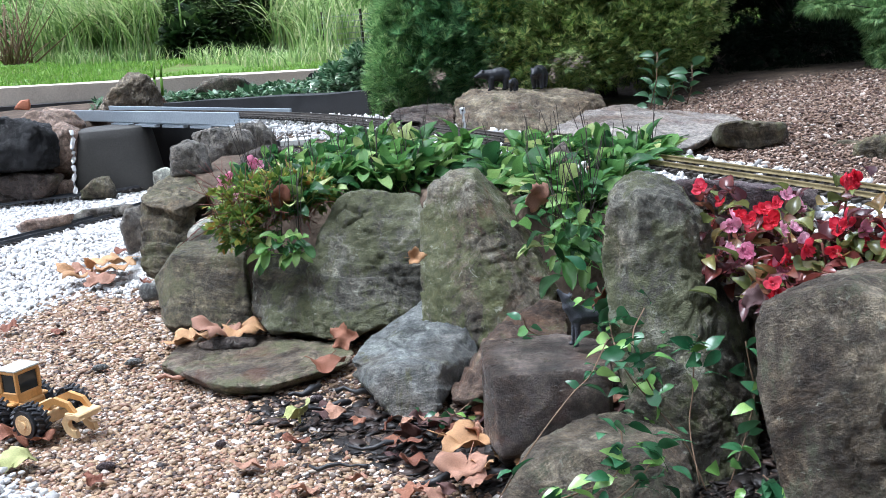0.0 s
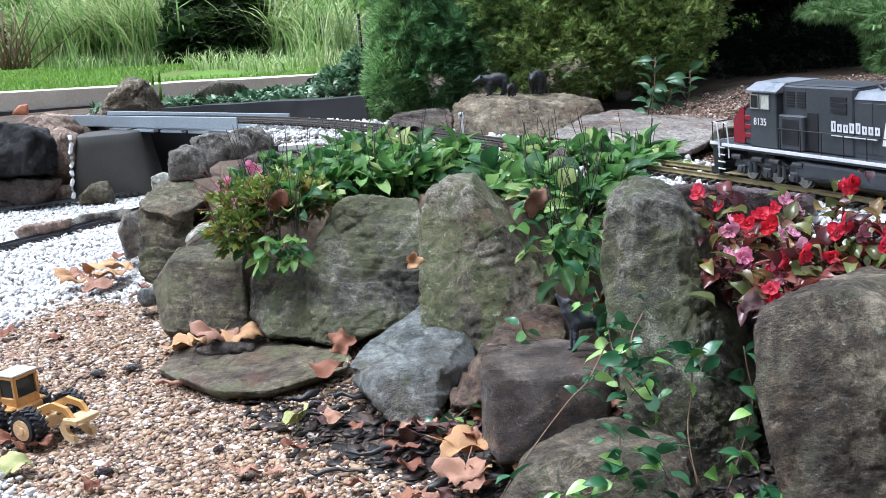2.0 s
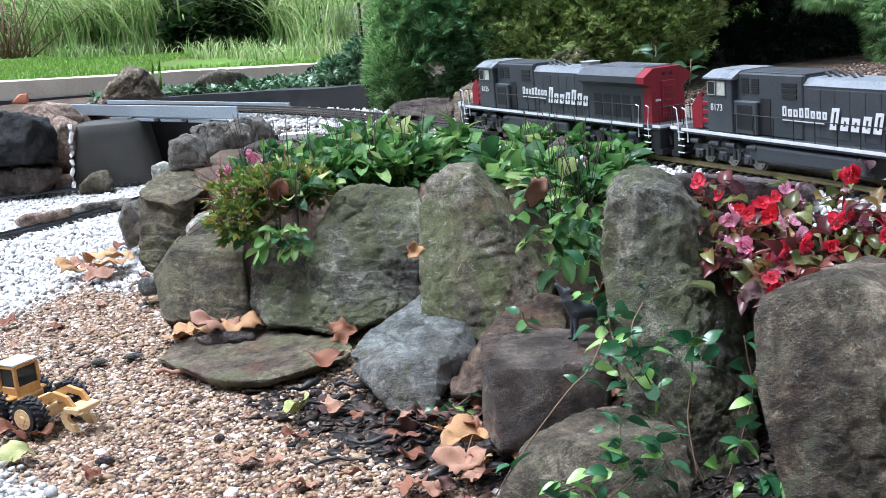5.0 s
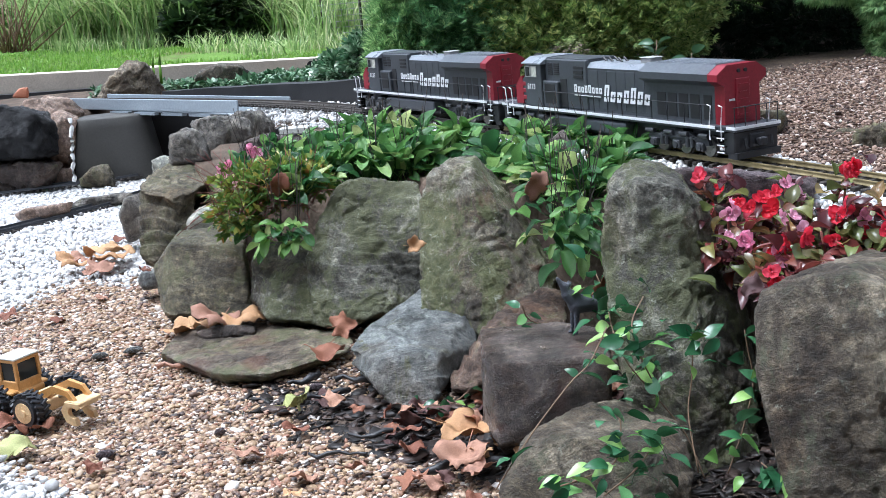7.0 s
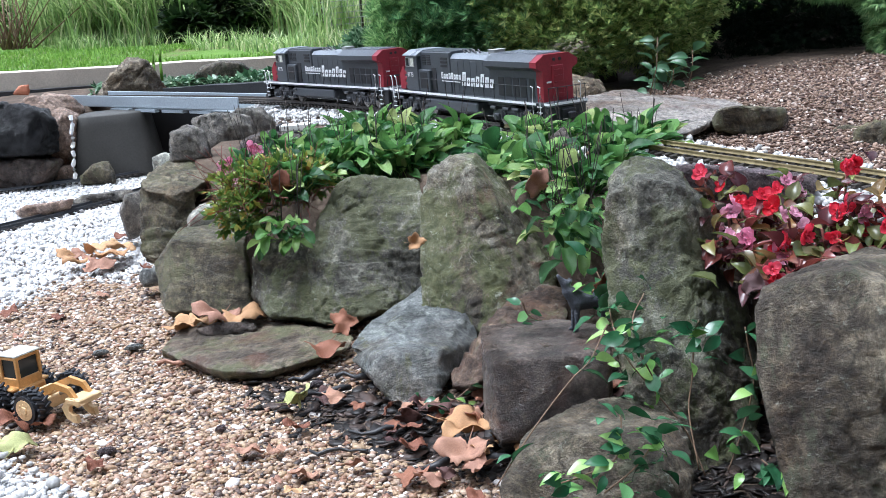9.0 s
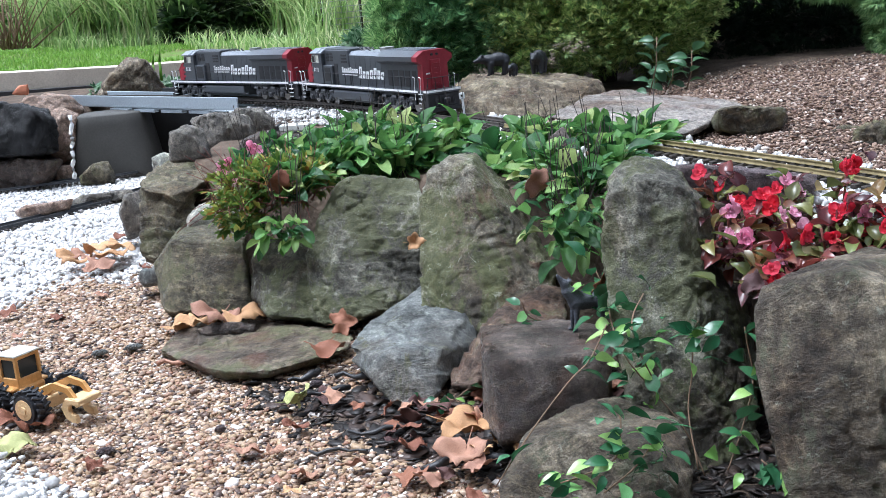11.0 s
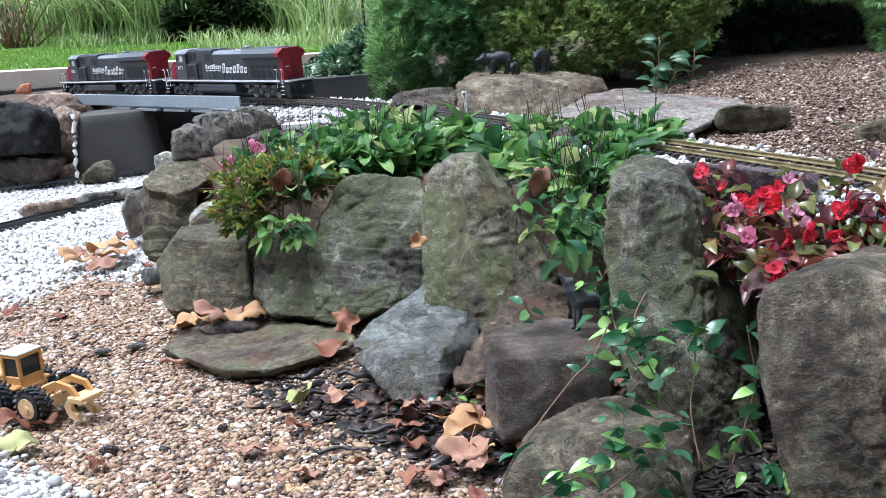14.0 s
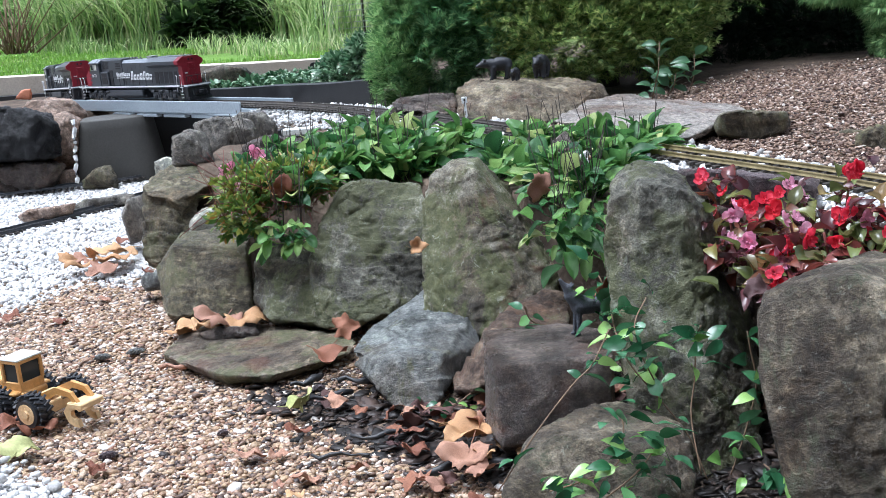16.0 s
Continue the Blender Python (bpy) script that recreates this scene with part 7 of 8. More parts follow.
for k, (x, y, z, pink) in enumerate(BEGONIA_FLOWERS):
    base = tagged(new("begonia"), ("pink" if pink > 0.6 else "red") + "-flowered begonia with glossy bronze leaves beside the boulder", "begonia", "begonias in the bed")
    foot = Vector((x + prng.uniform(-0.02, 0.02), y + prng.uniform(0.0, 0.05), 0.20))
    top = Vector((x, y, max(z, 0.24)))
    wires("stem", base, [[foot, foot.lerp(top, 0.5) + Vector((0.006, 0, 0)), top]], STEM_RED, 0.0018, "red fleshy stem")
    for j in range(22):
        p = foot.lerp(top, prng.uniform(0.15, 0.97)) + Vector((prng.gauss(0, 0.024), prng.gauss(0, 0.022), prng.gauss(0, 0.008)))
        hung("leaf", prng.choice(BEGONIA), base, p, prng.uniform(0.018, 0.036), prng.uniform(0, 360), prng.uniform(-25, 60), prng.uniform(-40, 40))
    for j in range(0 if pink == 0.15 else 3):
        blossom(base, (x + prng.gauss(0, 0.013), y - 0.012 - prng.uniform(0, 0.01), z + prng.gauss(0, 0.013)), prng.uniform(0.0070, 0.0110), RED_PETAL if pink < 0.6 and not (0.25 < pink and j == 1) else PINK_PETAL, 5)

# creeping vines over the stones
VINE = [leaf_shape("leaf", VINE_LEAF, w, 0.12, 0.07, 0.12, 1.2, 0.02, 60 + k, 8) for k, w in enumerate((0.56, 0.50, 0.64))]


def vine(points, n, size, label, scatter_r=0.012, start=0.0):
    base = tagged(new("vine"), label, "vine", "vines on the wall")
    pts = dense_3d(points)
    wires("stem", base, [pts], DRY, 0.0009, "thin woody stem")
    for k in range(n):
        p = Vector(pts[min(int((start + (1 - start) * (k + prng.random()) / n) * len(pts)), len(pts) - 1)])
        for side in (-1, 1):
            q = p + Vector((prng.gauss(0, scatter_r), -abs(prng.gauss(0, scatter_r * 0.7)), prng.gauss(0, scatter_r)))
            hung("leaf", prng.choice(VINE), base, q, size * prng.uniform(0.6, 1.2), (0 if side > 0 else 180) + prng.gauss(-20 * side, 45), prng.uniform(-45, 45), prng.uniform(-50, 50) - 35)


def dense_3d(points):
    out = []
    p = [Vector(points[0]) * 2 - Vector(points[1])] + [Vector(q) for q in points] + [Vector(points[-1]) * 2 - Vector(points[-2])]
    for k in range(1, len(p) - 2):
        a, b, c, d = p[k - 1:k + 3]
        for j in range(6):
            t = j / 6
            out.append(0.5 * (2 * b + (c - a) * t + (2 * a - 5 * b + 4 * c - d) * t * t + (3 * b - a - 3 * c + d) * t ** 3))
    return out + [p[-2]]


vine(VINE_LONG, 3, 0.026, "long thin vine runner with few leaves trailing over stones", 0.004)
vine(VINE_MAIN, 26, 0.029, "glossy green vine climbing over the dark stone", 0.016, 0.38)
vine(VINE_UP, 8, 0.028, "glossy green vine shoot with bright tips", 0.017)
vine(VINE_MID, 6, 0.027, "upright vine shoot against the mossy boulder", 0.009, 0.6)
vine(VINE_RIGHT, 12, 0.029, "vine hanging in the gap between two boulders", 0.010)
vine(VINE_LOW, 15, 0.026, "vine spreading over the low boulder", 0.012)
vine(VINE_LOW_2, 13, 0.026, "bright vine shoot at the foot of the wall", 0.013)
vine(VINE_FOOT, 4, 0.025, "small vine tuft at the foot of the boulder", 0.008)
vine(VINE_WOLF, 3, 0.022, "small vine sprig beside the figurine", 0.006)
vine(VINE_BASE, 6, 0.016, "small vine creeping over mulch", 0.012)

# pale leafy sprig before the conifers
SPRIG = [leaf_shape("leaf", IVY, 0.55, 0.2, 0.15, 0.15, 1.2, 0.0, 80 + k, 6) for k in range(2)]
for foot, top, n in (((0.578, 3.05, 0.24), (0.605, 3.05, 0.39), 11), ((0.687, 3.1, 0.24), (0.706, 3.1, 0.345), 8), ((0.63, 3.1, 0.24), (0.65, 3.08, 0.30), 7)):
    base = tagged(new("shrub"), "young shrub sprig with pale oval leaves behind the ledge stone", "shrub", "sprigs by the ledge")
    a, b = Vector(foot), Vector(top)
    wires("stem", base, [[a, a.lerp(b, 0.5) + Vector((0.008, 0, 0)), b]], DRY, 0.0015)
    for k in range(n):
        t = (k + 0.5) / n
        hung("leaf", prng.choice(SPRIG), base, a.lerp(b, t), prng.uniform(0.034, 0.055), (0 if k % 2 else 180) + prng.gauss(0, 35), prng.uniform(0, 50), prng.uniform(-60, 10))

# ivy bed, reeds
ivy_rng = np.random.default_rng(6)
p = np.stack([ivy_rng.uniform(-1.45, -0.35, 3400), ivy_rng.uniform(4.72, 5.25, 3400)], -1)
p = p[(p[:, 0] * 0.35 + p[:, 1] > 4.52)]
rot = aim(np.stack([ivy_rng.normal(0, 1, len(p)), ivy_rng.normal(-0.4, 0.8, len(p)), ivy_rng.uniform(-0.2, 0.8, len(p))], -1), ivy_rng) * (0.036 * ivy_rng.uniform(0.6, 1.2, len(p)))[:, None, None]
z = 0.215 + ivy_rng.uniform(0, 0.045, len(p))
v, f = spread(*frond(3, 5, 60, 0.3, 0.24), np.concatenate([rot, np.stack([p[:, 0], p[:, 1], z], -1)[:, :, None]], 2))
tagged(new("ivy_bed", np_mesh("ivy_bed", v, f, IVY)), "dense variegated ivy ground cover behind the black board", "ivy", "", "stuff")
for x, h in ((-1.165, 0.14), (-1.135, 0.155)):
    bm = bmesh.new()
    rod(bm, (0, 0, 0), (0.004, 0, h * 0.55), 0.007, 0.006, 8)
    rod(bm, (0.004, 0, h * 0.55), (0.012, 0, h), 0.006, 0.002, 8)
    o = part("reed", bm, TURF, None, "upright yellow-green reed shoot behind the boulder", True, "reed", "reeds")
    o.location = (x, 5.0, 0.26)


# ---- fallen leaves ----
def dead_leaf_mesh(seed, material):
    """A lobed, curled plane-tree leaf about one unit across."""
    rng = random.Random(seed)
    jit = [rng.uniform(0.82, 1.2) for _ in range(10)]
    lobes = [(a + rng.uniform(-0.08, 0.08), r * j) for (a, r), j in zip([(-2.3, 0.42), (-1.7, 0.36), (-1.15, 0.52), (-0.62, 0.40), (0.0, 0.58), (0.62, 0.40), (1.15, 0.52), (1.7, 0.36), (2.3, 0.42)], jit)] + [(3.15, 0.16)]
    bm = bmesh.new()
    rings = 4
    curl, twist = rng.uniform(0.15, 0.8) * rng.choice((-0.6, 1, 1)), rng.uniform(-0.5, 0.5)
    def lift(x, y):
        return curl * y * y + twist * x * y + 0.13 * math.sin(x * 7 + seed) * math.cos(y * 8)
    c = bm.verts.new((0, 0, lift(0, 0)))
    prev = None
    n = 40
    for r in range(1, rings + 1):
        ring = []
        for k in range(n):
            a = -math.pi + 2 * math.pi * k / n
            for (a0, r0), (a1, r1) in zip([(-3.15, 0.16)] + lobes, lobes):
                if a0 <= a <= a1 + 1e-6:
                    u = (a - a0) / (a1 - a0)
                    rad = r0 + (r1 - r0) * u
                    break
            rad *= r / rings * (1 + 0.06 * math.sin(k * 3.3 + seed) * (r == rings))
            x, y = rad * math.cos(a), rad * math.sin(a)
            ring.append(bm.verts.new((x, y, lift(x, y))))
        for k in range(n):
            if prev is None:
                bm.faces.new((c, ring[k], ring[(k + 1) % n]))
            else:
                bm.faces.new((prev[k], ring[k], ring[(k + 1) % n], prev[(k + 1) % n]))
        prev = ring
    rod(bm, (-0.1, 0, lift(-0.1, 0)), (-0.5, 0.06, lift(-0.3, 0) + 0.03), 0.012, 0.008, 5)
    bmesh.ops.solidify(bm, geom=[f for f in bm.faces], thickness=0.006)
    me = bpy.data.meshes.new("fallen_leaf")
    bm.to_mesh(me), bm.free()
    me.polygons.foreach_set("use_smooth", [True] * len(me.polygons))
    me.materials.append(material)
    return me


TONES = ["dull plum-brown", "rust-brown", "pinkish brown", "pale tan", "yellow-green"]


def fallen(x, y, z, size, tone, tilt, rest, seed):
    k = min(int(tone * 4.99), 4)
    o = new("fallen_leaf", dead_leaf_mesh(seed, DEAD_LEAF[k]))
    rng = random.Random(seed)
    o.matrix_basis = pose(x, y, z, tilt + rng.uniform(-14, 14), rng.uniform(-14, 14), rng.uniform(0, 360)) @ Matrix.Diagonal((size, size, size, 1))
    tagged(o, TONES[k] + " curled dry leaf lying on " + rest, "fallen leaf", "fallen leaves")


for k, (x, y, z, s, tone, up) in enumerate(FALLEN):
    fallen(x, y, z + 0.012 + 0.10 * s, s, tone, 55 if up else 0, "the gravel", 200 + k)
for k, (x, y, z, s, tone) in enumerate(PERCHED):
    fallen(x, y, z, s, tone, 60, "the stones and plants", 300 + k)
lrng = random.Random(8)
for k in range(75):
    x, y = lrng.gauss(0.02, 0.17), lrng.gauss(1.43, 0.12)
    if edge_distance(np.array([x]), np.array([y]))[0] > -0.02:
        continue
    fallen(x, y, 0.012 + lrng.uniform(0, 0.01), lrng.uniform(0.018, 0.05), lrng.choice([0.05, 0.1, 0.3, 0.3, 0.5, 0.5, 0.65]), lrng.uniform(-30, 40), "the dark mulch", 400 + k)
for k in range(16):
    x, y = lrng.uniform(-0.9, -0.35), lrng.uniform(1.9, 2.7)
    fallen(x, y, 0.012, lrng.uniform(0.02, 0.04), lrng.choice([0.1, 0.3, 0.5]), lrng.uniform(-20, 20), "the gravel", 500 + k)


# ---- figurines, toy loader, signal, small fittings ----
FUR_GREY = mottled("grey_wolf_paint", (0.018, 0.020, 0.028), (0.12, 0.13, 0.155), 40, 0.6, 0.001)
FUR_BLACK = mottled("black_bear_paint", (0.006, 0.007, 0.010), (0.020, 0.022, 0.028), 60, 0.5, 0.001)
YELLOW = mottled("toy_yellow", (0.48, 0.235, 0.065), (0.62, 0.35, 0.125), 25, 0.45)
YELLOW_PALE = mottled("toy_faded_yellow", (0.60, 0.40, 0.19), (0.72, 0.52, 0.29), 25, 0.5)
TYRE = mottled("toy_tyre", (0.012, 0.013, 0.016), (0.028, 0.03, 0.035), 70, 0.55)
ROOF_WHITE = mottled("toy_roof", (0.6, 0.62, 0.58), (0.75, 0.77, 0.72), 30, 0.45)


def blob(bm, a, b, r1, r2, seg=10):
    """A tapered limb with rounded ends."""
    a, b = Vector(a), Vector(b)
    for k in range(7):
        t = k / 6
        bmesh.ops.create_icosphere(bm, subdivisions=2, radius=r1 + (r2 - r1) * t, matrix=Matrix.Translation(a.lerp(b, t)))


def figurine(name, label, limbs_, scale, m, material, voxel):
    bm = bmesh.new()
    for a, b, r1, r2 in limbs_:
        blob(bm, a, b, r1, r2)
    o = part(name, bm, material, None, label, True, "figurine")
    md = o.modifiers.new("merge", "REMESH")
    md.mode, md.voxel_size, md.use_smooth_shade = "VOXEL", voxel, True
    o.matrix_basis = m @ Matrix.Diagonal((scale, scale, scale, 1))
    return o


# one unit = shoulder height; facing +x
figurine("wolf_figurine", "small grey wolf figurine howling on the dark stone", [
    ((-0.50, 0, 0.76), (0.10, 0, 0.84), 0.23, 0.28), ((0.10, 0, 0.88), (0.36, 0, 1.15), 0.26, 0.18), ((0.36, 0, 1.15), (0.44, 0, 1.38), 0.15, 0.13), ((0.46, 0, 1.38), (0.62, 0, 1.62), 0.11, 0.05),
    ((0.30, 0.07, 1.42), (0.26, 0.08, 1.50), 0.05, 0.02), ((0.30, -0.07, 1.42), (0.26, -0.08, 1.50), 0.05, 0.02),
    ((0.16, 0.10, 0.75), (0.22, 0.11, 0.05), 0.11, 0.055), ((0.16, -0.10, 0.75), (0.26, -0.11, 0.05), 0.11, 0.055), ((0.22, 0.11, 0.05), (0.29, 0.11, 0.04), 0.06, 0.045), ((0.26, -0.11, 0.05), (0.33, -0.11, 0.04), 0.06, 0.045),
    ((-0.50, 0.10, 0.70), (-0.62, 0.11, 0.38), 0.16, 0.08), ((-0.62, 0.11, 0.38), (-0.54, 0.11, 0.04), 0.07, 0.05), ((-0.50, -0.10, 0.70), (-0.66, -0.11, 0.38), 0.16, 0.08), ((-0.66, -0.11, 0.38), (-0.60, -0.11, 0.04), 0.07, 0.05),
    ((-0.66, 0, 0.78), (-0.88, 0, 0.30), 0.09, 0.06)], 0.048, pose(0.172, 1.45, 0.131, 0, 0, 180 + 14) , FUR_GREY, 0.03)
BEAR = [((-0.55, 0, 0.72), (0.15, 0, 0.74), 0.33, 0.30), ((-0.2, 0, 0.80), (-0.4, 0, 0.78), 0.30, 0.32), ((0.15, 0, 0.78), (0.55, 0, 0.82), 0.27, 0.20), ((0.60, 0, 0.82), (0.88, 0, 0.74), 0.15, 0.08),
        ((0.52, 0.15, 0.98), (0.52, 0.16, 1.02), 0.06, 0.05), ((0.52, -0.15, 0.98), (0.52, -0.16, 1.02), 0.06, 0.05),
        ((0.12, 0.19, 0.6), (0.20, 0.2, 0.08), 0.16, 0.11), ((0.12, -0.19, 0.6), (0.02, -0.2, 0.08), 0.16, 0.11), ((-0.60, 0.19, 0.6), (-0.50, 0.2, 0.08), 0.18, 0.11), ((-0.60, -0.19, 0.6), (-0.70, -0.2, 0.08), 0.18, 0.11),
        ((0.20, 0.2, 0.07), (0.29, 0.2, 0.06), 0.10, 0.07), ((0.02, -0.2, 0.07), (0.11, -0.2, 0.06), 0.10, 0.07), ((-0.50, 0.2, 0.07), (-0.41, 0.2, 0.06), 0.10, 0.07), ((-0.70, -0.2, 0.07), (-0.61, -0.2, 0.06), 0.10, 0.07)]
figurine("bear_figurine", "black bear figurine walking along the boulder top", BEAR, 0.054, pose(0.172, 3.05, 0.330, 0, 0, 190), FUR_BLACK, 0.035)
figurine("bear_figurine", "black bear figurine facing outwards on the boulder", BEAR, 0.056, pose(0.292, 3.08, 0.322, 0, 0, 250), FUR_BLACK, 0.035)
figurine("bear_cub_figurine", "small black bear cub figurine between two bears", BEAR, 0.030, pose(0.216, 2.97, 0.331, 0, 0, 250), FUR_BLACK, 0.04)


def toy_wheel(parent, x, y, r, w):
    bm = bmesh.new()
    rod(bm, (0, -w / 2, 0), (0, w / 2, 0), r * 0.93, seg=28)
    bmesh.ops.bevel(bm, geom=[e for e in bm.edges if len(e.link_faces) == 2 and any(len(f.verts) > 8 for f in e.link_faces)], offset=r * 0.18, segments=2, affect="EDGES")
    bmesh.ops.recalc_face_normals(bm, faces=bm.faces[:])
    wheel = part("wheel", bm, TYRE, parent, "chunky black treaded tyre")
    wheel.location = (x, y, r)
    bm = bmesh.new()
    boxed(bm, -r * 0.065, r * 0.065, 0.0, w * 0.5, r * 0.86, r * 1.02, r * 0.02)
    lug = part("tread_lug", bm, TYRE, wheel)
    for k in range(36):
        o = lug if k == 0 else new("tread_lug", lug.data)
        o.parent = wheel
        sy = 1 if k % 2 else -1
        o.matrix_basis = Matrix.Rotation(2 * math.pi * (k // 2) / 18 + sy * 0.09, 4, "Y") @ Matrix.Rotation(0.45 * sy, 4, "Z") @ Matrix.Rotation(0 if sy > 0 else math.pi, 4, "Z")
    s = -1 if y < 0 else 1
    bm = bmesh.new()
    rod(bm, (0, s * w * 0.30, 0), (0, s * w * 0.53, 0), r * 0.56, seg=24)
    rod(bm, (0, s * w * 0.52, 0), (0, s * w * 0.60, 0), r * 0.20, seg=16)
    for k in range(8):
        a = 2 * math.pi * k / 8
        rod(bm, (math.cos(a) * r * 0.34, s * w * 0.5, math.sin(a) * r * 0.34), (math.cos(a) * r * 0.34, s * w * 0.57, math.sin(a) * r * 0.34), r * 0.035, seg=6)
    part("rim", bm, YELLOW_PALE, wheel, "faded yellow wheel rim")


def toy_loader():
    base = tagged(new("toy_log_loader"), "weathered yellow toy log loader parked on the gravel", "toy vehicle")
    for x in (0.0, -0.082):
        for y in (-0.043, 0.043):
            toy_wheel(base, x, y, 0.0325, 0.030)
    bm = bmesh.new()
    boxed(bm, -0.030, 0.022, -0.026, 0.026, 0.024, 0.046, 0.003, 2)
    boxed(bm, -0.012, 0.012, -0.032, 0.032, 0.020, 0.032, 0.002)
    boxed(bm, -0.018, 0.016, -0.016, 0.016, 0.044, 0.054, 0.004, 2)
    rod(bm, (-0.01, -0.030, 0.0265), (-0.01, 0.030, 0.0265), 0.006, seg=10)
    part("front_frame", bm, YELLOW_PALE, base, "faded yellow front frame")
    bm = bmesh.new()
    boxed(bm, -0.150, -0.040, -0.026, 0.026, 0.022, 0.054, 0.004, 2)
    boxed(bm, -0.145, -0.085, -0.024, 0.024, 0.052, 0.074, 0.004, 2)
    boxed(bm, -0.108, -0.046, -0.038, 0.038, 0.050, 0.056, 0.002)
    part("rear_body", bm, YELLOW, base, "yellow engine body")
    bm = bmesh.new()
    boxed(bm, -0.086, -0.044, -0.024, 0.024, 0.052, 0.070, 0.0015)
    boxed(bm, -0.087, -0.043, -0.025, 0.025, 0.103, 0.109, 0.0015)
    cab = part("cab", bm, YELLOW, base, "yellow cab frame")
    for x in (-0.084, -0.046):
        for y in (-0.022, 0.022):
            bm = bmesh.new()
            boxed(bm, x - 0.003, x + 0.003, y - 0.003, y + 0.003, 0.068, 0.105, 0.0008)
            part("cab_post", bm, YELLOW, cab)
    bm = bmesh.new()
    boxed(bm, -0.0835, -0.0465, -0.0215, 0.0215, 0.070, 0.103)
    part("cab_glass", bm, GLASS_DARK, cab, "dark cab windows")
    bm = bmesh.new()
    boxed(bm, -0.088, -0.042, -0.026, 0.026, 0.109, 0.113, 0.0015, 2)
    part("cab_roof", bm, ROOF_WHITE, cab, "pale cab roof")
    for sy in (-1, 1):
        bm = bmesh.new()
        y0, y1 = sorted((sy * 0.012, sy * 0.019))
        prism(bm, [(-0.012, 0.040), (-0.012, 0.052), (0.030, 0.070), (0.062, 0.064), (0.076, 0.046), (0.070, 0.042), (0.056, 0.055), (0.030, 0.058), (0.002, 0.040)], y0, y1)
        part("lift_arm", bm, YELLOW, base, "bent yellow lift arm")
    bm = bmesh.new()
    rod(bm, (0.0, 0, 0.034), (0.045, 0, 0.055), 0.0035, seg=10)
    rod(bm, (0.03, 0, 0.048), (0.055, 0, 0.059), 0.002, seg=8)
    part("hydraulic_ram", bm, STEEL, base, "steel hydraulic ram")
    for sy in (-1, 1):
        bm = bmesh.new()
        y0, y1 = sorted((sy * 0.015, sy * 0.023))
        ring = [(0.072 + 0.024 * math.cos(a) * (1 + 0.1 * (q % 2)), 0.026 + 0.022 * math.sin(a)) for q, a in enumerate([0.6 + k * 0.48 for k in range(10)])]
        inner = [(0.072 + 0.011 * math.cos(0.6 + k * 0.48), 0.027 + 0.010 * math.sin(0.6 + k * 0.48)) for k in range(10)][::-1]
        prism(bm, ring + inner, y0, y1)
        part("claw", bm, YELLOW_PALE, base, "curved yellow grapple claw")
    bm = bmesh.new()
    boxed(bm, 0.056, 0.090, -0.024, 0.024, 0.036, 0.047, 0.002)
    part("claw_head", bm, YELLOW_PALE, base, "grapple head")
    base.matrix_basis = pose(-0.610, 1.661, 0.004, 0, 0, -31) @ Matrix.Diagonal((0.93, 0.93, 0.87, 1))


toy_loader()

# line-side signal post
bm = bmesh.new()
boxed(bm, -0.0030, 0.0030, -0.0025, 0.0025, -0.03, 0.052, 0.0006)
post = part("signal_post", bm, WHITE_PAINT, None, "small white line-side signal post on the ballast", False, "signal post")
bm = bmesh.new()
boxed(bm, -0.0065, 0.0065, -0.003, 0.003, 0.052, 0.067, 0.002, 2)
part("head", bm, WHITE_PAINT, post, "rounded white signal head")
bm = bmesh.new()
rod(bm, (0, -0.0028, 0.060), (0, -0.0042, 0.060), 0.0026, seg=12)
part("lens", bm, BLACK_PLASTIC, post, "dark signal lens")
post.matrix_basis = pose(0.078, 2.70, 0.262, 0, -3, 0)

# grey switch box by the track
bm = bmesh.new()
boxed(bm, -0.040, 0.040, -0.02, 0.02, 0.006, 0.022, 0.002)
box = part("switch_box", bm, ROOF_WHITE, None, "pale lavender-grey plastic switch machine beside the track", False, "switch machine")
bm = bmesh.new()
boxed(bm, -0.050, -0.041, -0.02, 0.02, 0.0, 0.024, 0.002)
boxed(bm, -0.041, 0.041, -0.021, 0.021, 0.0, 0.0058, 0.001)
part("cover", bm, BLACK_PLASTIC, box, "black end cover")
box.matrix_basis = pose(-0.353, 3.0, 0.236, 0, 0, -8)

# twigs
for k, (x, y, z, ln, yaw, r, m, lb) in enumerate([(-0.457, 1.847, 0.012, 0.075, 4, 0.006, "p", "pinkish bark twig lying on the gravel"), (0.33, 2.05, 0.262, 0.12, -2, 0.004, "d", "brown stick lying beside the track"), (-0.10, 1.46, 0.014, 0.10, 8, 0.004, "b", "black wet stick on the mulch"), (-0.16, 1.40, 0.014, 0.08, -12, 0.003, "b", "black wet stick on the mulch"), (0.0, 1.33, 0.014, 0.11, 3, 0.006, "b", "black wet stick on the mulch"), (-0.2, 1.62, 0.016, 0.09, 25, 0.005, "b", "black wet bark strip on the mulch"), (-0.15, 1.68, 0.016, 0.07, -15, 0.006, "b", "black wet bark strip on the mulch"), (-0.23, 1.70, 0.016, 0.06, 40, 0.006, "b", "black wet bark strip on the mulch")]):
    bm = bmesh.new()
    pts = [Vector((ln * (t / 6 - 0.5), 0.006 * math.sin(t * 1.3 + k), 0.003 * math.sin(t * 2 + k))) for t in range(7)]
    bent(bm, pts, [r * (0.8 + 0.3 * math.sin(k + a.x * 90)) for a in pts], 7)
    o = part("twig", bm, {"p": DEAD_LEAF[2], "d": DRY, "b": BLACK_BOARD}[m], None, lb, True, "twig", "twigs")
    o.matrix_basis = pose(x, y, z, 0, 0, yaw)

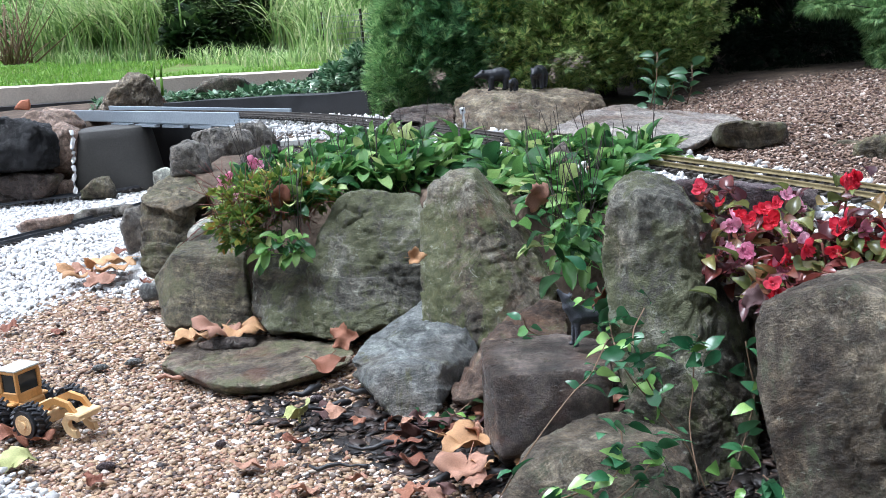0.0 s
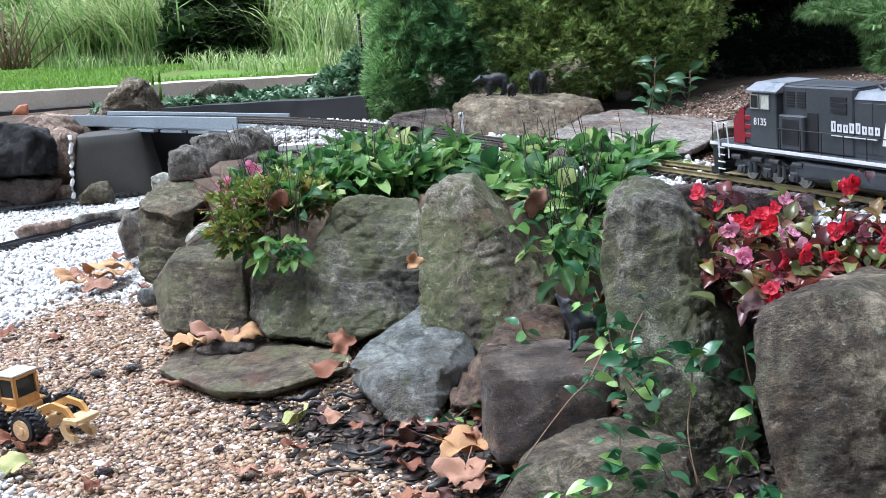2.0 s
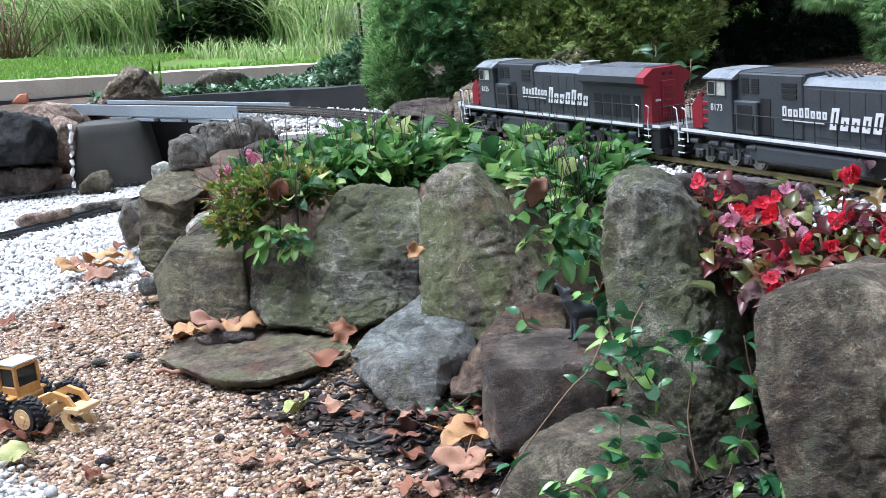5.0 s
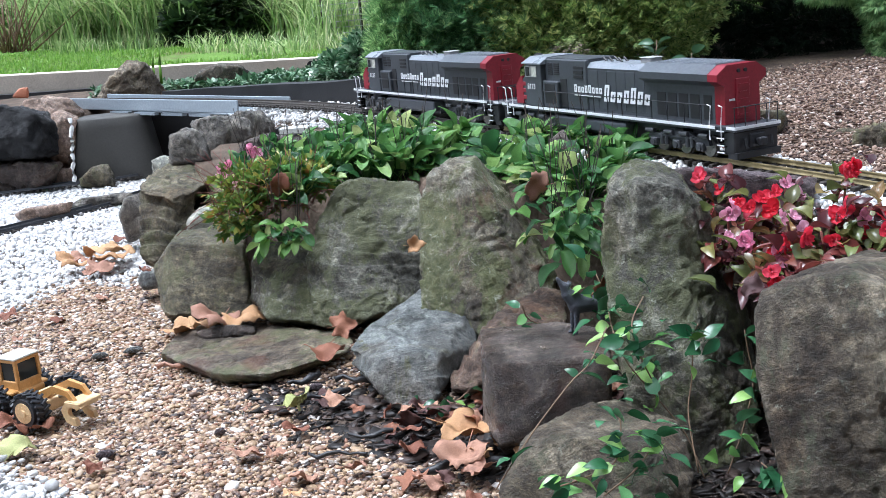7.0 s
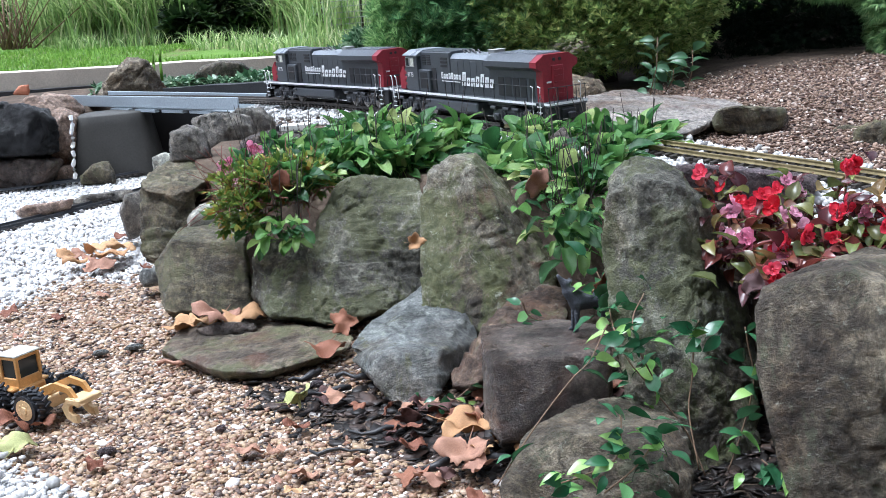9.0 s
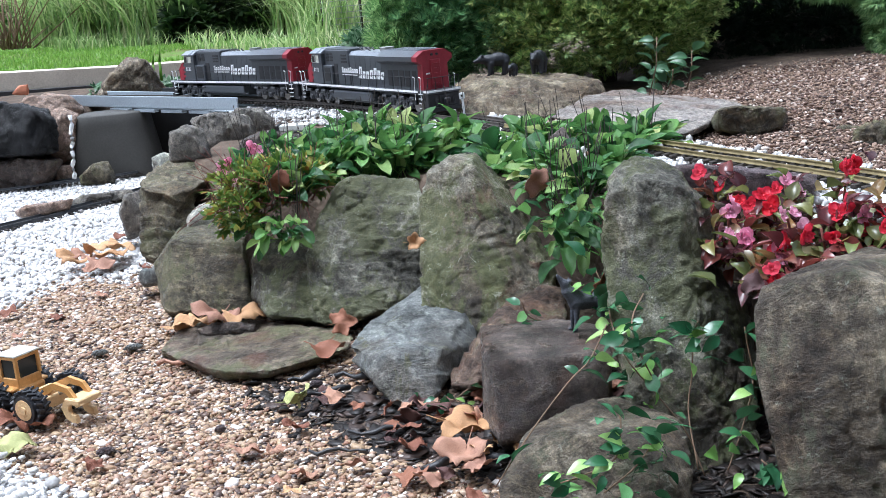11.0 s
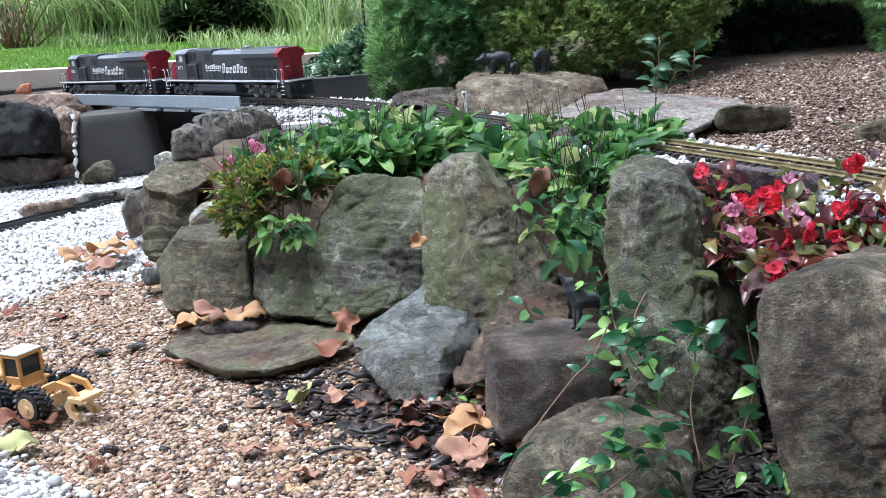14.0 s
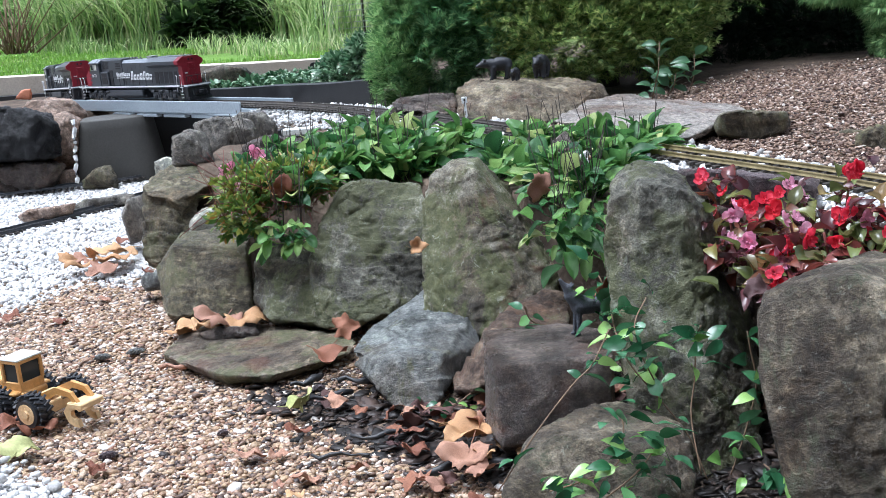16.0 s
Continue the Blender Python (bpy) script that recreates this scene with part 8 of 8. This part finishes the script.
# wire fence in the gap of the tall grass
fence = tagged(new("wire_fence"), "grey square-mesh wire fence among tall grass behind the lawn", "fence")
for k in range(3):
    bm = bmesh.new()
    rod(bm, (-0.62 + k * 0.24, 7.4, 0.22), (-0.62 + k * 0.24, 7.4, 0.53), 0.009)
    part("post", bm, BARK, fence)
for k in range(7):
    bm = bmesh.new()
    rod(bm, (-0.66, 7.39, 0.28 + k * 0.036), (-0.10, 7.39, 0.28 + k * 0.036), 0.0022, seg=6)
    part("wire", bm, VENT, fence)
for k in range(15):
    bm = bmesh.new()
    rod(bm, (-0.65 + k * 0.038, 7.386, 0.27), (-0.65 + k * 0.038, 7.386, 0.505), 0.0016, seg=6)
    part("wire", bm, VENT, fence)

# flat slate chips lying in the gravel
for k, (x, y, w) in enumerate([(-0.487, 1.483, 0.014), (-0.564, 1.959, 0.018), (-0.336, 1.527, 0.009), (-0.62, 1.944, 0.016), (-0.214, 1.678, 0.012)]):
    rock("slate_chip", (x, y, 0.004), [(-w, 0.002), (-w * 0.5, 0.010), (w * 0.6, 0.011), (w, 0.004), (w * 0.4, 0.0)], [(-w * 0.8, 0.0), (0, 0.006), (w * 0.9, 0.003)], w * 1.1, STONE_BLUE if k % 2 else STONE_PURPLE, "small dark flat slate chip lying in the pea gravel", seed=60 + k, size=0.004, rough=0.5, facets=1, category="stone chip", group="slate chips")

# drain pipe through the kerb
bm = bmesh.new()
rod(bm, (0, 0, 0), (0, -0.02, 0), 0.016, seg=16)
rod(bm, (0, -0.018, 0), (0, -0.022, 0), 0.019, seg=16)
o = part("drain_pipe", bm, BLACK_PLASTIC, None, "short black drain pipe end in the concrete kerb", False, "drain pipe")
o.location = (-0.534, 5.468, 0.258)


# ---- what moves ----
# length along the line at which the leading locomotive's middle stands
RUN = [(0, 2.605), (1.5, 3.052), (2, 3.190), (3, 3.490), (3.5, 3.628), (7, 4.636), (9, 5.198), (12.5, 6.150), (14.5, 6.715), (16, 7.155)]


def run(t):
    return float(np.interp(t, [r[0] for r in RUN], [r[1] for r in RUN]))


def on_rails(s):
    a, b = on_path(s + 0.225), on_path(s - 0.225)
    d = a - b
    c = (a + b) / 2
    za, zb = rail_z(s + 0.225), rail_z(s - 0.225)
    return pose(c[0], c[1], (za + zb) / 2, 0, 0, math.degrees(math.atan2(d[1], d[0]))) @ pose(0, 0, 0, 0, math.degrees(math.atan2(zb - za, 0.45)), 0)


def motions():
    times = [k * 0.5 for k in range(33)]
    for loco, wheels, back in ((LEAD, LEAD_WHEELS, 0.0), (TRAIL, TRAIL_WHEELS, 0.767)):
        walk(loco, [(t, on_rails(run(t) - back)) for t in times])
        steps = [k / 11.25 for k in range(181)]
        for w, ax in wheels:
            walk(w, [(t, pose(ax, 0, 0.0165, 0, math.degrees(run(t) / 0.0165) % 360, 0)) for t in steps])


motions()
